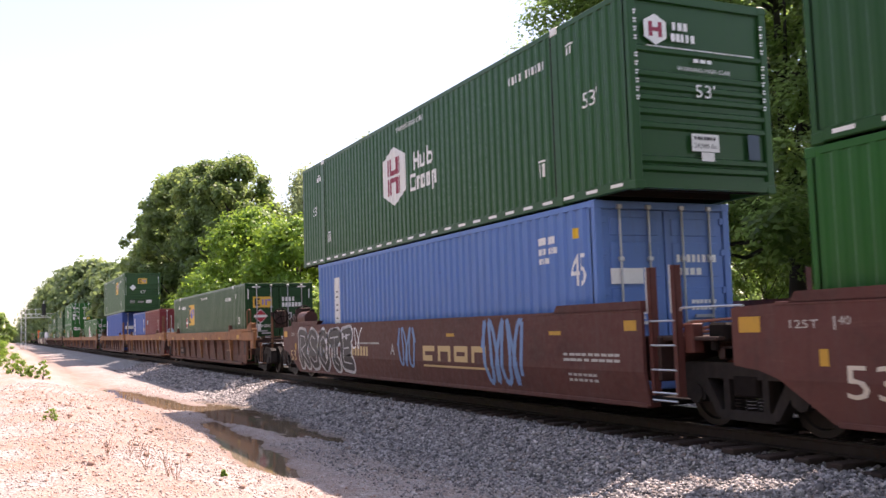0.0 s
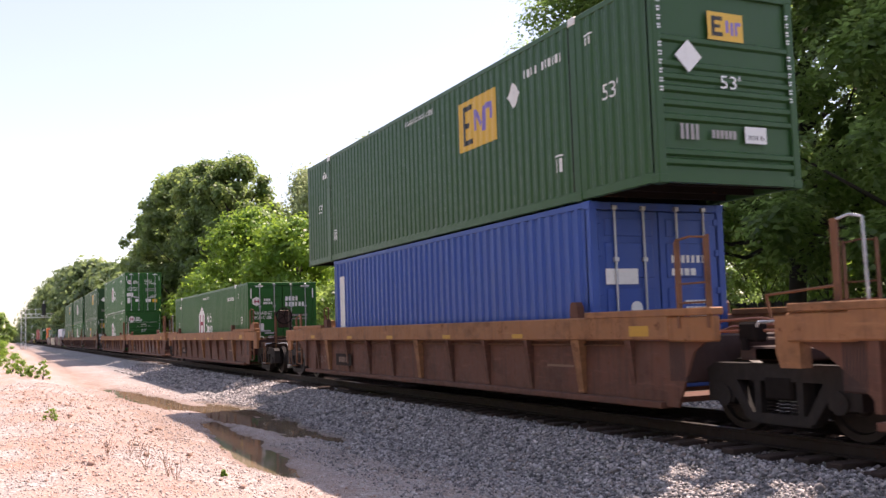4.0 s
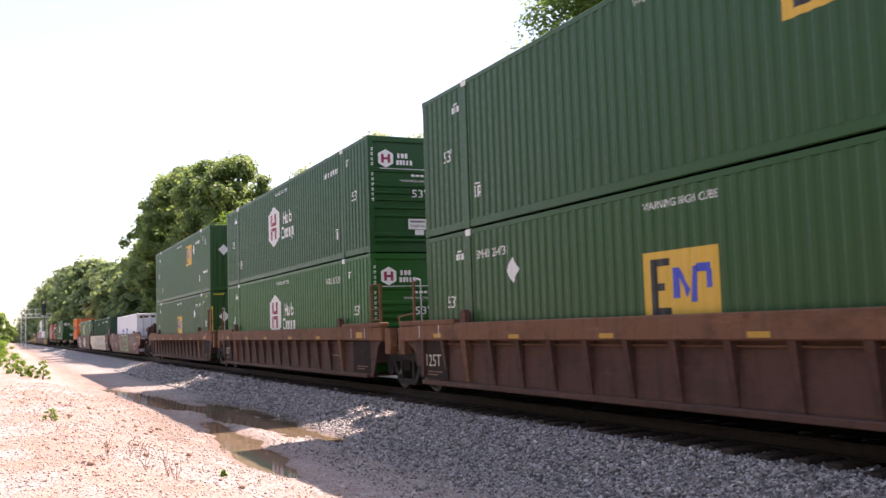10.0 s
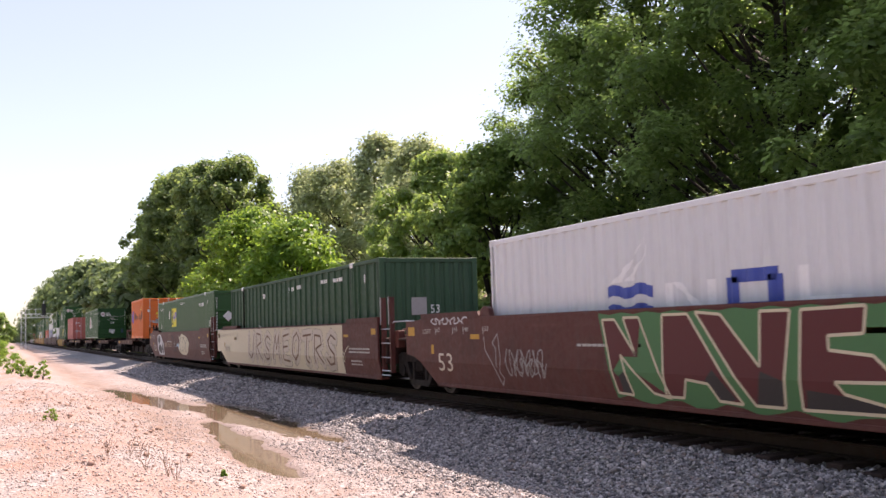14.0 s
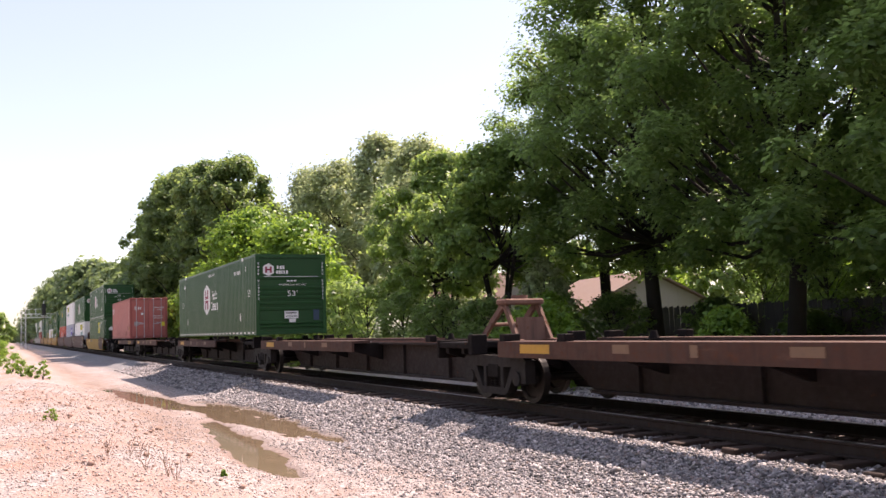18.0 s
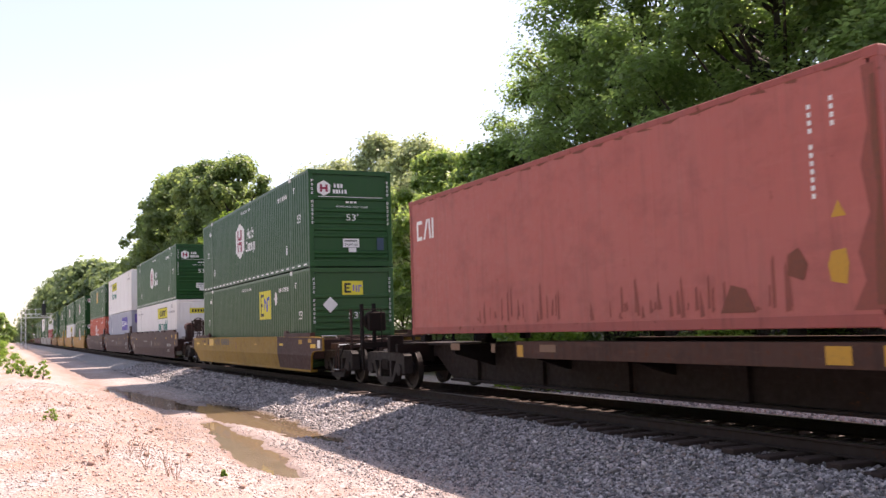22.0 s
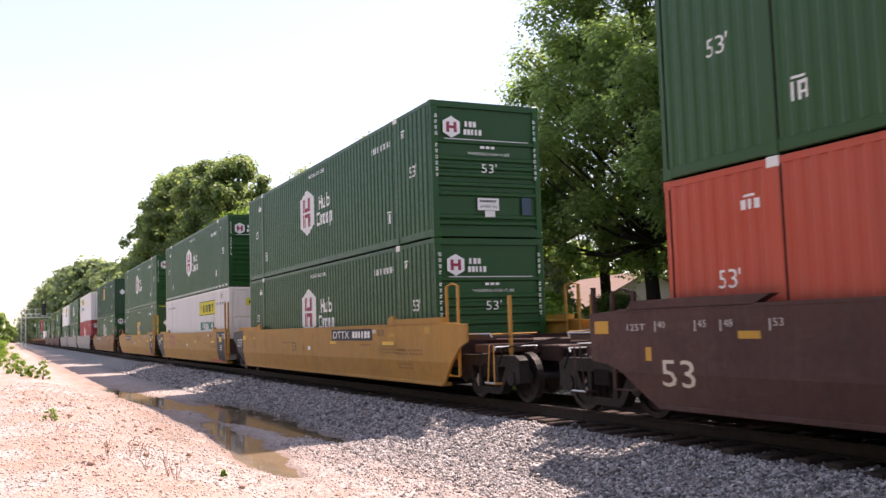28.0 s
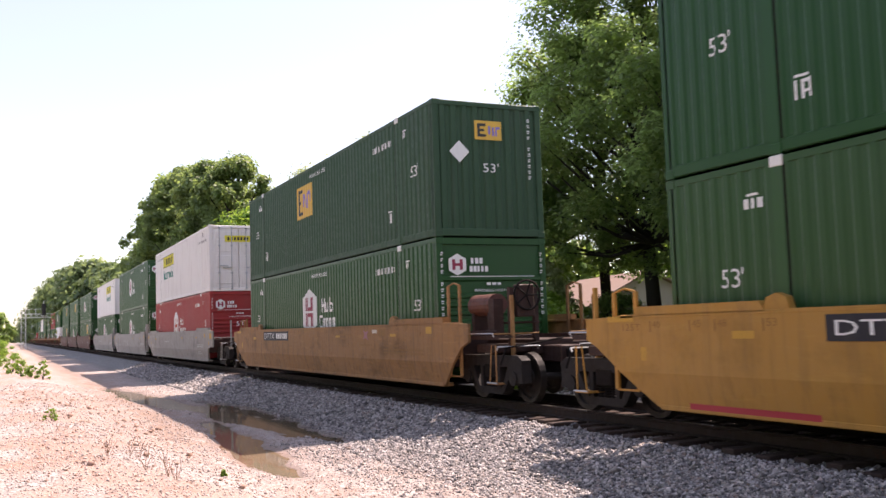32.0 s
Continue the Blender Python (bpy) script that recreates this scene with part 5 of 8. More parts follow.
    if front_cut and not front_c:
        tall_ladder(car, mat, 0.065, 1.575, 2.62)
    if not front_cut:
        corner_ladder(car, mat)
    truck(car, 9.95 if front_c else 9.83, wheels)
    if rear_c:
        truck(car, -9.95, wheels)
    return car


def smooth_marks(car, seed, big=POST, size=True, patch=M_YEL, y=-1.549, data=POST, drop=0.0, rear=0.0):
    low = lambda polys: [[(x + (rear if -9.0 < p[0][0] < -5.8 else 0.0), z - drop if min(q[1] for q in p) > 1.1 else z) for x, z in p] for p in polys]
    if size:
        well_mark(("53w", big.name, rear), words("53", -8.15 + rear, -7.5 + rear, 0.55, 0.90), big, car, "size_mark")
    well_mark(("patches", drop, rear), low(rect(-6.7, -6.34, 1.17, 1.26) + rect(2.2, 2.55, 1.22, 1.28) + rect(7.98, 8.26, 1.28, 1.42) + rect(6.0, 6.35, 1.23, 1.29) + (rect(-9.48, -9.14, 1.24, 1.42) if rear else rect(-9.2, -8.6, 1.40, 1.48)) + rect(-8.46, -8.34, 0.88, 1.06)), patch, car, "reflector_patch", "yellow reflective patch")
    well_mark(("letter", seed % 2, seed >= 5), words("B" if seed % 2 else "A", 0.62 if seed >= 5 else -0.73, 0.84 if seed >= 5 else -0.49, 0.83, 1.07), data, car, "unit_letter")
    well_mark(("rows", drop, rear), low(bars(6.4, 7.9, 0.92, 0.96, 9, 0.8, 1) + bars(6.4, 7.9, 0.84, 0.88, 8, 0.8, 2) + bars(6.5, 7.3, 0.62, 0.66, 6, 0.8, 3) + bars(6.5, 7.3, 0.54, 0.58, 6, 0.8, 4) + bars(-3.0, -1.4, 1.06, 1.10, 12, 0.8, 5)
              + (words("125T", -8.85, -8.45, 1.28, 1.37) if rear < 0.3 else bars(-9.04, -8.4, 1.40, 1.42, 3, 0.9, 2) + bars(-9.04, -8.5, 1.33, 1.35, 3, 0.9, 3) + bars(-9.04, -8.55, 1.27, 1.29, 3, 0.9, 4)) + sum([rect(x, x + 0.025, 1.26, 1.40) + words(n, x + 0.06, x + 0.22, 1.31, 1.40) for x, n in ((-8.25, "40"), (-7.46, "45"), (-7.0, "48"), (-6.2, "53"))], [])), data, car, "data_block")


def spine_unit(label, uc, first, last, wheels):
    """An articulated spine car unit: one deep centre sill with side decks near its ends."""
    d0, d1 = (-2.0, 7.2) if last else (-8.1, 1.3)
    car = thing("spine_car", label, "train car", "articulated spine car units")
    def sill(g):
        g.prism([(-8.6, 0.78), (-7.3, 0.74), (-6.5, 0.27), (6.5, 0.27), (7.3, 0.74), (8.6, 0.78), (8.6, 1.02), (-8.6, 1.02)], "y", -0.36, 0.36)
        g.box(-8.6, 8.6, -0.48, 0.48, 1.0, 1.06, 0.01)
        g.box(-6.5, 6.5, -0.45, 0.45, 0.235, 0.29, 0.01)
        for x in (-5.2, -2.6, 0.0, 2.6, 5.2):
            g.box(x - 0.02, x + 0.02, -0.44, 0.44, 0.28, 1.01)
    part("centre_sill", shared(("centre_sill",), SILL, sill), car, "grimy dark brown box sill")
    for sy in (-1, 1):
        for s in (-1, 1):
            if s < 0:
                part("side_deck", shared(("side_deck", sy, last), DECK, lambda g: g.prism([(sy * 0.80, 1.06), (sy * 1.24, 1.06), (sy * 1.24, 0.84), (sy * 1.31, 0.84), (sy * 1.31, 1.12), (sy * 0.80, 1.12)], "x", d0, d1)), car, "rusty brown side deck")
            else:
                part("end_platform", shared(("end_platform", sy), GRIME, lambda g: (g.box(6.55, 8.0, sy * 0.4, sy * 1.28, 0.98, 1.10, 0.015), g.box(6.5, 6.6, sy * 0.36, sy * 1.30, 0.78, 1.14, 0.015))), car, "grimy black end platform")
            for x in ((6.9, 7.6) if s > 0 else (-1.0, 1.8, 4.6, 7.6)):
                part("deck_arm", shared(("deck_arm", sy), GRIME, lambda g: g.prism([(sy * 0.34, 0.60), (sy * 1.25, 0.88), (sy * 1.25, 1.05), (sy * 0.34, 1.05)], "x", -0.06, 0.06)), car, "", pose(s * x, 0, 0))
            part("pedestal", shared(("pedestal", sy, s), GRIME, lambda g: g.box(s * 5.9, s * 6.15, sy * 1.12, sy * 1.29, 1.10, 1.245, 0.015)), car)
            part("pedestal", shared(("end_pedestal", sy, s), GRIME, lambda g: g.box(s * 7.9, s * 8.08, sy * 0.95, sy * 1.29, 0.86, 1.25, 0.015)), car)
    for x in (-5.0, 5.0):
        part("pin_lock", shared(("pin_lock",), GRIME, lambda g: (g.cyl((0, -0.25, 1.05), (0, -0.25, 1.14), 0.16, n=10), g.cyl((0, -0.25, 1.13), (0, -0.25, 1.26), 0.09, 0.05, n=10))), car, "", pose(x, 0, 0))
    if last:
        flat_mark("deck_patch", rect(4.75, 5.1, 0.88, 1.08) + rect(5.5, 6.0, 0.88, 1.09) + rect(-1.95, -1.75, 0.86, 1.06), M_YDIM, car, -1.314, "reflector_patch", "worn yellow patch")
        flat_mark("deck_orange", rect(2.35, 2.65, 0.97, 1.06) + rect(3.6, 3.95, 0.97, 1.06), M_DIM, car, -1.314, "repaint_patch", "faded orange patch")
    else:
        flat_mark("spine_patch", rect(-7.3, -6.35, 0.92, 1.07), M_YDIM, car, -1.314, "reflector_patch", "yellow reflective patch")
        flat_mark("deck_orange", rect(-4.6, -4.2, 0.95, 1.08) + rect(-2.9, -2.75, 0.92, 1.08) + rect(-1.2, -0.7, 0.95, 1.07), M_DIM, car, -1.314, "repaint_patch", "faded orange patch")
    part("tie_rod", shared(("tie_rod",), RIBBED, lambda g: (g.cyl((1.2, -0.7, 1.09), (6.6, -0.7, 1.09), 0.025, n=6), g.cyl((1.2, 0.7, 1.09), (6.6, 0.7, 1.09), 0.025, n=6))), car)
    truck(car, 8.62, wheels)
    if last:
        truck(car, -8.62, wheels)
    for s, c in ((1, first), (-1, last)):
        if c:
            def gear(g):
                g.box(s * 8.6, s * 9.9, -0.25, 0.25, 0.70, 1.05, 0.02)
                g.box(s * 9.8, s * 10.7, -0.13, 0.13, 0.76, 0.98, 0.03)
                g.box(s * 9.75, s * 9.85, -1.3, 1.3, 0.95, 1.08)
                for sy in (-1, 1):
                    g.box(s * 9.78, s * 9.83, sy * 1.22, sy * 1.27, 0.4, 1.9)
                    g.tube([(s * 9.8, sy * 1.25, 1.9), (s * 9.8, sy * 0.75, 1.9), (s * 9.8, sy * 0.75, 1.0)], 0.016)
                    g.tube([(s * 9.8, sy * 1.25, 0.42), (s * 9.8, sy * 0.85, 0.42), (s * 9.8, sy * 0.85, 1.0)], 0.016)
            part("end_gear", shared(("end_gear", s), GRIME, gear), car)
            part("brake_stand", shared(("brake_stand", s), GRIME, lambda g: (g.box(s * 9.90, s * 10.12, -1.02, -0.58, 1.36, 1.84, 0.03), g.box(s * 9.94, s * 10.02, -0.92, -0.84, 0.9, 2.05), g.box(s * 10.28, s * 10.36, -1.12, -1.04, 0.7, 2.05), g.cyl((s * 10.12, -0.80, 1.62), (s * 10.30, -0.80, 1.62), 0.26, n=16))), car, "grimy hand brake stand")
    return car


def hitch(car, x):
    """A folding trailer hitch on the centre sill."""
    def stand(g):
        for y in (-0.40, 0.34):
            g.prism([(0.46, 1.06), (0.62, 1.06), (0.10, 1.86), (-0.06, 1.86)], "y", y, y + 0.06)
            g.prism([(-1.15, 1.06), (-0.95, 1.06), (0.06, 1.78), (0.0, 1.90)], "y", y, y + 0.06)
            g.box(-1.25, 0.70, y - 0.03, y + 0.09, 1.05, 1.13, 0.015)
        g.prism([(-0.34, 1.10), (0.34, 1.10), (0.30, 1.55), (-0.30, 1.55)], "x", 0.36, 0.40)
        g.box(-0.20, 0.22, -0.44, 0.44, 1.80, 1.92, 0.03)
        g.cyl((0.0, 0, 1.90), (0.0, 0, 1.99), 0.16, n=12)
        g.cyl((-0.5, -0.42, 1.42), (-0.5, 0.42, 1.42), 0.04, n=8)
    g_me = shared(("hitch",), HITCH, stand)
    part("trailer_hitch", g_me, car, "rusty folding trailer hitch", pose(x, 0, 0))

# ---- ground, track bed, water ----
def smooth(a, b, v):
    t = min(1.0, max(0.0, (v - a) / (b - a)))
    return t * t * (3 - 2 * t)


POOL = [(-22.6, 4.3, 0.10), (-21.0, 4.2, 0.26), (-19.0, 4.12, 0.40), (-17.5, 3.95, 0.43), (-16.0, 3.76, 0.39), (-14.6, 3.68, 0.27), (-13.0, 3.72, 0.08)]
TOE = [(-40.0, 3.5, 0.2), (-37.0, 3.85, 0.45), (-33.5, 4.0, 0.62), (-30.0, 4.25, 0.66), (-27.5, 4.65, 0.66), (-25.4, 5.0, 0.62), (-22.5, 5.15, 0.46), (-19.8, 5.32, 0.34), (-17.0, 5.68, 0.08)]
SEEP = [(-29.5, 5.3, 0.1), (-27.5, 5.7, 0.32), (-25.0, 5.85, 0.40), (-22.5, 5.75, 0.42), (-20.5, 5.55, 0.40), (-18.6, 5.45, 0.36), (-17.4, 5.5, 0.28), (-16.4, 5.6, 0.08)]


def puddle_dip(x, y):
    """Hollows beside the ballast that hold rain water."""
    d = 0.0
    w = 0.26 * noise.noise(Vector((x * 0.45, y * 1.0, 3.1))) + 0.24 * noise.noise(Vector((x * 1.7, y * 3.0, 7.7))) + 0.16 * noise.noise(Vector((x * 4.0, y * 7.0, 1.7)))
    seep = 1.1 * noise.noise(Vector((x * 2.6, y * 4.5, 4.4)))
    for line, deep in ((POOL, 0.075), (TOE, 0.064), (SEEP, 0.066)):
        for (xa, ya, ra), (xb, yb, rb) in zip(line, line[1:]):
            if xa - 0.01 <= x <= xb + 0.01:
                f = (x - xa) / (xb - xa)
                off = abs(y - ya - (yb - ya) * f) / (ra + (rb - ra) * f + 0.05)
                d = max(d, deep * max(0.0, min(1.0, 1.45 - off + w + (seep if line is SEEP else 0.0))))
    return d


def land(x, y):
    """Height of the ground, with the rail head at zero."""
    z = -0.62
    off = abs(y - TRACK_Y)
    wob = 0.08 * noise.noise(Vector((x * 0.25, y * 0.3, 1.0)))
    z = max(z, -0.245 - 0.40 * max(0.0, (off - 1.55 - wob)) / 1.55) if off < 3.5 else z
    if y > TRACK_Y:
        z = max(z, -0.60 + 0.62 * smooth(15.8, 19.5, y) + 0.03 * max(0.0, min(y, 120.0) - 18.5) * 0.2)
    else:
        bank = smooth(3.6, 0.9, y + 0.35 * noise.noise(Vector((x * 0.12, 0.0, 5.0))))
        z += 0.36 * bank
        z += 0.035 * noise.noise(Vector((x * 0.5, y * 0.8, 0.0))) * smooth(6.2, 5.0, y) + 0.02 * noise.noise(Vector((x * 1.7, y * 2.2, 2.0))) * smooth(6.2, 5.0, y) + 0.02 * noise.noise(Vector((x * 2.9, y * 3.3, 6.0))) * smooth(4.2, 2.8, y)
        if 2.5 < y < 6.4 and -70 < x < -8:
            z -= puddle_dip(x, y)
    return z


def lines(*spans):
    out = []
    for a, b, n in spans:
        out += [a + (b - a) * k / n for k in range(n)]
    return out + [spans[-1][1]]


gx = lines((-4000, -1200, 6), (-1200, -420, 26), (-420, -140, 80), (-140, -60, 110), (-60, -9, 260), (-9, 4, 40), (4, 60, 20), (60, 600, 12), (600, 4000, 5))
gy = lines((-4000, -300, 5), (-300, -40, 14), (-40, -4, 24), (-4, 2.4, 40), (2.4, 6.6, 84), (6.6, 12.2, 40), (12.2, 20, 20), (20, 60, 16), (60, 300, 8), (300, 4000, 5))
gv = [(x, y, land(x, y)) for x in gx for y in gy]
ny = len(gy)
gf = [(i * ny + j, (i + 1) * ny + j, (i + 1) * ny + j + 1, i * ny + j + 1) for i in range(len(gx) - 1) for j in range(ny - 1)]


def ground_material():
    m, nt, bs, link = nodes_of("ground_gravel_and_dirt")
    geo = nt.nodes.new("ShaderNodeNewGeometry")
    pos = geo.outputs["Position"]
    sep = nt.nodes.new("ShaderNodeSeparateXYZ")
    link(pos, sep.inputs[0])
    big = texture(nt, "noise", 0.8, pos, 6.0, 0.65, (0.35, 1.0, 1.0))
    mid = texture(nt, "noise", 2.2, pos, 6.0, 0.65)
    stone = texture(nt, "vor", 21.0, pos)
    stone2 = texture(nt, "vor", 48.0, pos)
    gravel = ramp(nt, stone.outputs["Color"], [(0.05, (0.12, 0.10, 0.094)), (0.3, (0.28, 0.242, 0.226)), (0.7, (0.38, 0.328, 0.31)), (1.0, (0.60, 0.535, 0.51))])
    fines = ramp(nt, stone2.outputs["Color"], [(0.1, (0.20, 0.15, 0.132)), (0.6, (0.335, 0.262, 0.235)), (1.0, (0.48, 0.39, 0.36))])
    c = mix(nt, ramp(nt, mid.outputs[0], [(0.42, 0.0), (0.62, 0.85)]), gravel, fines)
    # reddish dirt on the bank
    yr = nt.nodes.new("ShaderNodeMapRange")
    link(sep.outputs[1], yr.inputs[0])
    yr.inputs[1].default_value, yr.inputs[2].default_value = 5.2, 0.2
    warp = nt.nodes.new("ShaderNodeMath")
    warp.operation = "MULTIPLY"
    link(yr.outputs[0], warp.inputs[0])
    link(ramp(nt, big.outputs[0], [(0.45, 0.0), (0.56, 0.9)]), warp.inputs[1])
    dirt = ramp(nt, mid.outputs[0], [(0.3, (0.25, 0.120, 0.078)), (0.55, (0.35, 0.205, 0.15)), (0.75, (0.45, 0.325, 0.27))])
    c = mix(nt, warp.outputs[0], c, mix(nt, 0.25, dirt, fines))
    blot = texture(nt, "noise", 0.9, pos, 6.0, 0.7)
    c = mix(nt, ramp(nt, blot.outputs[0], [(0.52, 0.0), (0.66, 0.55)]), c, (0.24, 0.15, 0.11))
    # ballast and soil away from the line
    ball = nt.nodes.new("ShaderNodeMath")
    ball.operation = "SUBTRACT"
    link(sep.outputs[1], ball.inputs[0])
    ball.inputs[1].default_value = TRACK_Y
    ab = nt.nodes.new("ShaderNodeMath")
    ab.operation = "ABSOLUTE"
    link(ball.outputs[0], ab.inputs[0])
    bw = nt.nodes.new("ShaderNodeMapRange")
    sway = nt.nodes.new("ShaderNodeMath")
    sway.operation = "MULTIPLY_ADD"
    link(mid.outputs[0], sway.inputs[0])
    sway.inputs[1].default_value = 1.6
    link(ab.outputs[0], sway.inputs[2])
    link(sway.outputs[0], bw.inputs[0])
    bw.inputs[1].default_value, bw.inputs[2].default_value = 4.9, 3.9
    grey = ramp(nt, stone.outputs["Color"], [(0.05, (0.08, 0.075, 0.075)), (0.5, (0.20, 0.19, 0.19)), (1.0, (0.34, 0.33, 0.32))])
    c = mix(nt, bw.outputs[0], c, grey)
    # shade under the train put into the bed's colour, between the tie ends
    under_train = nt.nodes.new("ShaderNodeMapRange")
    link(ab.outputs[0], under_train.inputs[0])
    under_train.inputs[1].default_value, under_train.inputs[2].default_value = 1.6, 1.25
    c = mix(nt, under_train.outputs[0], c, (0.085, 0.068, 0.058))
    far = nt.nodes.new("ShaderNodeMapRange")
    link(sep.outputs[1], far.inputs[0])
    far.inputs[1].default_value, far.inputs[2].default_value = 15.6, 17.0
    soil = ramp(nt, mid.outputs[0], [(0.3, (0.045, 0.055, 0.02)), (0.6, (0.08, 0.10, 0.03)), (0.8, (0.14, 0.12, 0.06))])
    c = mix(nt, far.outputs[0], c, soil)
    near = nt.nodes.new("ShaderNodeMapRange")
    link(sep.outputs[1], near.inputs[0])
    near.inputs[1].default_value, near.inputs[2].default_value = -6.0, -9.0
    c = mix(nt, near.outputs[0], c, soil)
    # damp silt between the bank and the hollows
    silt = nt.nodes.new("ShaderNodeMath")
    silt.operation = "SUBTRACT"
    link(sep.outputs[1], silt.inputs[0])
    silt.inputs[1].default_value = 3.25
    sab = nt.nodes.new("ShaderNodeMath")
    sab.operation = "ABSOLUTE"
    link(silt.outputs[0], sab.inputs[0])
    swide = nt.nodes.new("ShaderNodeMapRange")
    link(sab.outputs[0], swide.inputs[0])
    swide.inputs[1].default_value, swide.inputs[2].default_value = 1.15, 0.2
    slen = nt.nodes.new("ShaderNodeMapRange")
    link(sep.outputs[0], slen.inputs[0])
    slen.inputs[1].default_value, slen.inputs[2].default_value = -12.5, -19.0
    sfac = mix(nt, 1.0, swide.outputs[0], slen.outputs[0], "MULTIPLY")
    sfac = mix(nt, 1.0, sfac, ramp(nt, mid.outputs[0], [(0.36, 0.15), (0.60, 0.85)]), "MULTIPLY")
    c = mix(nt, sfac, c, (0.23, 0.145, 0.105))
    # wet fringe of the hollows
    wet = nt.nodes.new("ShaderNodeMapRange")
    link(sep.outputs[2], wet.inputs[0])
    wet.inputs[1].default_value, wet.inputs[2].default_value = -0.612, -0.668
    wy = nt.nodes.new("ShaderNodeMath")
    wy.operation = "MULTIPLY"
    link(wet.outputs[0], wy.inputs[0])
    wy.inputs[1].default_value = 0.62
    c = mix(nt, wy.outputs[0], c, (0.15, 0.095, 0.072))
    link(c, bs.inputs["Base Color"])
    bs.inputs["Roughness"].default_value = 0.9
    bump(nt, bs, stone.outputs["Distance"], 0.7, 0.03)
    return m


M_GROUND = ground_material()
gme = bpy.data.meshes.new("ground")
gme.from_pydata(gv, [], gf)
gme.polygons.foreach_set("use_smooth", [True] * len(gf))
gme.materials.append(M_GROUND)
solid("ground", gme, "pale gravel and reddish dirt with a ballast bank", kind="structure")


def water_material():
    m, nt, bs, link = nodes_of("muddy_water")
    n = texture(nt, "noise", 3.0, coords(nt), 3.0)
    link(ramp(nt, n.outputs[0], [(0.3, (0.16, 0.115, 0.075)), (0.7, (0.24, 0.18, 0.12))]), bs.inputs["Base Color"])
    bs.inputs["Roughness"].default_value = 0.04
    bs.inputs["IOR"].default_value = 1.33
    r = texture(nt, "noise", 9.0, coords(nt), 2.0)
    bump(nt, bs, r.outputs[0], 0.04, 0.01)
    return m


wg = Geo()
wg.add([(-75, 2.0, -0.665), (-8, 2.0, -0.665), (-8, 6.4, -0.665), (-75, 6.4, -0.665)], [(0, 1, 2, 3)])
solid("water", wg.mesh("water", water_material()), "shallow muddy puddles in the gravel", "puddle", kind="structure")

# ---- railway line ----
M_RAIL = paint("rusty_rail_steel", (0.030, 0.019, 0.015), 0.8, 0.4, 0.4, (0.05, 0.04, 0.035))
M_HEAD = paint("polished_rail_head", (0.26, 0.23, 0.21), 0.34, 0.1, 0.0, (0.3, 0.28, 0.26), 1.0)
M_TIE = paint("weathered_tie_wood", (0.052, 0.032, 0.025), 0.9, 0.4, 0.0, (0.035, 0.028, 0.024), 0.0, 0.3)
track = thing("railway_track", "single railway track on grey ballast with timber ties", "railway track", kind="structure", m=pose(0, TRACK_Y, 0))


def rail_profile(g, sy):
    c = sy * 0.7525
    prof = [(-0.07, -0.172), (0.07, -0.172), (0.07, -0.160), (0.012, -0.145), (0.010, -0.045), (0.036, -0.036), (0.036, -0.006), (-0.036, -0.006), (-0.036, -0.036), (-0.010, -0.045), (-0.012, -0.145), (-0.07, -0.160)]
    g.prism([(c + a, b) for a, b in prof], "x", -1400, 160)


for sy in (-1, 1):
    part("rail", shared(("rail", sy), M_RAIL, lambda g: rail_profile(g, sy)), track, "rust-brown steel rail")
    part("rail_head", shared(("rail_head", sy), M_HEAD, lambda g: g.prism([(sy * 0.7525 - 0.034, -0.006), (sy * 0.7525 + 0.034, -0.006), (sy * 0.7525 + 0.026, 0.0), (sy * 0.7525 - 0.026, 0.0)], "x", -1400, 160)), track, "polished running surface")

TIES = [shared(("tie", k), M_TIE, lambda g: g.box(-0.115, 0.115, -1.30 - 0.03 * k, 1.30 + 0.02 * (2 - k), -0.36, -0.172, 0.012)) for k in range(3)]
tr = random.Random(8)
for k in range(124):
    part("tie", TIES[k % 3], track, "", pose(-63.0 + 0.51 * k + tr.uniform(-0.03, 0.03), tr.uniform(-0.11, 0.11), tr.uniform(-0.016, 0.004), tr.uniform(-0.5, 0.5), 0, tr.uniform(-2.2, 2.2)))
far_ties = Geo()
for k in range(640):
    x = -63.5 - 0.51 * k
    far_ties.box(x - 0.115, x + 0.115, -1.3, 1.3, -0.36, -0.172)
tagged(part("far_ties", far_ties.mesh("far_ties", M_TIE), track), kind="stuff")


def stone_material():
    m, nt, bs, link = nodes_of("ballast_stone")
    geo = nt.nodes.new("ShaderNodeNewGeometry")
    n = texture(nt, "noise", 60.0, geo.outputs["Position"], 3.0)
    # the darkest stones carry the shade of gaps between stones in their colour
    c = ramp(nt, geo.outputs["Random Per Island"], [(0.0, (0.05, 0.045, 0.046)), (0.18, (0.125, 0.117, 0.119)), (0.5, (0.330, 0.298, 0.292)), (0.82, (0.60, 0.55, 0.535)), (0.90, (0.28, 0.20, 0.165)), (1.0, (0.82, 0.75, 0.72))])
    link(mix(nt, ramp(nt, n.outputs[0], [(0.35, 0.45), (0.65, 0.0)]), c, (0.12, 0.115, 0.12)), bs.inputs["Base Color"])
    bs.inputs["Roughness"].default_value = 0.85
    return m


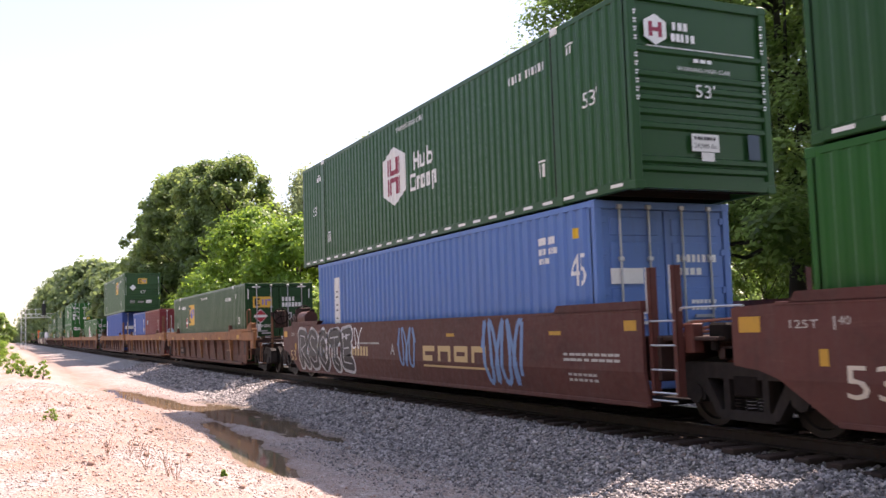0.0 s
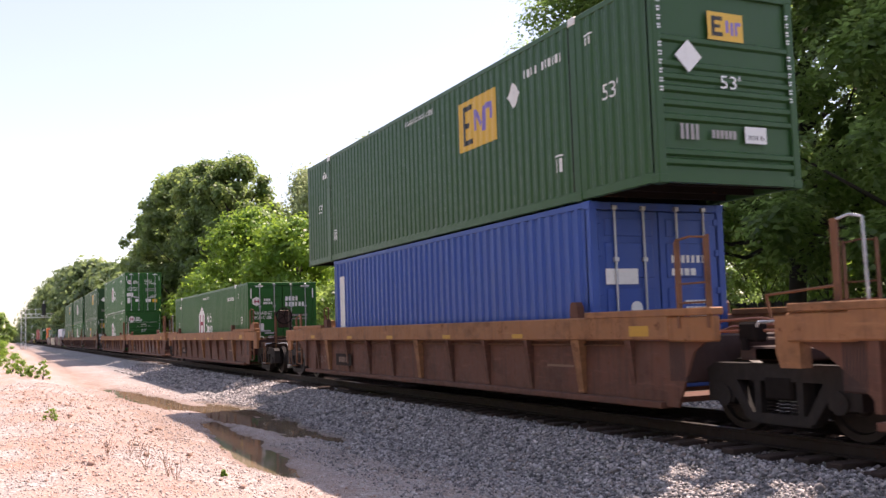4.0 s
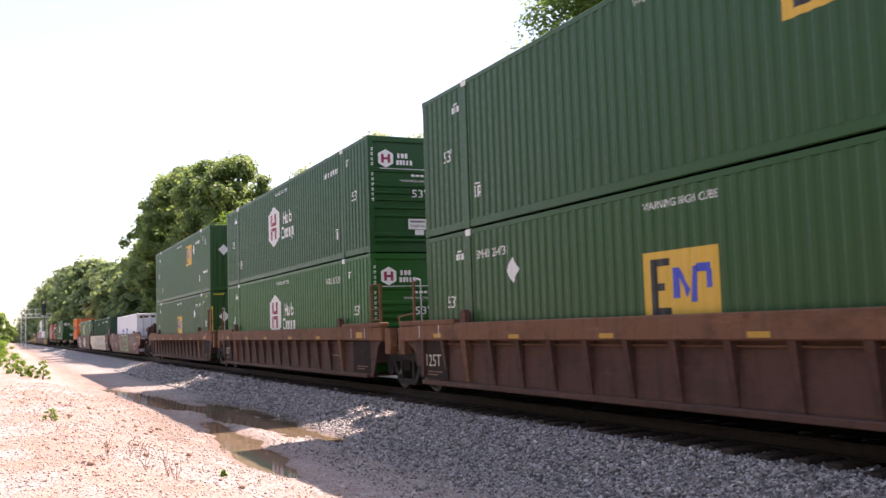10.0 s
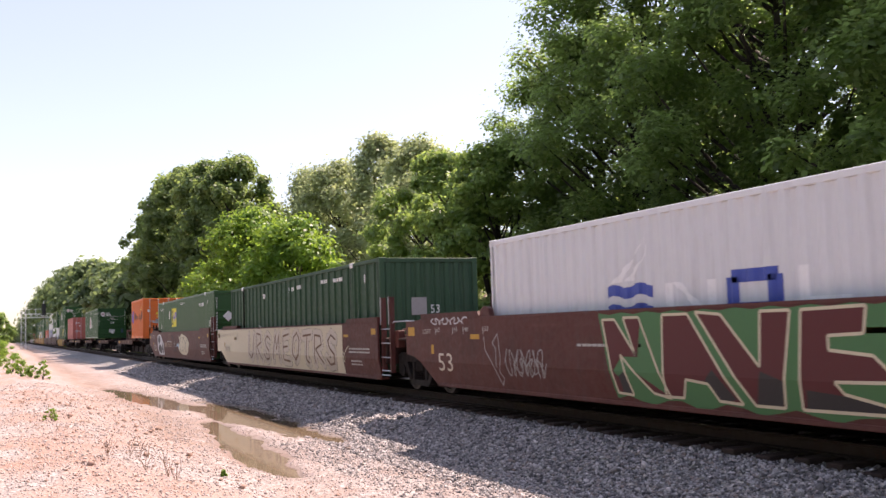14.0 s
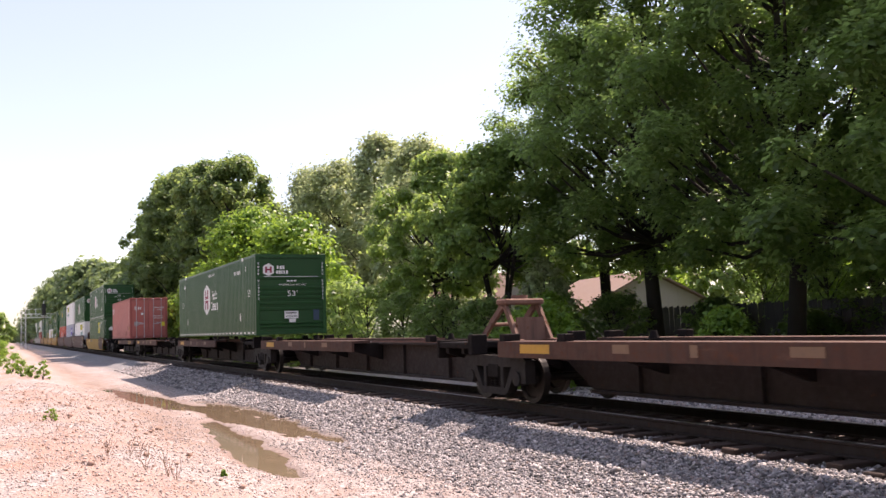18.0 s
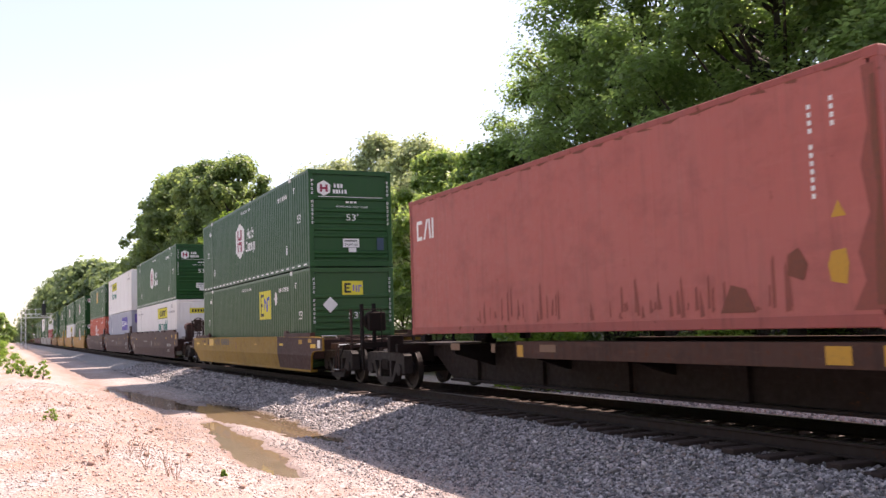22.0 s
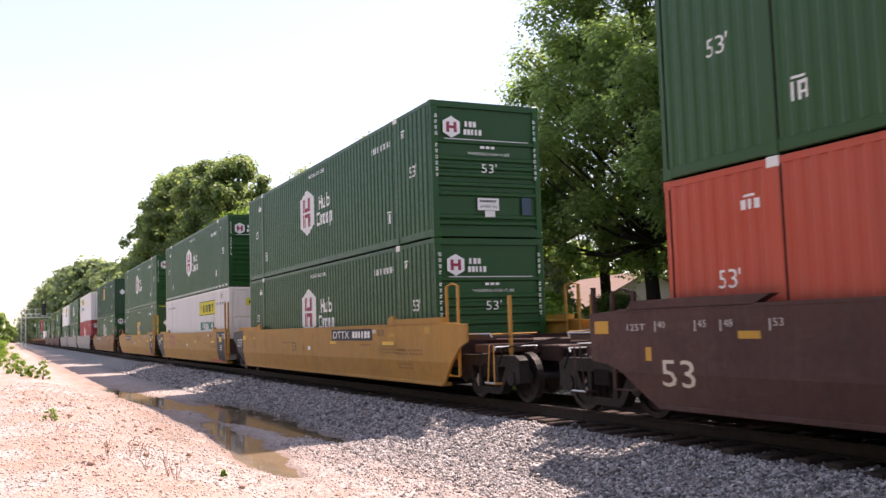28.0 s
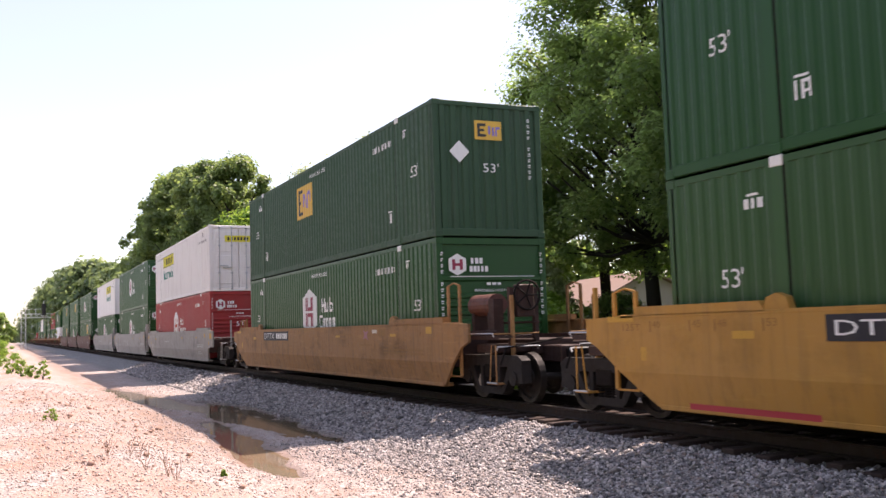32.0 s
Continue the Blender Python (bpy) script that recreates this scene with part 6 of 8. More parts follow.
def scatter(name, label, spans, seed, mat):
    """Loose stones strewn over the ground, as one sheet of stuff."""
    r = np.random.default_rng(seed)
    base_v = np.array([(1.0, 0, 0), (0, 1.0, 0), (-1.0, 0, 0), (0, -1.0, 0), (0, 0, 1.0), (0, 0, -1.0)])
    base_f = np.array([(0, 1, 4), (1, 2, 4), (2, 3, 4), (3, 0, 4), (1, 0, 5), (2, 1, 5), (3, 2, 5), (0, 3, 5)])
    kinds = []
    for k in range(10):
        v = (base_v * (1 + r.uniform(-0.25, 0.45, (6, 1))) + r.uniform(-0.35, 0.35, (6, 3))) * np.array([1.0, r.uniform(0.6, 0.95), r.uniform(0.5, 0.8)])
        kinds.append(v)
    kinds = np.array(kinds)
    vs, n_all = [], 0
    for x0, x1, y0, y1, per_m2, size in spans:
        n = int((x1 - x0) * (y1 - y0) * per_m2)
        x, y = r.uniform(x0, x1, n), r.uniform(y0, y1, n)
        z = np.array([land(a, b) for a, b in zip(x, y)])
        keep = z > -0.65
        x, y, z = x[keep], y[keep], z[keep]
        n = len(x)
        s = size * r.lognormal(0, 0.28, n)
        a = r.uniform(0, 2 * math.pi, n)
        v = kinds[r.integers(0, 10, n)] * s[:, None, None]
        ca, sa = np.cos(a)[:, None], np.sin(a)[:, None]
        tilt = r.uniform(-0.6, 0.6, n)[:, None]
        X, Y, Z = v[..., 0] * ca - v[..., 1] * sa, v[..., 0] * sa + v[..., 1] * ca, v[..., 2]
        Z2, X2 = Z + X * tilt, X - Z * tilt
        vs.append(np.stack([X2 + x[:, None], Y + y[:, None], Z2 + (z + s * r.uniform(-0.1, 0.55, n))[:, None]], -1).reshape(-1, 3))
        n_all += n
    v = np.concatenate(vs)
    f = (base_f[None] + 6 * np.arange(n_all)[:, None, None]).reshape(-1)
    me = bpy.data.meshes.new(name)
    me.vertices.add(len(v))
    me.vertices.foreach_set("co", v.ravel())
    me.loops.add(len(f))
    me.loops.foreach_set("vertex_index", f)
    me.polygons.add(len(f) // 3)
    me.polygons.foreach_set("loop_start", np.arange(0, len(f), 3))
    me.update(calc_edges=True)
    me.materials.append(mat)
    return solid(name, me, label, "gravel", kind="stuff")


M_STONE = stone_material()
M_CLOD = paint("dry_reddish_clods", (0.42, 0.27, 0.21), 0.95, 0.5, 0.0, (0.24, 0.13, 0.09), 0.0, 0.3)
scatter("clods", "reddish clods and pebbles strewn over the dirt", [(-12, -4.5, 0.2, 4.2, 26, 0.014), (-20, -12, 0.2, 4.0, 18, 0.019), (-34, -20, 0.0, 3.6, 8, 0.028), (-14, -4.5, 0.4, 3.4, 1.6, 0.032), (-30, -14, 0.2, 3.0, 0.9, 0.05)], 8, M_CLOD)
scatter("ballast", "grey crushed stone ballast beside the ties", [(-17, -4.5, 6.1, 7.9, 1150, 0.023), (-24, -4.5, 7.85, 8.5, 620, 0.022), (-40, -24, 7.85, 8.5, 260, 0.034), (-17, -6, 5.2, 6.1, 700, 0.021), (-17, -6, 4.3, 5.2, 220, 0.018), (-30, -17, 6.0, 8.2, 700, 0.027), (-30, -17, 5.2, 6.0, 260, 0.024), (-60, -30, 5.9, 8.2, 200, 0.040), (-26, -7, 10.6, 13.0, 130, 0.034), (-26, -7, 13.0, 16.0, 90, 0.036), (-55, -26, 10.6, 14.0, 60, 0.042)], 5, M_STONE)
# stones between the ties darkened as well, to deepen the train's shade
M_SHADED = paint("shade_darkened_stone", (0.15, 0.12, 0.10), 0.9, 0.3, 0.0, (0.05, 0.042, 0.036), vary=0.3)
scatter("bed_stone", "brown ballast between the ties, darkened for shade under the train", [(-30, -5, 8.4, 10.5, 420, 0.027)], 9, M_SHADED)
M_PEBBLE = paint("pale_pebbles", (0.47, 0.39, 0.36), 0.9, 0.1, 0.0, (0.3, 0.25, 0.22))
scatter("loose_gravel", "pale loose pebbles on the dirt", [(-15, -8.5, -1.0, 6.0, 200, 0.013), (-24, -15, -1.0, 6.0, 110, 0.016), (-40, -24, -1.0, 6.0, 25, 0.022)], 6, M_PEBBLE)

# ---- signal bridge over the line ----
# near-white: the glare that washes out the backlit lattice is in its colour
M_ALU = paint("glare_whitened_metal", (0.85, 0.86, 0.87), 0.5, 0.05, 0.0, (0.6, 0.6, 0.6), 0.0)
sig = thing("signal_bridge", "metal lattice signal cantilever over the track, whitened for glare", "signal", m=pose(-205, 0.5, 0.1))


def lattice(g, a, b, w, n):
    a, b = Vector(a), Vector(b)
    d = (b - a).normalized()
    u = d.cross(Vector((1, 0, 0))).normalized() if abs(d.x) < 0.9 else Vector((0, 1, 0))
    v = d.cross(u)
    cs = [u * sx * w / 2 + v * sy * w / 2 for sx, sy in ((-1, -1), (1, -1), (1, 1), (-1, 1))]
    for c in cs:
        g.cyl(a + c, b + c, 0.05, n=6)
    for k in range(n):
        p, q = a + (b - a) * k / n, a + (b - a) * (k + 1) / n
        for i in range(4):
            g.cyl(p + cs[i], q + cs[(i + 1) % 4], 0.028, n=5)


def sig_post(g):
    lattice(g, (0, 2.5, -0.6), (0, 2.5, 7.0), 0.9, 8)


def sig_beam(g):
    lattice(g, (0, 2.5, 6.0), (0, 10.0, 6.0), 0.75, 8)


part("post", shared(("post",), M_ALU, sig_post), sig)
part("beam", shared(("beam",), M_ALU, sig_beam), sig)
part("hand_rail", shared(("hand_rail",), M_ALU, lambda g: (g.tube([(0.5, 2.3, 7.3), (0.5, 10.0, 7.3)], 0.03), *[g.tube([(0.5, 2.3 + k * 1.2, 6.2), (0.5, 2.3 + k * 1.2, 7.3)], 0.03) for k in range(7)])), sig)
for yy, zz in ((6.2, 6.1), (9.0, 4.9)):
    def head(g):
        g.box(0.5, 0.55, yy - 0.38, yy + 0.38, zz, zz + 2.3, 0.02)
        for k in range(3):
            g.cyl((0.5, yy, zz + 0.5 + k * 0.66), (0.9, yy, zz + 0.5 + k * 0.66), 0.22, n=12)
    part("signal_head", shared(("signal_head", yy), M_BLACK, head), sig, "black three-lamp signal head")
    part("head_mast", shared(("head_mast", yy), M_ALU, lambda g: g.cyl((0.35, yy, 5.6), (0.35, yy, zz + 2.9), 0.07, n=8)), sig)

# ---- houses and fence behind the trees ----
M_SIDING = paint("pale_house_siding", (0.38, 0.33, 0.28), 0.8, 0.25)
M_SHINGLE = paint("brown_roof_shingle", (0.225, 0.148, 0.115), 0.9, 0.3)
M_FENCE = paint("grey_fence_wood", (0.095, 0.085, 0.085), 0.9, 0.4, 0.0, (0.05, 0.045, 0.04))


def house(label, x, y, w, d, wall_h, peak, turn, roof_mat=None, wall_mat=None):
    h = thing("house", label, "house", m=pose(x, y, 0.35, 0, 0, turn))
    rm, wm = roof_mat or M_SHINGLE, wall_mat or M_SIDING

    def walls(g):
        g.box(-w / 2, w / 2, -d / 2, d / 2, -0.6, wall_h)
    part("wall", shared(("wall", x), wm, walls), h)
    def gable(g):
        g.prism([(-d / 2, wall_h), (d / 2, wall_h), (0, peak - 0.08)], "x", w / 2 - 0.12, w / 2)
    part("gable", shared(("gable", x), wm, gable), h)
    part("gable", shared(("gable", x), wm, gable), h, "", pose(-w + 0.12, 0, 0))
    for s in (-1, 1):
        def slope(g):
            o = 0.5
            zb = wall_h - o * (peak - wall_h) / (d / 2)
            g.prism([(s * (d / 2 + o), zb), (0, peak), (0, peak + 0.12), (s * (d / 2 + o), zb + 0.12)], "x", -w / 2 - 0.5, w / 2 + 0.5)
        part("roof", shared(("roof_slope", x, s), rm, slope), h)
    part("window", shared(("window", x), M_BLACK, lambda g: g.box(w / 2 - 0.02, w / 2 + 0.05, -0.6, 0.6, 0.9, 2.0)), h)
    part("window", shared(("window", x, 1), M_BLACK, lambda g: g.box(-0.6, 0.6, -d / 2 - 0.05, -d / 2 + 0.02, 0.9, 2.0)), h)
    return h


house("low house with a brown shingle gable roof and pale siding", -60.1, 42.6, 13, 10, 2.0, 4.5, -12)
house("pale house with a low roof behind the bushes", -82.0, 43.0, 11, 9, 2.8, 6.0, 15)
fence = thing("fence", "tall grey wooden board fence", "fence")
fx = -38.0
fr = random.Random(4)
board = [shared(("board", k), M_FENCE, lambda g: g.prism([(-0.07, 0), (0.07, 0), (0.07, 1.80 + 0.03 * k), (0.04, 1.86 + 0.03 * k), (-0.04, 1.86 + 0.03 * k), (-0.07, 1.80 + 0.03 * k)], "y", -0.012, 0.012)) for k in range(3)]
fi = 0
while fx < 2:
    part("board", board[fi % 3], fence, "", pose(fx, 27.0 + 0.02 * math.sin(fx), 0.08, fr.uniform(-1, 1), fr.uniform(-0.8, 0.8), 0))
    fx += 0.152
    fi += 1
for z in (0.5, 1.5):
    part("fence_rail", shared(("fence_rail", z), M_FENCE, lambda g: g.box(-38, 2, 27.02, 27.07, z, z + 0.09)), fence)

# ---- trees and plants ----
def leaf_material(name, dark, light, trans, thin=0.42, knee=0.6, even=0.75):
    m, nt, bs, link = nodes_of(name)
    geo = nt.nodes.new("ShaderNodeNewGeometry")
    c = ramp(nt, geo.outputs["Random Per Island"], [(0.0, dark), (knee, tuple(a * 0.6 + b * 0.4 for a, b in zip(dark, light))), (1.0, light)])
    link(c, bs.inputs["Base Color"])
    bs.inputs["Roughness"].default_value = 0.42
    bs.inputs["Specular IOR Level"].default_value = 0.32
    tr = nt.nodes.new("ShaderNodeBsdfTranslucent")
    link(mix(nt, even, c, trans), tr.inputs["Color"])
    ms = nt.nodes.new("ShaderNodeMixShader")
    ms.inputs[0].default_value = thin
    link(bs.outputs[0], ms.inputs[1])
    link(tr.outputs[0], ms.inputs[2])
    link(ms.outputs[0], nt.nodes["Material Output"].inputs[0])
    return m


LEAF = {
    # oak: mostly dark, with sunlit specks put into the palest leaves' colour
    "oak": leaf_material("sun_flecked_oak_leaves", (0.018, 0.036, 0.016), (0.150, 0.215, 0.080), (0.70, 1.0, 0.27), 0.43, 0.74, 0.64),
    "bright": leaf_material("bright_leaves", (0.065, 0.135, 0.022), (0.15, 0.27, 0.045), (0.48, 0.70, 0.09)),
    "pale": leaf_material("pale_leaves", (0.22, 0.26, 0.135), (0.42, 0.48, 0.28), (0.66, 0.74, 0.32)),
    # hazy and far: the haze of distance is put into these leaf colours
    "hazy": leaf_material("haze_paled_leaves", (0.075, 0.118, 0.050), (0.165, 0.235, 0.090), (0.46, 0.60, 0.16)),
    "far": leaf_material("haze_greyed_leaves", (0.075, 0.115, 0.060), (0.150, 0.205, 0.100), (0.40, 0.52, 0.18)),
    "mid": leaf_material("mid_green_leaves", (0.075, 0.135, 0.045), (0.21, 0.32, 0.090), (0.58, 0.76, 0.18)),
}
M_BARK = paint("grey_brown_bark", (0.045, 0.036, 0.029), 0.95, 0.5, 0.0, (0.02, 0.017, 0.014), 0.0, 0.35)


def crown_mesh(name, blobs, count, size, mat, seed, tight=0.34, level=0.6):
    """Leaves on the outer shells of many overlapping clumps."""
    r = np.random.default_rng(seed)
    blobs = np.array(blobs, float)
    vol = blobs[:, 3] ** 2
    pick = r.choice(len(blobs), count, p=vol / vol.sum())
    d = r.normal(size=(count, 3))
    d /= np.linalg.norm(d, axis=1)[:, None]
    rad = blobs[pick, 3] * np.abs(r.normal(0.70, tight, count)) * (1 + 0.35 * np.sin(d[:, 0] * 5 + pick) * np.cos(d[:, 2] * 4 + 2 * pick))
    c = blobs[pick, :3] + d * rad[:, None] * np.array([1, 1, 0.8])
    up = d + np.array([0, 0, level]) + r.normal(scale=0.5, size=(count, 3))
    up /= np.linalg.norm(up, axis=1)[:, None]
    a = np.cross(up, r.normal(size=(count, 3)))
    a /= np.linalg.norm(a, axis=1)[:, None]
    b = np.cross(up, a)
    s = size * r.uniform(0.6, 1.35, count)[:, None]
    droop = up * s * -0.22
    v = np.stack([c - a * s, c - b * s * 0.60 + up * s * 0.1, c + a * s + droop, c + b * s * 0.60 + up * s * 0.1], 1).reshape(-1, 3)
    f = np.arange(count * 4).reshape(-1, 4)
    me = bpy.data.meshes.new(name)
    me.vertices.add(len(v))
    me.vertices.foreach_set("co", v.ravel())
    me.loops.add(count * 4)
    me.loops.foreach_set("vertex_index", f.ravel())
    me.polygons.add(count)
    me.polygons.foreach_set("loop_start", np.arange(0, count * 4, 4))
    me.update(calc_edges=True)
    me.materials.append(mat)
    return me


TREES = {}


def tree_meshes(kind, seed, h, w, leaves, size, trunk_h, clumps, leaf, stems=1):
    r = random.Random(seed)
    g = Geo()
    tr = 0.013 * h + min(0.04, 0.02 * h)
    if stems == 1:
        lean = 0.03 * h * r.uniform(-1, 1)
        flare = min(0.5, trunk_h * 0.4)
        g.cyl((0, 0, flare), (lean, 0, trunk_h), tr * 1.1, tr * 0.8, 10)
        g.cyl((0, 0, -flare), (0, 0, flare), tr * 1.5, tr * 1.1, 10)
    for k in range(stems if stems > 1 else 0):
        a = 6.28 * k / stems + r.uniform(-0.4, 0.4)
        p, bend = Vector((0.12 * math.cos(a), 0.12 * math.sin(a), -0.4)), r.uniform(0.12, 0.22) * w
        q = Vector((bend * 0.4 * math.cos(a), bend * 0.4 * math.sin(a), trunk_h * 0.5))
        e = Vector((bend * math.cos(a), bend * math.sin(a), trunk_h * 1.15))
        g.cyl(p, q, tr * 0.62, tr * 0.5, 8)
        g.cyl(q, e, tr * 0.5, tr * 0.3, 8)
    top = Vector((0, 0, trunk_h))
    limbs = Geo()
    blobs = []
    for k in range(clumps):
        lo = trunk_h * 0.62
        z = lo + (h - lo) * ((k + 0.5) / clumps) ** 0.9 + r.uniform(-0.06, 0.02) * h * (k > 4)
        f = max(0.0, (z - lo) / (h - lo))
        prof = math.sin(math.pi * min(1.0, 0.18 + 0.82 * f) ** 0.85) ** 0.7 if f < 0.97 else 0.15
        ang = k * 2.4 + r.uniform(-0.5, 0.5)
        rr = w / 2 * prof * r.uniform(0.35, 1.0)
        p = Vector((rr * math.cos(ang), rr * math.sin(ang), z))
        br = w * (r.uniform(0.05, 0.105) if leaf in ("oak", "mid", "hazy") and h > 8 else r.uniform(0.07, 0.15))
        blobs.append((p.x, p.y, min(p.z, h - br * 0.7), br))
        if k % 2 == 0:
            base = Vector((0, 0, max(trunk_h * 0.75, z - rr * 0.9 - 0.5)))
            mid = base.lerp(p, 0.5) + Vector((0, 0, -0.04 * h * r.random()))
            limbs.cyl(base, mid, tr * 0.42, tr * 0.25, 6)
            limbs.cyl(mid, p, tr * 0.25, tr * 0.07, 6)
    limbs.cyl(top - Vector((0, 0, 0.3)), (0, 0, h * 0.8), tr * 0.8, tr * 0.15, 8)
    return g.mesh("trunk", M_BARK, True), limbs.mesh("branchwork", M_BARK, True), crown_mesh("crown", blobs, leaves, size, LEAF[leaf], seed, 0.19 if leaf == "oak" else 0.22 if leaf in ("mid", "hazy") else 0.32, 1.5 if leaf == "oak" else 0.6)


def tree(label, x, y, h, w, kind, leaves=9000, size=0.30, trunk_h=None, clumps=40, seed=None, turn=0.0, z=None, stems=1):
    key = (kind, round(h, 1), round(w, 1), leaves, seed)
    if key not in TREES:
        TREES[key] = tree_meshes(kind, len(TREES) + 11 if seed is None else seed, h, w, leaves, size, h * 0.25 if trunk_h is None else trunk_h, clumps, kind, stems)
    t = thing("tree", label, "tree", "trees along the line", m=pose(x, y, land(x, y) if z is None else z, 0, 0, turn))
    for n, me in zip(("trunk", "branchwork", "crown"), TREES[key]):
        part(n, me, t)
    return t


OAK = "tall leafy oak tree, dark green against the sun"
tree(OAK, -30.9, 24.0, 19.5, 12.6, "oak", 98000, 0.095, 6.0, 170, 1)
tree(OAK, -35.4, 24.8, 15.2, 11.4, "oak", 62000, 0.088, 8.0, 130, 4, turn=40)
tree(OAK, -23.5, 24.0, 19.0, 13.5, "oak", 104000, 0.100, 5.4, 170, 2)
tree(OAK, -16.5, 23.5, 17.0, 12.0, "oak", 52000, 0.125, 4.6, 130, 3)
tree(OAK, -27.0, 32.0, 19.0, 13, "oak", 16000, 0.25, 8.0, 90, 5)
# this one is out of view on the right, kept for its shadow
tree(OAK, -9.0, 23.0, 15.5, 10, "oak", 6000, 0.26, 4.0, 80, 6)
MIDT = "umbrella-shaped feathery tree on several slender stems"
tree(MIDT, -36.8, 20.0, 9.6, 7.5, "mid", 26000, 0.115, 5.6, 90, 6, stems=5)
tree(MIDT, -42.5, 20.2, 10.3, 8.0, "mid", 28000, 0.115, 5.0, 90, 7, stems=4)
PALET = "tall pale green tree with airy leaves"
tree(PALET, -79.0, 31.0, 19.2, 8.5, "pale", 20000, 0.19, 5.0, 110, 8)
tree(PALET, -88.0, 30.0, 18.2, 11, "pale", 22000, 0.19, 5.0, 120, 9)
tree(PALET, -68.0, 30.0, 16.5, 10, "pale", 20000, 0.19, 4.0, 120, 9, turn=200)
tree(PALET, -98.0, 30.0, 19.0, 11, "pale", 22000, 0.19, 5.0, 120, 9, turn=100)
BRIGHTT = "bright green leafy tree beside the track"
tree(BRIGHTT, -66.0, 16.0, 10.8, 9.5, "bright", 34000, 0.14, 1.2, 130, 10)
tree(BRIGHTT, -57.0, 16.5, 9.0, 8, "bright", 28000, 0.135, 1.0, 110, 11)
tree(BRIGHTT, -72.0, 14.5, 7.5, 7, "bright", 20000, 0.14, 0.8, 90, 14)
FARL = "large dark green tree beside the track, leaves paled for haze"
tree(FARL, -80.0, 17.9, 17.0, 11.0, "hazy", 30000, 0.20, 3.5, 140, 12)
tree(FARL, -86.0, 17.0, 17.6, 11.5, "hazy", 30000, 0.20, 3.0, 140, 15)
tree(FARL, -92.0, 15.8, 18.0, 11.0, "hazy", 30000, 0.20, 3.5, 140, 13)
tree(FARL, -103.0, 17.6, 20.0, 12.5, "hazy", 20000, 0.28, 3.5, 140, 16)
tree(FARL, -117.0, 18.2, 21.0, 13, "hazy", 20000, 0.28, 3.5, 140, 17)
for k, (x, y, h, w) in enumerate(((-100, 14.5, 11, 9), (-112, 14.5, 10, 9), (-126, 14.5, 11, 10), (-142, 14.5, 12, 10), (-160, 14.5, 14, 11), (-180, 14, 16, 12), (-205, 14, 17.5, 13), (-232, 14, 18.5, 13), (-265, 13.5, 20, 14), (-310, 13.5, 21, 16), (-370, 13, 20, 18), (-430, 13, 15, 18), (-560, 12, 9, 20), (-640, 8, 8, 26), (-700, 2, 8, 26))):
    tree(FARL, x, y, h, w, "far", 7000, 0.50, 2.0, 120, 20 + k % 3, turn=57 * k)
BACKT = "sunlit tree in the yards behind the fence"
for k, (x, y, h, w) in enumerate(((-76, 50, 9, 9), (-69, 54, 10, 9), (-60, 56, 11, 10), (-50, 52, 9, 9), (-44, 48, 9, 9), (-36, 50, 10, 9), (-29, 46, 9, 9), (-22, 44, 9, 9), (-15, 42, 9, 9), (-52, 68, 13, 12), (-36, 64, 13, 12), (-72, 68, 13, 12), (-92, 56, 12, 11), (-108, 52, 12, 11), (-20, 62, 13, 12))):
    tree(BACKT, x, y, h, w, "bright" if k % 3 == 1 else "mid", 6000, 0.30, 0.6, 90, 30 + k % 3, turn=71 * k)
# added out of view behind the camera, to cut sky light on the train
SKY_SCREEN = "unseen tree added behind the camera to block sky light"
for k in range(9):
    tree(SKY_SCREEN, -46 + 11.5 * k, -21 - 2 * (k % 2), 13 + k % 3, 12.5, "oak", 5000, 0.60, 1.0, 90, 90 + k % 2, turn=77 * k)
SHRUB = "leafy green shrub in the trackside undergrowth"
for k, (x, y, h, w, kind) in enumerate(((-24.4, 14.6, 2.7, 3.2, "bright"), (-26.2, 15.2, 2.5, 2.6, "bright"), (-19.8, 17.6, 2.0, 1.7, "bright"), (-33.0, 20.0, 4.0, 2.8, "pale"), (-31.4, 19.2, 2.6, 2.2, "bright"), (-31.6, 18.5, 2.4, 3.2, "oak"), (-33.8, 17.6, 2.9, 3.6, "oak"), (-37.0, 17.2, 3.2, 4.2, "oak"), (-40.5, 16.8, 3.6, 4.4, "oak"), (-44.2, 16.4, 4.2, 4.6, "oak"), (-47.6, 16.2, 4.6, 4.6, "mid"), (-51.0, 15.4, 4.6, 4.0, "mid"), (-54.5, 14.8, 3.6, 3.8, "mid"),
                                    (-60.0, 14.4, 3.8, 3.8, "mid"), (-78.0, 14.0, 4.0, 4.2, "bright"), (-86.0, 14.0, 4.5, 4.4, "mid"), (-28.5, 25.0, 2.2, 3.0, "oak"), (-24.5, 25.5, 1.6, 2.6, "oak"), (-31.5, 22.5, 2.6, 3.4, "oak"), (-16.0, 25.0, 1.8, 2.6, "mid"), (-12.0, 24.5, 2.0, 3.0, "oak"), (-95.0, 13.6, 5.0, 5.0, "mid"), (-34.5, 21.5, 2.8, 3.4, "mid"),
                                    (-29.5, 28.6, 4.0, 4.2, "oak"), (-26.3, 28.6, 4.4, 4.4, "oak"), (-23.3, 28.2, 3.6, 4.0, "oak"), (-20.2, 28.0, 4.2, 4.4, "oak"))):
    t = tree(SHRUB, x, y, h, w, kind, 4500, 0.085 if x > -45 else 0.12, 0.25, 60, 50 + k % 4, turn=83 * k)
    tagged(t, "", "shrub", "shrubs along the line")
    t.name = "shrub"
tree("low leafy tree beyond the bank", -200.0, -1.6, 7.2, 6.5, "mid", 9000, 0.22, 1.5, 40, 60)
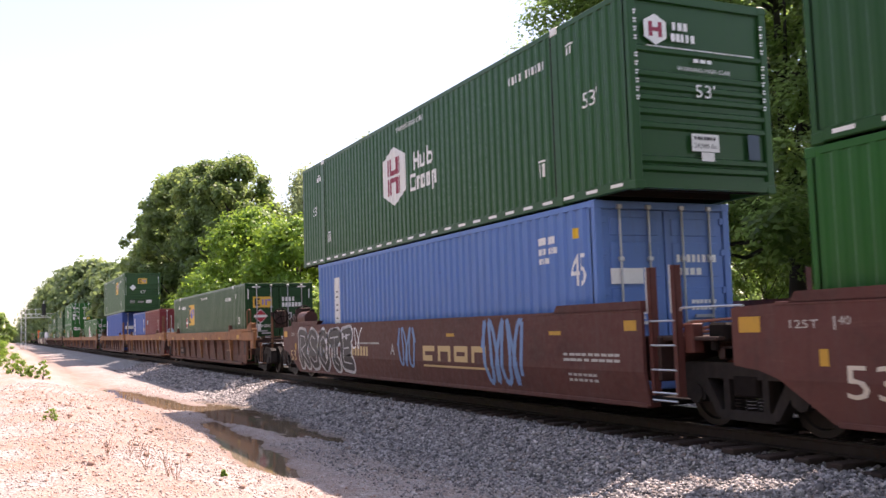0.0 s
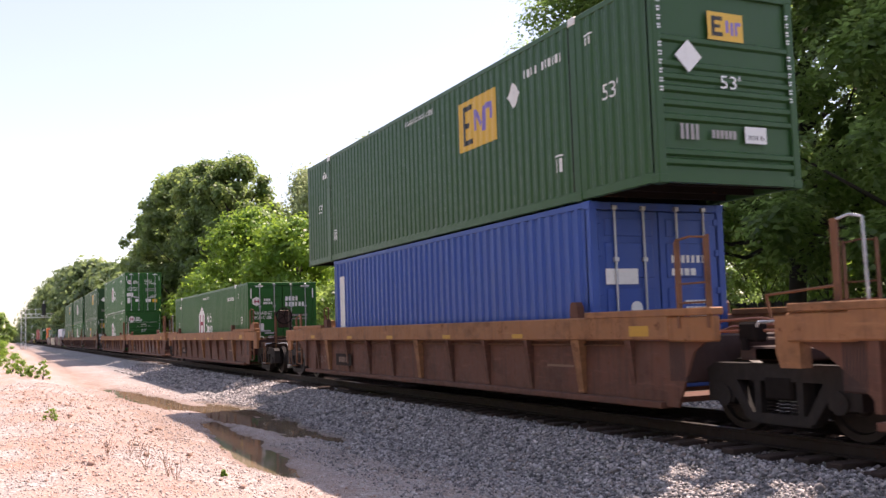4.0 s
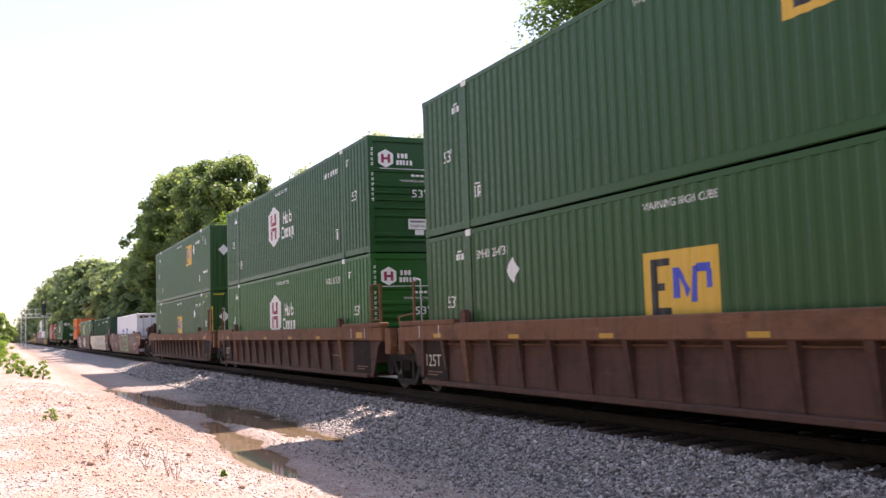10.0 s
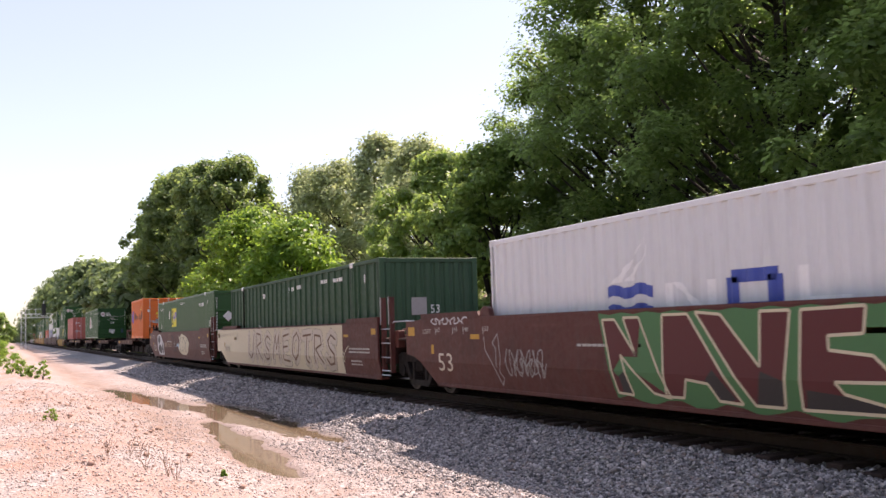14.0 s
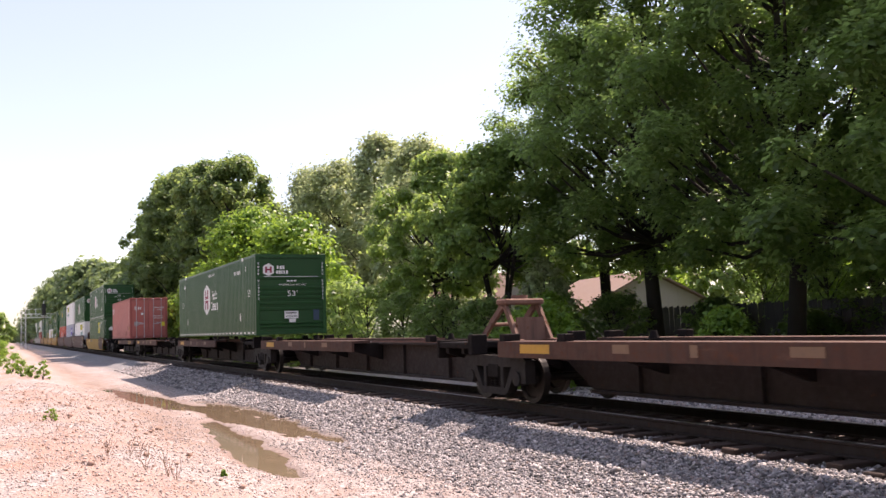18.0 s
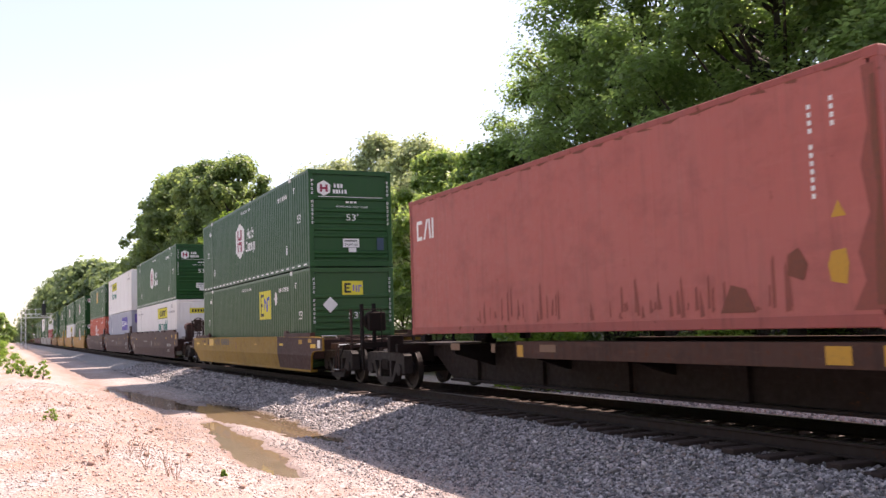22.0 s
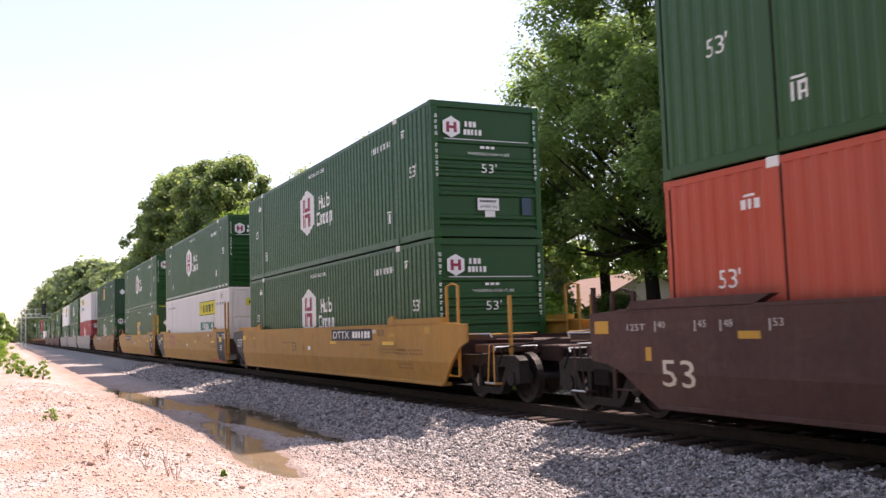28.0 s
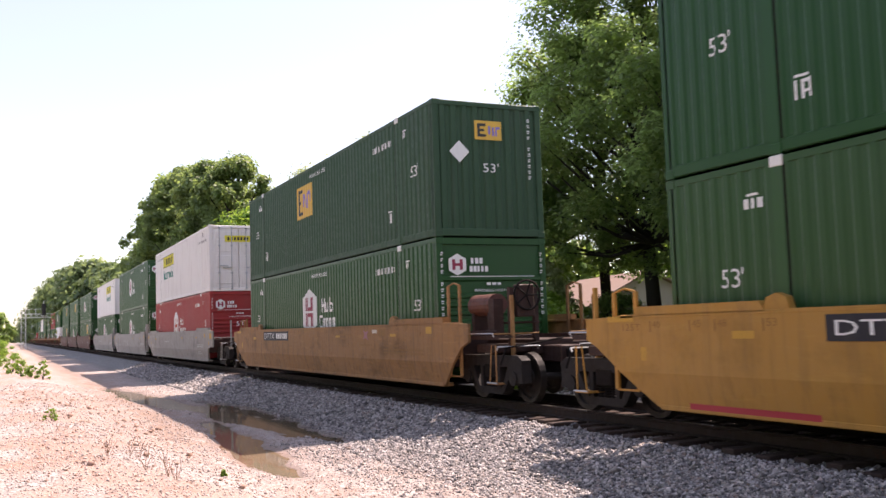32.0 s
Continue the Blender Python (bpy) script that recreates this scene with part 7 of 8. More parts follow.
for k, (x, y, h, w) in enumerate(((-66, -0.9, 1.7, 2.4), (-58, -1.3, 1.6, 2.2), (-80, -0.6, 1.6, 2.6), (-110, -1.5, 2.2, 3.5), (-140, -2, 3, 4))):
    t = tree("weedy green bush on the dirt bank", x, y, h, w, "bright", 3500, 0.06, 0.1, 20, 70, turn=50 * k)
    tagged(t, "", "shrub", "bushes on the bank")
    t.name = "shrub"
for k, (x, y, h, w) in enumerate(((-47.3, 0.6, 0.8, 1.1), (-45.5, 1.0, 0.55, 0.7), (-43.4, 1.4, 0.8, 0.7), (-50.0, 0.5, 0.9, 1.0), (-54.0, 0.3, 0.9, 1.0), (-21.1, 0.85, 0.26, 0.36), (-12.6, 2.6, 0.09, 0.09))):
    t = tree("small green weed growing in the gravel", x, y, h, w, "bright", 420, 0.05 if x < -30 else 0.02, 0.02, 12, 80, turn=50 * k)
    tagged(t, "", "weed", "weeds on the bank")
    t.name = "weed"
M_DRY = paint("dry_stalk", (0.22, 0.12, 0.07), 0.9, 0.2)
dr = random.Random(3)
for k in range(9):
    x, y = dr.uniform(-15.5, -11.5), dr.uniform(1.1, 2.1)
    g = Geo()
    for j in range(5):
        p = Vector((0, 0, -0.03))
        d = Vector((dr.uniform(-0.5, 0.5), dr.uniform(-0.5, 0.5), 1)).normalized()
        for i in range(3):
            q = p + d * dr.uniform(0.05, 0.12)
            g.cyl(p, q, 0.0035, 0.0025, 4)
            p = q
            d = (d + Vector((dr.uniform(-0.4, 0.4), dr.uniform(-0.4, 0.4), dr.uniform(-0.3, 0.3)))).normalized()
    solid("dry_weed", g.mesh("dry_weed", M_DRY), "dry brown weed stalks in the gravel", "weed", "dry weeds on the bank", m=pose(x, y, land(x, y)))

# ---- the train, from its head to its tail ----
WHEELS, MOVING = [], []
WELL_Z, TOP_Z, DECK_Z = 0.354, 3.262, 1.25


def put(ob, u, z=0.0):
    ob.matrix_basis = pose(u, TRACK_Y, z)
    MOVING.append((ob, u, z))
    return ob


def hub(seed, dash=False, door=False, colour="hub", house=False, lab="green"):
    c = container("%s corrugated steel container with a white six-sided badge" % lab, 16.154, 2.896, GREEN[colour], "fine", "doors" if door else "ribs")
    hub_marks(c, seed, GREEN[colour], dash=dash, door=door, house=house)
    return c


def emp(seed, x=2.78, door=False, dia=4.19, colour="emp", front="ribs", patch=M_GOLD, z=1.97):
    c = container("dark green corrugated steel container with a yellow square badge", 16.154, 2.896, GREEN[colour], "fine", "doors" if door else front)
    emp_marks(c, seed, x, z, door=door, dia=dia, patch=patch, corr=front == "corr")
    if front == "corr" and colour != "old" and seed != 13:
        hazard_marks(c)
    return c


def white(x=2.85, front="doors", dz=0.0):
    c = container("dirty white corrugated container with a lemon sign panel", 16.154, 2.896, WHITE, "bold", front)
    white_marks(c, x, dz=dz)
    return c


def red_hub(mat, seed):
    c = container("red corrugated steel container with white block lettering", 16.154, 2.896, mat, "fine", "ribs")
    hub_marks(c, seed, RED, house=True, plate=False)
    return c


BN = "boxcar-red smooth-sided well car with spray paint"
TTX = "yellow smooth-sided well car with dark end panels"
RIB = "rusty brown ribbed well car with a tan top sill"


def bn(u, f, r, mat=BROWN, lab=BN, bumps=0, seed=0, bf=False, br=False, rear=0.15):
    car = smooth_well(lab, u, f, r, WHEELS, mat, f, 1.58, None, bf, br, bumps, deep=f)
    smooth_marks(car, seed, M_CREAM2, True, M_YDIM, -1.549, M_DULLW, rear=rear)
    if f:
        well_mark("front_patch", rect(9.2, 9.62, 1.20, 1.44) + rect(8.98, 9.1, 0.94, 1.10), M_YDIM, car, "reflector_patch", "yellow reflective patch")
    return put(car, u)


def yel(u, f, r, mat=YELLOW, lab=TTX, end_mat=None, seed=0, bf=False, br=False, top=1.50, step_mat=None):
    car = smooth_well(lab, u, f, r, WHEELS, mat, True, top, end_mat, bf, br, 1, step_mat, deep=top < 1.4)
    smooth_marks(car, seed, M_BLACK, False, M_YDIM, -1.549, M_OCHRE, round(1.5 - top, 2))
    return put(car, u)


def rib(u, f, r, dark=False, bf=False, br=False):
    return put(ribbed_well(RIB, u, f, r, WHEELS, TAN_DULL if dark else TAN, RIBBED_DARK if dark else RIBBED, dark, bf, br), u)


# head of what is seen: two boxcar-red units
car0 = bn(1.1, False, False, seed=1)
put(hub(1, True), 0.70, TOP_Z)
put(hub(2, colour="hub_bright", lab="bright green"), 0.60, WELL_Z)
car1 = bn(-18.6, False, True, seed=0, br=True)
put(hub(3, True), -18.6, TOP_Z)
b45 = container("blue corrugated forty-five foot container with silver door rods", 13.716, 2.896, BLUE_PALE, "coarse", "doors")
put(b45, -18.43, WELL_Z)
# three ribbed units
rib(-42.42, True, False, bf=True)
put(emp(4, -3.0, True, None, "hub_deep"), -42.42, WELL_Z)
haz = MOVING[-1][0]
end_mark("hazard_plate", diamond(-0.72, 1.66, 0.54, 0.54), POST, haz, 16.154 / 2 + 0.007, "placard", "red and white diamond placard")
end_mark("hazard_red", [[(-0.94, 1.71), (-0.50, 1.71), (-0.72, 1.89)], [(-0.94, 1.61), (-0.50, 1.61), (-0.72, 1.43)]], M_RED, haz, 16.154 / 2 + 0.010, "placard_lettering")
side_mark("hazard_side", diamond(-4.25, 1.62, 0.56, 0.56), POST, haz, 16.154, "fine", "placard", "red and white diamond placard")
side_mark("hazard_side_red", [[(-4.46, 1.67), (-4.04, 1.67), (-4.25, 1.85)], [(-4.46, 1.57), (-4.04, 1.57), (-4.25, 1.39)]], M_RED, haz, 16.154, "fine", "placard_lettering", lift=0.008)
side_mark("rear_id", bars(-5.75, -5.35, 2.28, 2.42, 4, 0.7, 4) + bars(-5.25, -4.62, 2.28, 2.42, 6, 0.7, 5), POST, haz, 16.154, "fine", "id_stencil")
rib4 = rib(-61.92, False, False)
maroon = put(box20("maroon twenty foot container with white round stickers", MAROON), -58.87, WELL_Z)
blue20 = put(box20("blue twenty foot container with a white upright panel", BLUE), -64.96, WELL_Z)
rib(-81.47, False, True)
put(emp(5), -81.47, TOP_Z)
b40 = container("blue corrugated forty foot container with silver door rods", 12.192, 2.896, BLUE, "coarse", "doors")
put(b40, -81.2, WELL_Z)
# three ribbed units, the middle one empty
rib(-105.36, True, False, bf=True)
put(hub(6, False, True, "hub_bright", True, "bright green"), -105.36, WELL_Z)
rib6 = rib(-125.0, False, False)
rib(-144.5, False, True)
put(hub(7, True, True, "hub_bright", lab="bright green"), -144.5, TOP_Z)
put(hub(8, colour="hub_bright", lab="bright green"), -144.5, WELL_Z)
# three ribbed units with dark end panels
rib(-168.2, True, False, True, bf=True)
put(emp(9), -168.2, TOP_Z)
em10 = put(emp(10, 0.0, True, -4.44, z=1.5), -168.2, WELL_Z)
side_mark("rear_id10", words("EMHU 264731", -5.80, -4.62, 2.30, 2.46), POST, em10, 16.154, "fine", "id_stencil")
rib(-187.7, False, False, True)
put(hub(11), -187.7, TOP_Z)
put(hub(12, colour="hub_bright", lab="bright green"), -187.7, WELL_Z)
rib(-207.4, False, True, True)
put(emp(13, 2.85, dia=4.2, front="corr"), -207.4, TOP_Z)
put(emp(14, 0.03, dia=4.26, front="corr", z=1.5), -207.4, WELL_Z)
# three boxcar-red units
car11 = bn(-230.8, True, False, bumps=1, seed=2, bf=True)
nol = container("white corrugated forty foot container with a blue wave emblem", 12.192, 2.591, WHITE_COOL, "coarse", "doors")
put(nol, -230.85, WELL_Z)
car12 = bn(-250.5, False, False, seed=3)
old53 = put(container("old dull green ribbed container with patched panels", 16.154, 2.743, GREEN["old"], "rib", "corr"), -250.6, WELL_Z)
car13 = bn(-270.3, False, True, seed=4, rear=0.48)
em15 = put(emp(15, -2.5, dia=-4.04, patch=M_LEMON), -270.07, WELL_Z)
# five spine car units
SPINE = "grimy spine car with a black centre sill and rusty side decks"
for k in range(5):
    sp = spine_unit(SPINE, 0, k == 0, k == 4, WHEELS)
    put(sp, -292.0 - 17.25 * k)
    if k == 1:
        hitch(sp, 7.7)
orange = box20("orange corrugated twenty foot container with a blue flag emblem", ORANGE)
put(orange, -288.07, DECK_Z)
put(hub(16, True), -326.1, DECK_Z + 0.05)
pink = container("faded red forty foot container with rusty streaks", 12.192, 2.896, PINK, "plain", "doors", PINK_RAIL)
put(pink, -361.45, DECK_Z)
# a single mustard car
car18 = yel(-383.08, True, True, MUSTARD, "mustard yellow well car with a rusty brown end", end_mat=BROWN_DULL, seed=1, top=1.26, step_mat=BROWN_DULL)
put(hub(17, True), -383.08, TOP_Z)
put(emp(18, patch=M_LEMON), -383.08, WELL_Z)
# three dull brown units
BND = "dull brown smooth-sided well car"
car19 = bn(-406.8, True, False, BROWN_DULL, BND, 2, seed=5, bf=True)
put(hub(19, True), -406.8, TOP_Z)
put(white(3.25, "panel", 0.11), -406.8, WELL_Z)
car20 = bn(-426.2, False, False, BROWN_DULL, BND, 0, seed=6)
put(white(-3.4), -426.2, TOP_Z)
fx_c = container("grey corrugated container with purple sign panels", 16.154, 2.896, GREY, "fine", "doors")
put(fx_c, -426.2, WELL_Z)
car21 = bn(-445.9, False, True, BROWN_DULL, BND, 0, seed=7)
put(emp(20, 0.2, dia=None), -445.9, TOP_Z)
put(red_hub(RED, 21), -445.9, WELL_Z)
# three yellow units
car22 = yel(-469.48, True, False, seed=0)
put(hub(22), -469.48, TOP_Z)
put(hub(23), -469.48, WELL_Z)
car23 = yel(-489.2, False, False, seed=1)
put(hub(24, True), -489.2, TOP_Z)
put(white(3.45, "panel"), -489.2, WELL_Z)
car24 = yel(-509.05, False, True, seed=2)
put(hub(25), -509.05, TOP_Z)
put(emp(26, -0.1, dia=None, front="corr", z=1.5), -509.05, WELL_Z)
# a single dirty yellow car
car25 = yel(-532.6, True, True, DIRTY, "dirty yellow smooth-sided well car", seed=3, bf=True)
put(emp(27, -1.2, dia=None, colour="old", front="corr"), -532.6, TOP_Z)
put(hub(28), -532.6, WELL_Z)
# grey units and the tail into the distance
SIL = "weathered grey smooth-sided well car"
uc = -556.3
tail = [("white", "crimson"), ("hub", "hub"), ("white2", "hub"), ("hub", "emp"), ("emp", "hub"), ("emp", "emp"), ("hub", "white"), ("crimson", "hub"), ("hub", "hub"), ("emp", "emp"), ("white", "hub"), ("hub", "hub"), ("emp", "crimson"), ("hub", "hub"), ("emp", "hub"), ("white", "emp"), ("hub", "hub"), ("hub", "emp"), ("emp", "emp"), ("hub", "hub")]
MAKE = {"white": lambda s: white(-3.4), "white2": lambda s: white(), "crimson": lambda s: red_hub(CRIMSON, s), "hub": lambda s: hub(s), "emp": lambda s: emp(s)}
for k, (a, b) in enumerate(tail):
    f, r = k % 3 == 0, k % 3 == 2
    if k < 6:
        bn(uc, f, r, SILVER if k < 3 else BROWN, SIL if k < 3 else BN, seed=k)
    else:
        rib(uc, f, r)
    put(MAKE[a](40 + k), uc, TOP_Z)
    put(MAKE[b](70 + k), uc, WELL_Z)
    uc -= 23.7 if r else 19.7


# ---- what sets single cars and containers apart ----
def blocks(x0, x1, z0, z1, n, seed, tall=0.3, w=0.06):
    """Plain blocks with tops at two heights, in place of a lettered trade mark."""
    r = random.Random(seed)
    out = []
    p = (x1 - x0) / n
    for k in range(n):
        a = x0 + k * p
        t = z1 if r.random() < tall or k == 0 else z0 + 0.68 * (z1 - z0)
        out += rect(a, a + w, z0, t) + rect(a + w, a + 0.78 * p, t - w, t)
        if r.random() < 0.8:
            out += rect(a + 0.78 * p - w, a + 0.78 * p, z0, t - w)
        if r.random() < 0.6:
            out += rect(a + w, a + 0.78 * p - w, z0, z0 + w)
    return out


# forty-five foot blue container
L, S = 13.716, "coarse"
side_mark("strip45", rect(-5.5, -5.12, 0.3, 2.45), POST, b45, L, S, "sign_panel", "white upright panel")
side_mark("strip45b", sum([rect(-5.40, -5.22, z + 0.05, z + 0.09) + rect(-5.40, -5.22, z - 0.09, z - 0.05) for z in (0.6, 0.95, 1.3, 1.65, 2.0)], []), M_BLACK, b45, L, S, "sign_pattern", lift=0.008)
side_mark("n45", words("45", 6.15, 6.55, 1.62, 2.12), POST, b45, L, S, "size_mark")
side_mark("id45", bars(5.16, 5.75, 2.34, 2.46, 4, 0.7, 1) + bars(5.16, 5.75, 2.18, 2.28, 6, 0.7, 2) + bars(5.16, 5.5, 2.03, 2.12, 3, 0.7, 3), POST, b45, L, S, "id_stencil")
side_mark("y45", rect(6.24, 6.36, 2.36, 2.52), M_YEL, b45, L, S, "sticker")
for c, LL in ((b45, 13.716), (b40, 12.192)):
    xe = LL / 2 + 0.003
    end_mark(("lab", LL), rect(-1.05, -0.45, 1.62, 1.86), POST, c, xe, "placard", "white label plate")
    end_mark(("idd", LL), bars(0.2, 1.0, 1.95, 2.07, 8, 0.7, 4) + bars(0.2, 0.7, 1.75, 1.86, 4, 0.7, 5) + bars(0.45, 0.95, 1.3, 1.36, 6, 0.8, 6) + bars(0.45, 0.95, 1.2, 1.26, 6, 0.8, 7), POST, c, xe, "id_stencil")
    end_mark(("emb", LL), ring(-0.5, 1.25, 0.11), POST, c, xe, "emblem")
side_mark("strip40", rect(-5.62, -5.30, 0.3, 2.45), POST, b40, 12.192, S, "sign_panel", "white upright panel")
# the two twenty foot containers
L = 6.058
side_mark("strip20", rect(-2.46, -1.98, 0.3, 2.28), POST, blue20, L, S, "sign_panel", "white upright panel")
side_mark("strip20b", sum([rect(-2.32, -2.27, z, z + 0.16) + rect(-2.27, -2.14, z + (0.12 if k % 2 else 0.0), z + (0.16 if k % 2 else 0.04)) for k, z in enumerate((0.5, 0.85, 1.2, 1.55, 1.9))], []), M_BLACK, blue20, L, S, "sign_pattern", lift=0.008)
side_mark("ids20", sum([rect(2.13, 2.165, 2.08 - 0.1 * k, 2.15 - 0.1 * k) + rect(2.39, 2.425, 2.1 - 0.1 * k, 2.17 - 0.1 * k) for k in range(9) if k != 4], []), POST, blue20, L, S, "id_stencil")
side_mark("y20", rect(2.38, 2.5, 1.40, 1.56), M_YEL, blue20, L, S, "sticker")
end_mark("ids20d", bars(0.2, 1.0, 2.05, 2.16, 8, 0.7, 4), POST, blue20, L / 2 + 0.003, "id_stencil")
side_mark("oval20", ring(-2.07, 1.89, 0.165), M_SKYB, maroon, L, S, "emblem", "pale blue round sticker")
side_mark("ids20m", sum([rect(2.44, 2.48, 1.9 - 0.1 * k, 1.97 - 0.1 * k) for k in range(9) if k != 4], []), POST, maroon, L, S, "id_stencil")
end_mark("ring20", ring(-0.66, 1.30, 0.17), M_SKYB, maroon, L / 2 + 0.004, "emblem", "pale blue round sticker")
end_mark("ring20b", ring(-0.28, 1.95, 0.10), POST, maroon, L / 2 + 0.004, "emblem")
end_mark("id20m", bars(0.25, 1.05, 1.58, 1.68, 8, 0.7, 4) + bars(0.55, 0.95, 1.36, 1.44, 4, 0.7, 5) + bars(0.55, 0.95, 1.0, 1.05, 5, 0.8, 6), POST, maroon, L / 2 + 0.003, "id_stencil")
# white forty foot container with waves
L = 12.192
M_DEEP = decal("deep_blue_mark", (0.05, 0.09, 0.40))
M_GLEAM = decal("bright_white_mark", (0.88, 0.88, 0.90))
wave = []
for z in (1.12, 1.40):
    top = [(-2.5 + 0.09 * k, z + 0.16 + 0.03 * math.sin(k * 0.9)) for k in range(13)]
    low = [(-2.5 + 0.09 * k, z + 0.03 * math.sin(k * 0.9)) for k in range(13)]
    wave.append(low + top[::-1])
side_mark("waves", wave, M_DEEP, nol, L, S, "emblem", "blue wave emblem")
side_mark("sail", [[(-2.4, 1.6), (-2.1, 1.62), (-1.55, 2.26), (-1.75, 2.0)], [(-2.05, 1.62), (-1.85, 1.62), (-1.5, 2.12), (-1.52, 2.0)]], M_GLEAM, nol, L, S, "emblem")
side_mark("blocks_w", rect(-1.15, -0.98, 1.15, 1.55) + [[(-0.98, 1.55), (-0.86, 1.55), (-0.35, 1.15), (-0.5, 1.15)]] + rect(-0.32, -0.16, 1.15, 1.55) + rect(1.16, 1.34, 1.15, 1.62) + rect(1.34, 1.9, 1.15, 1.27), M_GLEAM, nol, L, S, "wordmark")
side_mark("blocks_b", rect(0.0, 0.24, 1.2, 1.55) + rect(0.72, 0.96, 1.2, 1.55) + rect(0.1, 0.86, 1.48, 1.64) + rect(0.1, 0.86, 1.1, 1.24), M_DEEP, nol, L, S, "wordmark", "blue block letter shape")
end_mark("rust_nol", rect(-1.1, -0.9, 2.28, 2.42) + rect(-0.35, -0.1, 2.3, 2.44) + rect(0.25, 0.6, 2.28, 2.42) + rect(-0.8, -0.55, 2.3, 2.42), RIBBED, nol, L / 2 + 0.003, "rust_patch", "rusty bare patches")
end_mark("id_nol", bars(0.2, 1.0, 2.02, 2.12, 8, 0.7, 4) + bars(0.35, 0.9, 1.82, 1.9, 6, 0.7, 5), M_PALE, nol, L / 2 + 0.003, "id_stencil")
# old green container
side_mark("old_marks", bars(0.2, 0.65, 2.3, 2.42, 3, 0.7, 1) + bars(0.95, 1.5, 2.32, 2.44, 3, 0.7, 2) + bars(3.5, 4.0, 2.36, 2.46, 3, 0.8, 3) + bars(4.6, 5.3, 2.34, 2.44, 4, 0.8, 4) + rect(6.9, 7.1, 2.2, 2.4) + rect(-3.2, -2.9, 2.2, 2.36), POST, old53, 16.154, "rib", "id_stencil")
side_mark("old_53", words("53", 6.7, 7.05, 0.55, 0.8), POST, old53, 16.154, "rib", "size_mark")
side_mark("old_patch", rect(-3.6, -1.7, 0.25, 1.25) + rect(-1.2, 0.1, 0.25, 1.0) + rect(2.2, 3.4, 1.3, 2.1), GREEN["old"], old53, 16.154, "rib", "patch_panel", "duller repainted panels")
side_mark("old_dia", diamond(-3.6, 1.2, 0.32, 0.32), POST, old53, 16.154, "rib", "placard")
end_mark("old_end", rect(-0.5, -0.1, 1.36, 1.78), M_PALE, old53, 8.08, "placard", "grey document plate")
end_mark("old_end53", words("53", 0.0, 0.24, 1.40, 1.60), POST, old53, 8.08, "size_mark")
# orange twenty foot container
L = 6.058
side_mark("flag", [[(-2.78, 1.5), (-2.28, 1.86), (-1.75, 1.88), (-1.9, 1.62), (-1.7, 1.5), (-1.95, 1.36), (-1.75, 1.06), (-2.45, 1.08)]], M_BLUE, orange, L, S, "emblem", "blue flag emblem")
hp = rect(-1.22, -1.13, 1.28, 1.74) + rect(-0.95, -0.86, 1.28, 1.74) + rect(-1.13, -0.95, 1.47, 1.55) + blocks(-0.78, 0.45, 1.28, 1.60, 4, 5, 0.0, 0.085) + rect(0.50, 0.74, 1.40, 1.46) + rect(0.82, 0.90, 1.28, 1.74) + rect(0.90, 1.10, 1.28, 1.35) + rect(1.16, 1.23, 1.28, 1.74)
hp += blocks(1.30, 1.64, 1.28, 1.60, 1, 3, 0.0, 0.085) + [[(1.70, 1.60), (1.78, 1.60), (1.95, 1.20), (1.87, 1.12)], [(2.00, 1.60), (2.08, 1.60), (1.93, 1.14), (1.87, 1.12)]] + blocks(2.12, 2.38, 1.28, 1.58, 1, 4, 0.0, 0.08) + rect(2.38, 2.46, 1.28, 1.76)
side_mark("word20", hp, M_BLACK, orange, L, S, "wordmark", "black block wordmark")
side_mark("tri20", [[(1.68, 1.86), (1.92, 1.86), (1.80, 2.08)]] + rect(2.24, 2.42, 1.86, 2.10), M_LEMON, orange, L, S, "sticker", "yellow warning stickers")
side_mark("idr", bars(1.1, 2.2, 2.26, 2.34, 9, 0.6, 3), RED, orange, L, S, "id_stencil")
end_mark("or1", ring(-0.92, 1.78, 0.09), POST, orange, L / 2 + 0.004, "sticker")
end_mark("or2", [[(-0.50, 1.55), (-0.30, 1.55), (-0.40, 1.72)]] + rect(-0.42, -0.32, 1.36, 1.44), M_LEMON, orange, L / 2 + 0.004, "sticker", "yellow warning stickers")
end_mark("or3", rect(-0.5, -0.25, 0.95, 1.25), M_PALE, orange, L / 2 + 0.004, "plate", "grey data plate")
# fork pockets are not cut out; the dark of their openings is painted on
for ob in (orange, maroon, blue20):
    for x in (-1.02, 1.02):
        flat_mark(("pocket", x), rect(x - 0.18, x + 0.18, 0.03, 0.14), M_BLACK, ob, -WIDE / 2 - 0.004, "fork_pocket", "fork pocket, its shaded opening painted black")
# faded red forty foot container
L, P = 12.192, "plain"
side_mark("cw", rect(-5.70, -5.62, 2.0, 2.42) + rect(-5.62, -5.42, 2.34, 2.42) + rect(-5.62, -5.42, 2.0, 2.08) + [[(-5.36, 2.0), (-5.28, 2.0), (-5.10, 2.42), (-5.20, 2.42)], [(-5.10, 2.42), (-5.05, 2.0), (-4.97, 2.0), (-5.02, 2.42)]] + rect(-4.93, -4.84, 2.0, 2.42), POST, pink, L, P, "wordmark", "white block wordmark")
side_mark("cid", sum([rect(5.14, 5.19, 2.42 - 0.09 * k, 2.475 - 0.09 * k) for k in range(12) if k != 4], []) + sum([rect(5.45, 5.50, 2.45 - 0.09 * k, 2.505 - 0.09 * k) for k in range(4)], []), POST, pink, L, P, "id_stencil")
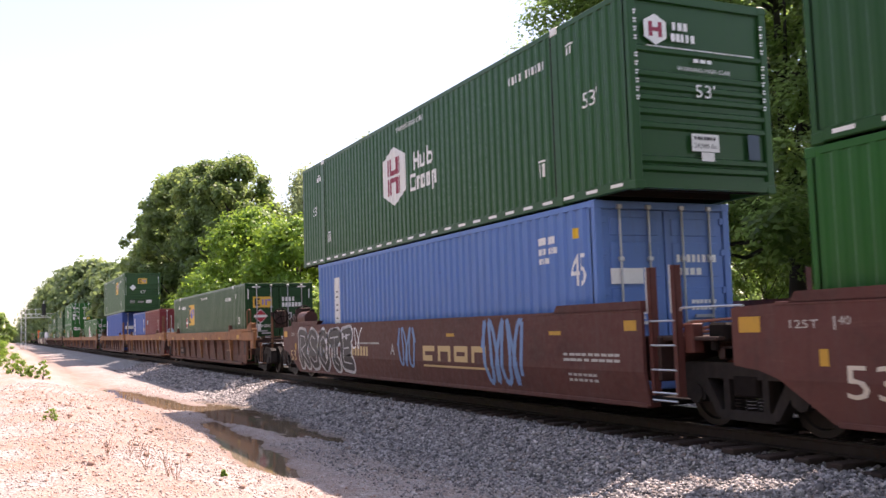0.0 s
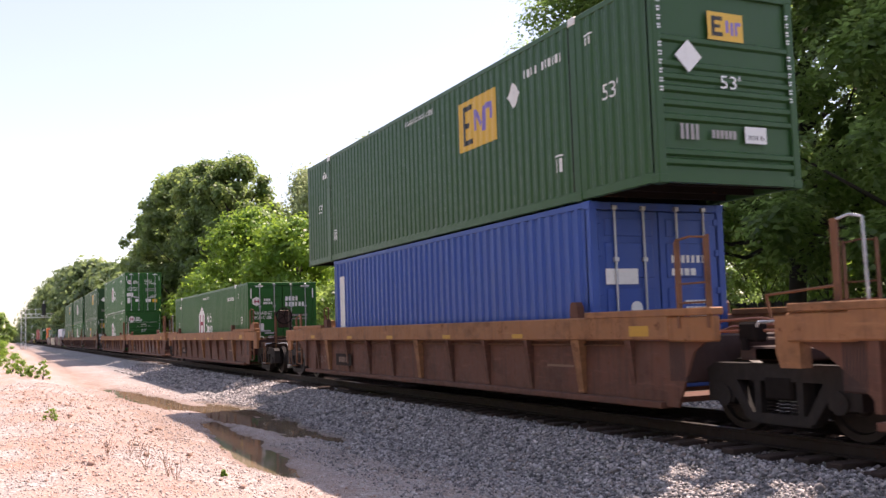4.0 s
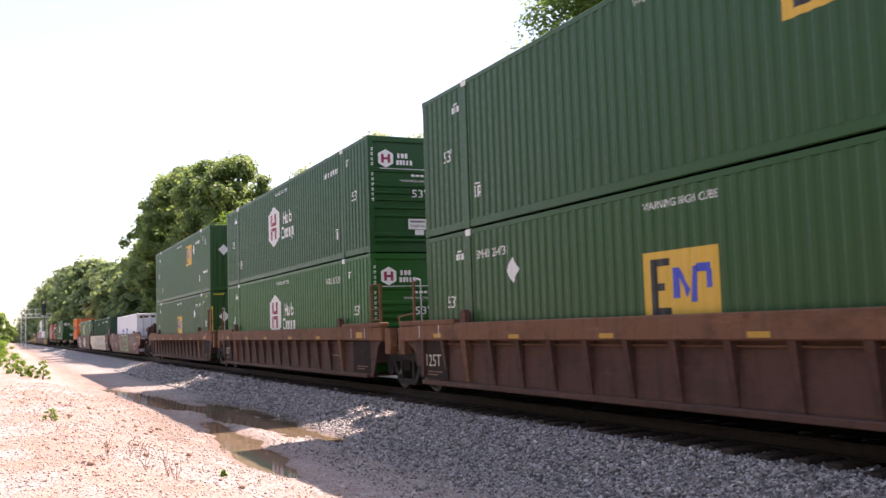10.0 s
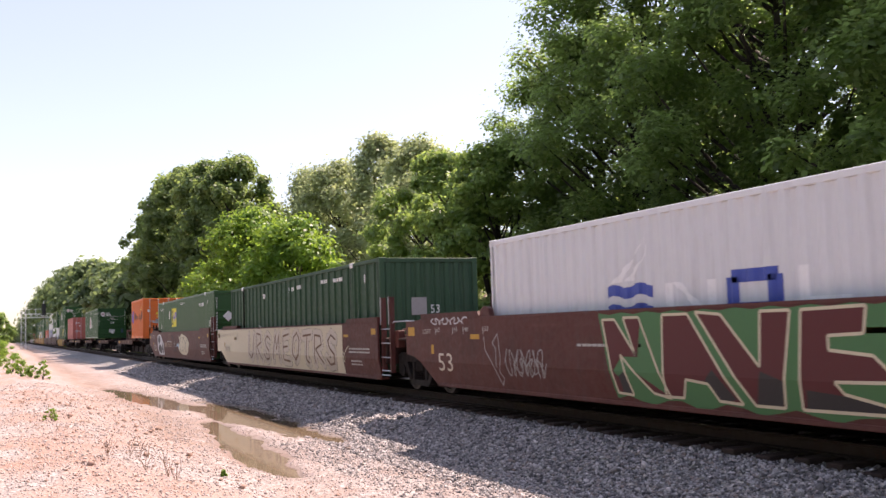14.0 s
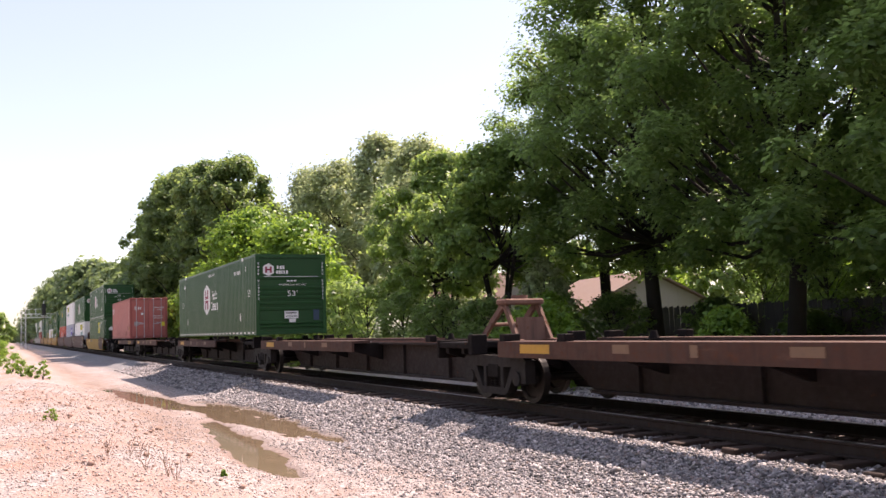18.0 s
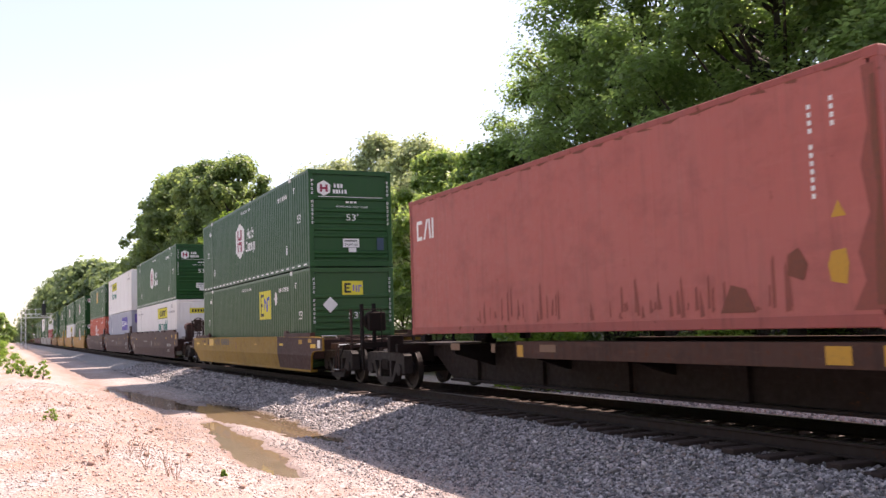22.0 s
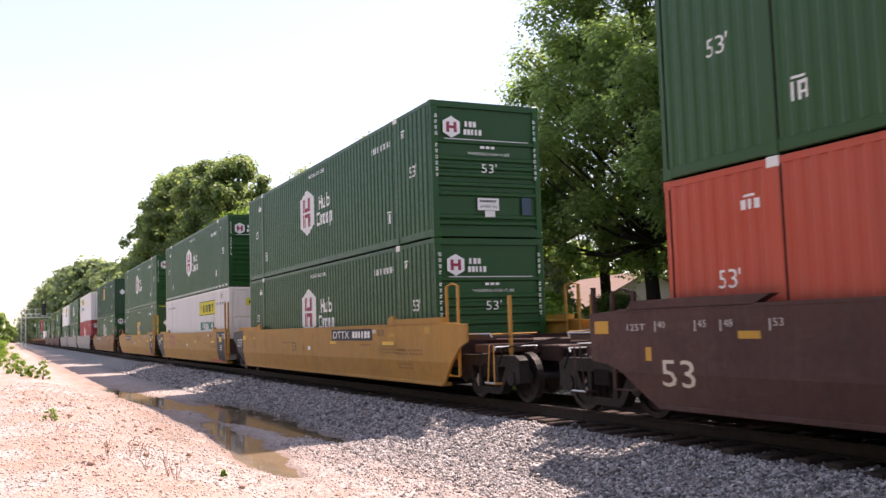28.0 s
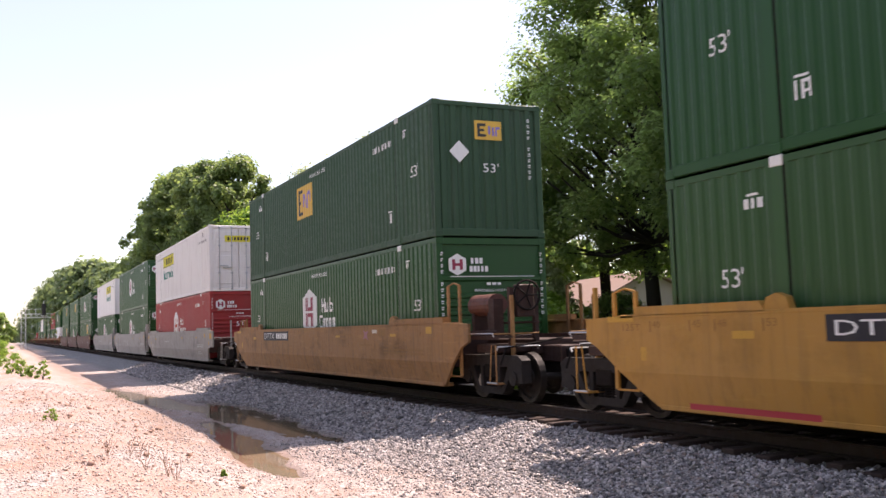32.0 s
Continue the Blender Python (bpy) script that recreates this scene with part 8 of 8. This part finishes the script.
side_mark("ctri", [[(5.38, 1.2), (5.58, 1.2), (5.48, 1.38)]] + [[(5.33, 0.52), (5.54, 0.48), (5.58, 0.70), (5.55, 0.86), (5.36, 0.84), (5.30, 0.7)]], M_YDIM, pink, L, P, "sticker", "yellow stickers")
M_RUSTY = decal("rust_stain", (0.27, 0.078, 0.058), 0.8, 0.7)
M_CRUST = decal("rust_crust", (0.20, 0.070, 0.045), 0.9, 0.7)
rs = random.Random(5)
stain = []
for k in range(56):
    x = rs.uniform(-3.0, 4.8)
    h = rs.uniform(0.05, 0.40) * (1 if k % 3 else 1.6)
    z = rs.uniform(0.17, 0.30)
    stain.append([(x, z), (x + rs.uniform(0.03, 0.10), z + 0.02), (x + rs.uniform(0.02, 0.06), z + h), (x + 0.01, z + h * 0.9)])
side_mark("cstain", stain, M_RUSTY, pink, L, P, "rust_streak", "rust streaks")
side_mark("cedge", [[(5.60, 0.2), (6.05, 0.2), (6.05, 2.72), (5.88, 2.72), (5.92, 2.1), (5.80, 1.7), (5.88, 1.2), (5.70, 0.8), (5.78, 0.5)]], M_RUSTY, pink, L, P, "rust_streak", "rust-brown corner")
side_mark("cedge_crust", [[(5.90, 0.25), (6.05, 0.25), (6.05, 2.6), (5.99, 2.6), (5.96, 1.9), (6.0, 1.4), (5.92, 0.9)], [(4.72, 0.62), (4.95, 0.55), (5.03, 0.72), (4.90, 0.92), (4.76, 0.86)], [(3.6, 0.22), (4.2, 0.22), (4.05, 0.5), (3.8, 0.56)]], M_CRUST, pink, L, P, "rust_streak", lift=0.007)
side_mark("ctop", [[(x, 2.80), (x + rs.uniform(0.15, 0.6), 2.80), (x + rs.uniform(0.1, 0.4), 2.80 - rs.uniform(0.02, 0.05)), (x + 0.02, 2.78)] for x in [-5.6 + 0.55 * k for k in range(21)]], M_CRUST, pink, L, P, "rust_streak")
end_mark("cend", rect(-0.98, -0.92, 2.05, 2.25) + rect(-0.92, -0.82, 2.19, 2.25) + rect(-0.92, -0.82, 2.05, 2.11) + rect(-0.74, -0.66, 2.05, 2.25) + rect(-0.6, -0.54, 2.05, 2.25) + ring(-0.46, 1.75, 0.09) + bars(0.3, 1.05, 2.15, 2.22, 8, 0.7, 3) + bars(0.6, 0.95, 2.0, 2.06, 4, 0.7, 4) + bars(0.3, 1.0, 1.55, 1.6, 7, 0.8, 5) + bars(0.3, 1.0, 1.4, 1.45, 7, 0.8, 6), POST, pink, L / 2 + 0.004, "id_stencil")
end_mark("cend2", rect(0.82, 1.1, 0.85, 1.15), M_LEMON, pink, L / 2 + 0.004, "sticker")
end_mark("cend3", rect(-1.02, -0.72, 0.9, 1.2), M_PALE, pink, L / 2 + 0.004, "plate", "grey data plate")
# grey container with purple panels
side_mark("pp", rect(2.1, 5.75, 1.52, 2.48), M_PURPLE, fx_c, 16.154, "fine", "sign_panel", "purple sign panel")
side_mark("pw", blocks(2.35, 3.9, 1.82, 2.22, 5, 3, 0.5, 0.09) + blocks(4.1, 5.6, 1.90, 2.16, 7, 4, 0.3, 0.05), POST, fx_c, 16.154, "fine", "sign_pattern", lift=0.008)
end_mark("pe", rect(-1.05, 1.05, 2.02, 2.62), M_PURPLE, fx_c, 8.082, "sign_panel", "purple sign panel")
end_mark("pe2", bars(-0.9, -0.1, 2.18, 2.44, 5, 0.65, 3) + bars(0.05, 0.9, 2.2, 2.38, 7, 0.65, 4), POST, fx_c, 8.086, "sign_pattern")
end_mark("pd", diamond(-0.65, 1.28, 0.42, 0.42), POST, fx_c, 8.082, "placard")
side_mark("pdia", diamond(-5.0, 1.6, 0.42, 0.42), POST, fx_c, 16.154, "fine", "placard")

# ---- paint on the well cars ----
well_mark("tan_word", blocks(1.05, 4.0, 0.74, 1.04, 4, 6, 1.0, 0.11) + rect(1.05, 3.9, 0.62, 0.66), M_TAN, car1, "wordmark", "tan block wordmark")
throw_up(car1, "s1", "abcde", -7.85, -3.2, 0.50, 1.34, ((M_ASH, 0.255), (M_SOOT, 0.175), (M_ASH, 0.016)), -0.05, 3)
well_mark("s1_dots", ring(-5.30, 0.72, 0.085) + ring(-5.28, 0.93, 0.075) + ring(-5.30, 1.12, 0.085) + ring(-3.95, 1.26, 0.08) + ring(-3.68, 1.24, 0.08), M_ASH, car1, "spray_paint", "white sprayed dots", lift=0.014)
well_mark("big53", words("53", -8.75, -8.2, 0.56, 0.86), M_TAN, car1, "size_mark", lift=0.016)
scribble(car1, "s1b", -3.4, -2.6, 0.95, 1.45, M_GLEAM, 4, 4, 0.018)
well_mark("nb1", bars(-3.3, -2.1, 0.78, 1.0, 6, 0.7, 3), M_TAN, car1, "number_stencil")
M_SPRAYB = decal("blue_spray", (0.15, 0.27, 0.48), 0.6, 0.5)
scribble(car1, "s2", -0.3, 0.7, 0.6, 1.42, M_SPRAYB, 5, 6, 0.034)
scribble(car1, "s3", 3.7, 5.2, 0.4, 1.5, M_SPRAYB, 6, 8, 0.05)
well_mark("nb0", bars(-5.5, -4.8, 1.25, 1.36, 3, 0.4, 2), M_DULLW, car0, "data_block")
edge_t = [(-2.42 + 0.28 * k, 1.535 - 0.03 * (k % 2)) for k in range(21)]
edge_b = [(-2.12 + 0.275 * k, 0.34 + 0.05 * math.sin(k * 1.7)) for k in range(21)]
well_mark("green11", [edge_b + edge_t[::-1]], M_LIME, car11, "spray_paint", "green sprayed ground")
nv = [[(-2.35, 0.42), (-2.0, 0.40), (-2.2, 0.95), (-1.55, 0.45), (-1.2, 0.40), (-1.75, 1.46), (-2.1, 1.46), (-1.85, 0.95), (-2.3, 1.44), (-2.6, 1.44)],
      [(-1.25, 1.48), (-0.75, 1.48), (0.1, 0.40), (-0.3, 0.42), (-0.45, 0.62), (-0.85, 0.66), (-0.95, 0.42), (-1.3, 0.42)],
      [(-0.6, 1.50), (-0.15, 1.46), (0.45, 0.85), (0.5, 1.48), (0.95, 1.48), (0.75, 0.40), (0.3, 0.40)],
      [(1.1, 1.48), (1.95, 1.50), (1.9, 1.22), (1.45, 1.20), (1.45, 1.05), (2.0, 1.0), (2.3, 0.74), (1.5, 0.72), (1.6, 0.60), (2.55, 0.42), (1.0, 0.40)]]
nv = [[(x + 0.28, z) for x, z in q] for q in nv]
well_mark("wine11", nv, M_WINE, car11, "spray_paint", "wine red sprayed shapes", lift=0.007)
for q, poly in enumerate(nv):
    lines11 = []
    for (xa, za), (xb, zb) in zip(poly, poly[1:] + poly[:1]):
        d = math.hypot(xb - xa, zb - za) + 1e-6
        nx, nz = -(zb - za) / d * 0.018, (xb - xa) / d * 0.018
        lines11.append([(xa - nx, za - nz), (xb - nx, zb - nz), (xb + nx, zb + nz), (xa + nx, za + nz)])
    well_mark(("line11", q), lines11, M_CREAM, car11, "spray_paint", lift=0.010)
well_mark("dark11", [[(0.03, 0.41), (0.28, 0.45), (-0.07, 0.8), (-0.22, 0.66)], [(1.33, 0.41), (2.73, 0.43), (1.88, 0.58), (1.38, 0.62)], [(0.60, 0.41), (1.00, 0.41), (1.08, 0.7), (0.73, 0.8)], [(-1.95, 0.42), (-1.72, 0.41), (-1.86, 0.72), (-2.0, 0.66)]], M_BLACK, car11, "spray_paint", lift=0.009)
scribble(car11, "n2", 4.2, 7.0, 0.5, 1.4, M_PALE, 10, 10, 0.014)
well_mark("v11", ribbon([(-6.02, 1.21), (-5.98, 0.98), (-5.73, 0.76), (-5.46, 0.37), (-5.37, 0.5), (-5.49, 0.59), (-5.42, 0.84), (-5.5, 1.26), (-5.7, 1.1), (-5.58, 1.01), (-5.58, 0.69)], 0.012), M_PALE, car11, "spray_paint", "white sprayed line", lift=0.006)
scribble(car11, "n3", -5.26, -3.92, 0.55, 1.0, M_PALE, 11, 12, 0.012)
scribble(car11, "n4", -4.96, -3.92, 0.6, 0.85, M_PALE, 13, 7, 0.012)
scribble(car11, "n5", -8.3, -6.7, 1.46, 1.58, M_ASH, 17, 11, 0.014)
well_mark("nb11", blocks(2.75, 4.4, 0.78, 1.02, 3, 7, 1.0, 0.07), M_DIM, car11, "wordmark")
well_mark("cream12", rect(-9.6, 5.9, 0.72, 1.55) + [[(-8.9, 0.72), (5.9, 0.72), (5.9, 0.30), (-8.25, 0.30)]], M_CREAM, car12, "spray_paint", "cream sprayed ground")
throw_up(car12, "c1", "gabfecdab", -4.4, 5.6, 0.50, 1.38, ((M_SOOT, 0.19), (M_CREAM2, 0.165), (M_DIM, 0.03)), 0.1, 12)
scribble(car12, "c2", 5.2, 6.3, 0.6, 1.0, M_CREAM, 13, 4, 0.015)
blot = [(-6.85, 1.32), (-6.3, 1.5), (-5.6, 1.44), (-5.0, 1.1), (-4.6, 0.98), (-4.5, 0.6), (-4.75, 0.36), (-5.6, 0.34), (-6.5, 0.36), (-6.75, 0.7)]
blot = [(x + 0.4, z) for x, z in blot]
well_mark("h1a", [blot], M_ASH, car13, "spray_paint", "black and white sprayed blots")
for q, (x, z, a, h) in enumerate(((-5.8, 1.18, 0.42, 0.22), (-5.45, 0.66, 0.62, 0.24), (-4.52, 0.70, 0.24, 0.26))):
    well_mark(("h1b", q), [[(x + a * math.cos(0.45 * k) * (1 + 0.18 * math.sin(2.7 * k)), z + h * math.sin(0.45 * k) * (1 + 0.15 * math.cos(3.1 * k))) for k in range(14)]], M_SOOT, car13, "spray_paint", lift=0.007)
well_mark("h1c", [[(-1.71, 1.41), (-0.95, 1.39), (-0.76, 1.24), (-0.94, 0.84), (-1.15, 0.84), (-1.06, 1.21), (-1.61, 1.25)], [(-0.46, 1.35), (-0.28, 1.28), (-0.06, 0.76), (0.09, 0.47), (-0.34, 0.61), (-1.12, 0.54), (-1.01, 0.64), (-0.42, 0.71)]], M_SMUDGE, car13, "spray_paint", "dark faded spray", lift=0.005)
scribble(car13, "h1d", -2.54, -1.82, 1.09, 1.49, M_DIM, 16, 4, 0.016)
well_mark("h2", [[(-0.12, 0.78), (0.17, 0.94), (0.38, 1.02), (0.57, 0.93), (0.75, 1.01), (0.73, 0.76), (0.63, 0.7), (0.51, 0.86), (0.21, 0.86)]], M_SKYB, car13, "spray_paint")
well_mark("h3", [[(0.62, 1.42), (1.0, 1.30), (1.5, 1.46), (2.2, 1.4), (3.0, 1.28), (3.6, 1.0), (3.3, 0.62), (2.5, 0.42), (1.4, 0.46), (0.8, 0.62), (0.7, 0.9), (0.95, 1.12)]], M_CREAM, car13, "spray_paint", "cream sprayed blot")
scribble(car13, "h4", 0.9, 3.2, 0.6, 1.3, M_BLACK, 15, 4, 0.016)
well_mark("nb13", words("255208", -2.63, -1.43, 0.8, 1.05) + bars(-3.8, -2.88, 0.79, 1.05, 4, 0.7, 3), M_RUBBED, car13, "number_stencil", lift=0.008)
for c in (car19, car20, car21):
    well_mark("nb19", bars(1.83, 2.7, 0.84, 1.03, 4, 0.55, 3) + bars(2.95, 4.1, 0.84, 1.03, 6, 0.55, 4), M_DIM, c, "number_stencil")
    well_mark("ring19", [[(0.22 + 0.12 * math.cos(a * 0.4), 0.93 + 0.15 * math.sin(a * 0.4)) for a in range(16)]], M_PALE, c, "emblem")
    well_mark("ring19b", [[(0.22 + 0.095 * math.cos(a * 0.4), 0.93 + 0.12 * math.sin(a * 0.4)) for a in range(16)]], BROWN_DULL, c, "emblem", lift=0.007)


def dark_end(car, s, x):
    xs = ([(x, 1.49), (8.54, 1.49), (8.51, 0.73), (8.36, 0.28), (x + 0.22, 0.28)] if s > 0 else [(-x, 1.49), (-9.73, 1.44), (-9.73, 1.16), (-9.48, 1.06), (-8.26, 0.28), (-x + 0.05, 0.28)])
    well_mark(("dark", s, x), [xs], NAVY, car, "end_panel", "near-black painted end", lift=0.006)
    if s > 0:
        well_mark(("dp", x), rect(7.3, 7.78, 1.08, 1.28), M_YEL, car, "reflector_patch", lift=0.010)
        well_mark(("dq", x), words("48", 6.98, 7.14, 1.30, 1.40) + words("53", 7.80, 7.96, 1.30, 1.40) + rect(7.17, 7.21, 1.22, 1.4) + rect(7.99, 8.03, 1.22, 1.4) + rect(8.22, 8.38, 1.2, 1.4) + bars(7.5, 7.9, 0.92, 0.95, 5, 0.8, 2) + bars(7.5, 7.9, 0.84, 0.87, 6, 0.8, 3) + bars(7.5, 7.85, 0.76, 0.79, 5, 0.8, 4), POST, car, "data_block", lift=0.010)
    else:
        well_mark(("dt", x), words("125T", -9.05, -8.35, 0.92, 1.18), POST, car, "load_mark", lift=0.010)
        well_mark(("dp", x), rect(-8.2, -7.75, 1.16, 1.30), M_YEL, car, "reflector_patch", lift=0.010)


def number_panel(car, x0, x1, text=""):
    well_mark(("np", x0), rect(x0, x1, 1.14, 1.42), NAVY, car, "number_panel", "black number panel", lift=0.006)
    well_mark(("npb", x0, text), (words(text, x0 + 0.12, x1 - 0.12, 1.2, 1.36) if text else words("DTTX", x0 + 0.14, x0 + 0.46 * (x1 - x0), 1.19, 1.37) + bars(x0 + 0.54 * (x1 - x0), x1 - 0.1, 1.2, 1.36, 6, 0.7, 2)), POST, car, "number_stencil", lift=0.010)


def red_foot(car, x0, x1):
    well_mark(("rf", x0), rect(x0, x1, 0.28, 0.36), M_RED, car, "foot_stripe", "dark red stripe", lift=0.012)


for c, letter in ((car22, "A"), (car23, "C"), (car24, "B")):
    well_mark(("u53", letter), words("53", -1.75, -1.4, 0.84, 1.08) + words(letter, -0.75, -0.6, 0.90, 1.02) + rect(0.3, 0.34, 1.2, 1.36), M_BLACK, c, "size_mark")
    well_mark(("u53w", letter), rect(-0.2, 0.05, 0.88, 0.98), POST, c, "label_plate")
    well_mark(("u53y", letter), rect(1.8, 2.3, 1.06, 1.12) + rect(5.6, 6.3, 1.04, 1.12), M_YEL, c, "reflector_patch")
for c in (car22, car23, car24, car25):
    well_mark("x_sign", [[(4.27, 1.16), (4.42, 1.20), (4.60, 1.15), (4.54, 1.27), (4.63, 1.37), (4.45, 1.34), (4.30, 1.39), (4.36, 1.27)]], M_XSIGN, c, "emblem", "faded rose emblem")
    well_mark("x_rows", bars(2.18, 3.52, 1.26, 1.31, 9, 0.8, 11) + bars(2.2, 3.3, 1.17, 1.20, 9, 0.85, 12) + bars(4.1, 4.9, 1.02, 1.06, 6, 0.85, 13) + bars(5.6, 6.5, 1.01, 1.04, 7, 0.85, 14) + bars(5.6, 6.9, 0.93, 0.96, 9, 0.85, 15) + bars(5.6, 6.7, 0.86, 0.89, 8, 0.85, 16) + bars(5.3, 5.75, 1.24, 1.40, 2, 0.9, 17), M_OCHRE, c, "data_block")
    well_mark("x_white", rect(4.88, 5.2, 1.31, 1.39), M_CREAM2, c, "sticker")
dark_end(car22, -1, 8.2)
number_panel(car22, 1.98, 4.98)
dark_end(car23, 1, 6.75)
dark_end(car23, -1, 7.4)
well_mark("tw", rect(-5.34, -4.75, 1.30, 1.40) + rect(-5.10, -4.98, 0.82, 1.30) + rect(-4.68, -4.1, 1.30, 1.40) + rect(-4.45, -4.33, 0.82, 1.30) + [[(-4.05, 0.82), (-3.92, 0.82), (-3.48, 1.40), (-3.62, 1.40)], [(-4.05, 1.40), (-3.92, 1.40), (-3.48, 0.82), (-3.62, 0.82)]], M_ROSE, car23, "wordmark", "dark red block wordmark", lift=0.006)
red_foot(car23, 5.2, 7.6)
dark_end(car24, 1, 6.9)
number_panel(car24, -5.3, -2.3, "DTTX  795471")
red_foot(car24, -7.6, -5.5)
red_foot(car24, 5.9, 8.0)
number_panel(car25, -5.3, -2.3)
well_mark("brown18", [[(5.25, 1.255), (9.88, 1.205), (9.88, 0.87), (9.1, 0.85), (8.95, 0.81), (8.83, 0.72), (8.49, 0.28), (5.25, 0.28)]], BROWN_DULL, car18, "end_panel", "rusty brown repainted end", lift=0.006)
well_mark("brown18r", [[(-9.58, 1.205), (-9.58, 0.81), (-9.2, 0.78), (-9.15, 1.2)]], BROWN_DULL, car18, "end_panel", "rusty brown repainted end", lift=0.006)
well_mark("w18", words("WRWK", -4.49, -3.45, 0.97, 1.20) + bars(-3.2, -1.8, 0.97, 1.20, 6, 0.6, 5), M_BLACK, car18, "lettering", lift=0.006)
well_mark("w18p", rect(-5.66, -4.8, 0.92, 1.2), M_GOLD, car18, "repaint_patch", "brighter yellow repainted patch")
well_mark("w18d", rect(-7.15, -7.0, 1.06, 1.15) + rect(-6.76, -6.56, 1.06, 1.15) + rect(-6.02, -5.8, 0.97, 1.2), M_SMUDGE, car18, "repaint_patch", "dark painted-out patch")
well_mark("y18", rect(5.5, 5.9, 0.98, 1.05) + rect(8.8, 9.3, 0.93, 1.04) + rect(-8.5, -7.85, 0.97, 1.04) + rect(-6.85, -6.5, 0.94, 1.0) + rect(-5.4, -4.9, 0.94, 1.01), M_YEL, car18, "reflector_patch", lift=0.010)
well_mark("y18d", rect(7.65, 8.0, 1.04, 1.16) + rect(8.6, 8.9, 1.08, 1.18), M_YDIM, car18, "reflector_patch", lift=0.010)
well_mark("y18w", rect(9.45, 9.72, 0.93, 1.15), POST, car18, "placard", lift=0.010)
side_mark("id15", words("EMHU", -7.18, -6.66, 2.40, 2.53) + words("543941", -6.58, -6.0, 2.40, 2.53), POST, em15, 16.154, "fine", "id_stencil")
# sprayed and stencilled marks on single ribbed cars
flat_mark("tx_dark", [q for ln in ([(0.7, 0.86), (1.3, 0.88)], [(1.0, 0.88), (0.98, 0.42)], [(1.55, 0.85), (2.25, 0.42)], [(2.2, 0.86), (1.5, 0.44)]) for q in ribbon(ln, 0.07)], M_SMUDGE, rib4, -1.354, "spray_paint", "faded dark sprayed shapes")
flat_mark("plate4", rect(6.36, 6.85, 0.45, 0.92), PANEL, rib4, -1.357, "number_panel", "black stencil panel")
flat_mark("plate4r", bars(6.42, 6.8, 0.84, 0.87, 4, 0.8, 1) + bars(6.42, 6.8, 0.74, 0.77, 5, 0.8, 2) + bars(6.42, 6.75, 0.66, 0.69, 4, 0.8, 3) + bars(6.42, 6.8, 0.58, 0.61, 5, 0.8, 4) + bars(6.42, 6.7, 0.51, 0.53, 4, 0.8, 5), M_DULLW, rib4, -1.360, "data_block")
flat_mark("pan6", rect(1.78, 2.85, 0.45, 0.86) + rect(3.1, 4.0, 0.45, 0.86), M_SMUDGE, rib6, -1.354, "number_panel", "sooty stencil panels")


def motions():
    """The whole train rolls at nearly one speed, surging a little; its wheelsets turn with it."""
    slack = ((0.0, -0.05), (1.0, -0.1), (2.0, -0.05), (3.0, -0.05), (4.5, -0.05), (6.0, -0.04), (7.0, -0.04), (8.0, -0.14), (9.0, -0.08), (10.0, -0.05), (11.0, -0.08), (12.0, -0.1),
             (13.0, 0.0), (14.0, 0.04), (15.5, 0.02), (17.0, 0.0), (18.0, 0.0), (19.0, 0.2), (20.0, 0.24), (21.0, -0.1), (22.0, 0.15), (23.0, 0.25), (24.0, 0.27), (25.0, 0.22),
             (26.5, 0.22), (28.0, 0.2), (29.0, -0.18), (30.0, -0.18), (31.0, 0.16), (SECONDS, 0.0))
    for ob, u, z in MOVING:
        walk(ob, [(t, pose(u + SPEED * t + d, TRACK_Y, z)) for t, d in slack])
    turn = math.degrees(SPEED / FPS / 0.46)
    lead = {}
    for w, side in WHEELS:
        if side not in lead:
            walk(w, [(k / FPS, pose(side * 0.89, 0, 0.46, 0, (turn * k) % 360, 0)) for k in range(int(SECONDS * FPS) + 1)])
            lead[side] = w.animation_data
        else:
            w.rotation_mode = "QUATERNION"
            own = w.animation_data_create()
            own.action = lead[side].action
            own.action_slot = lead[side].action_slot


motions()
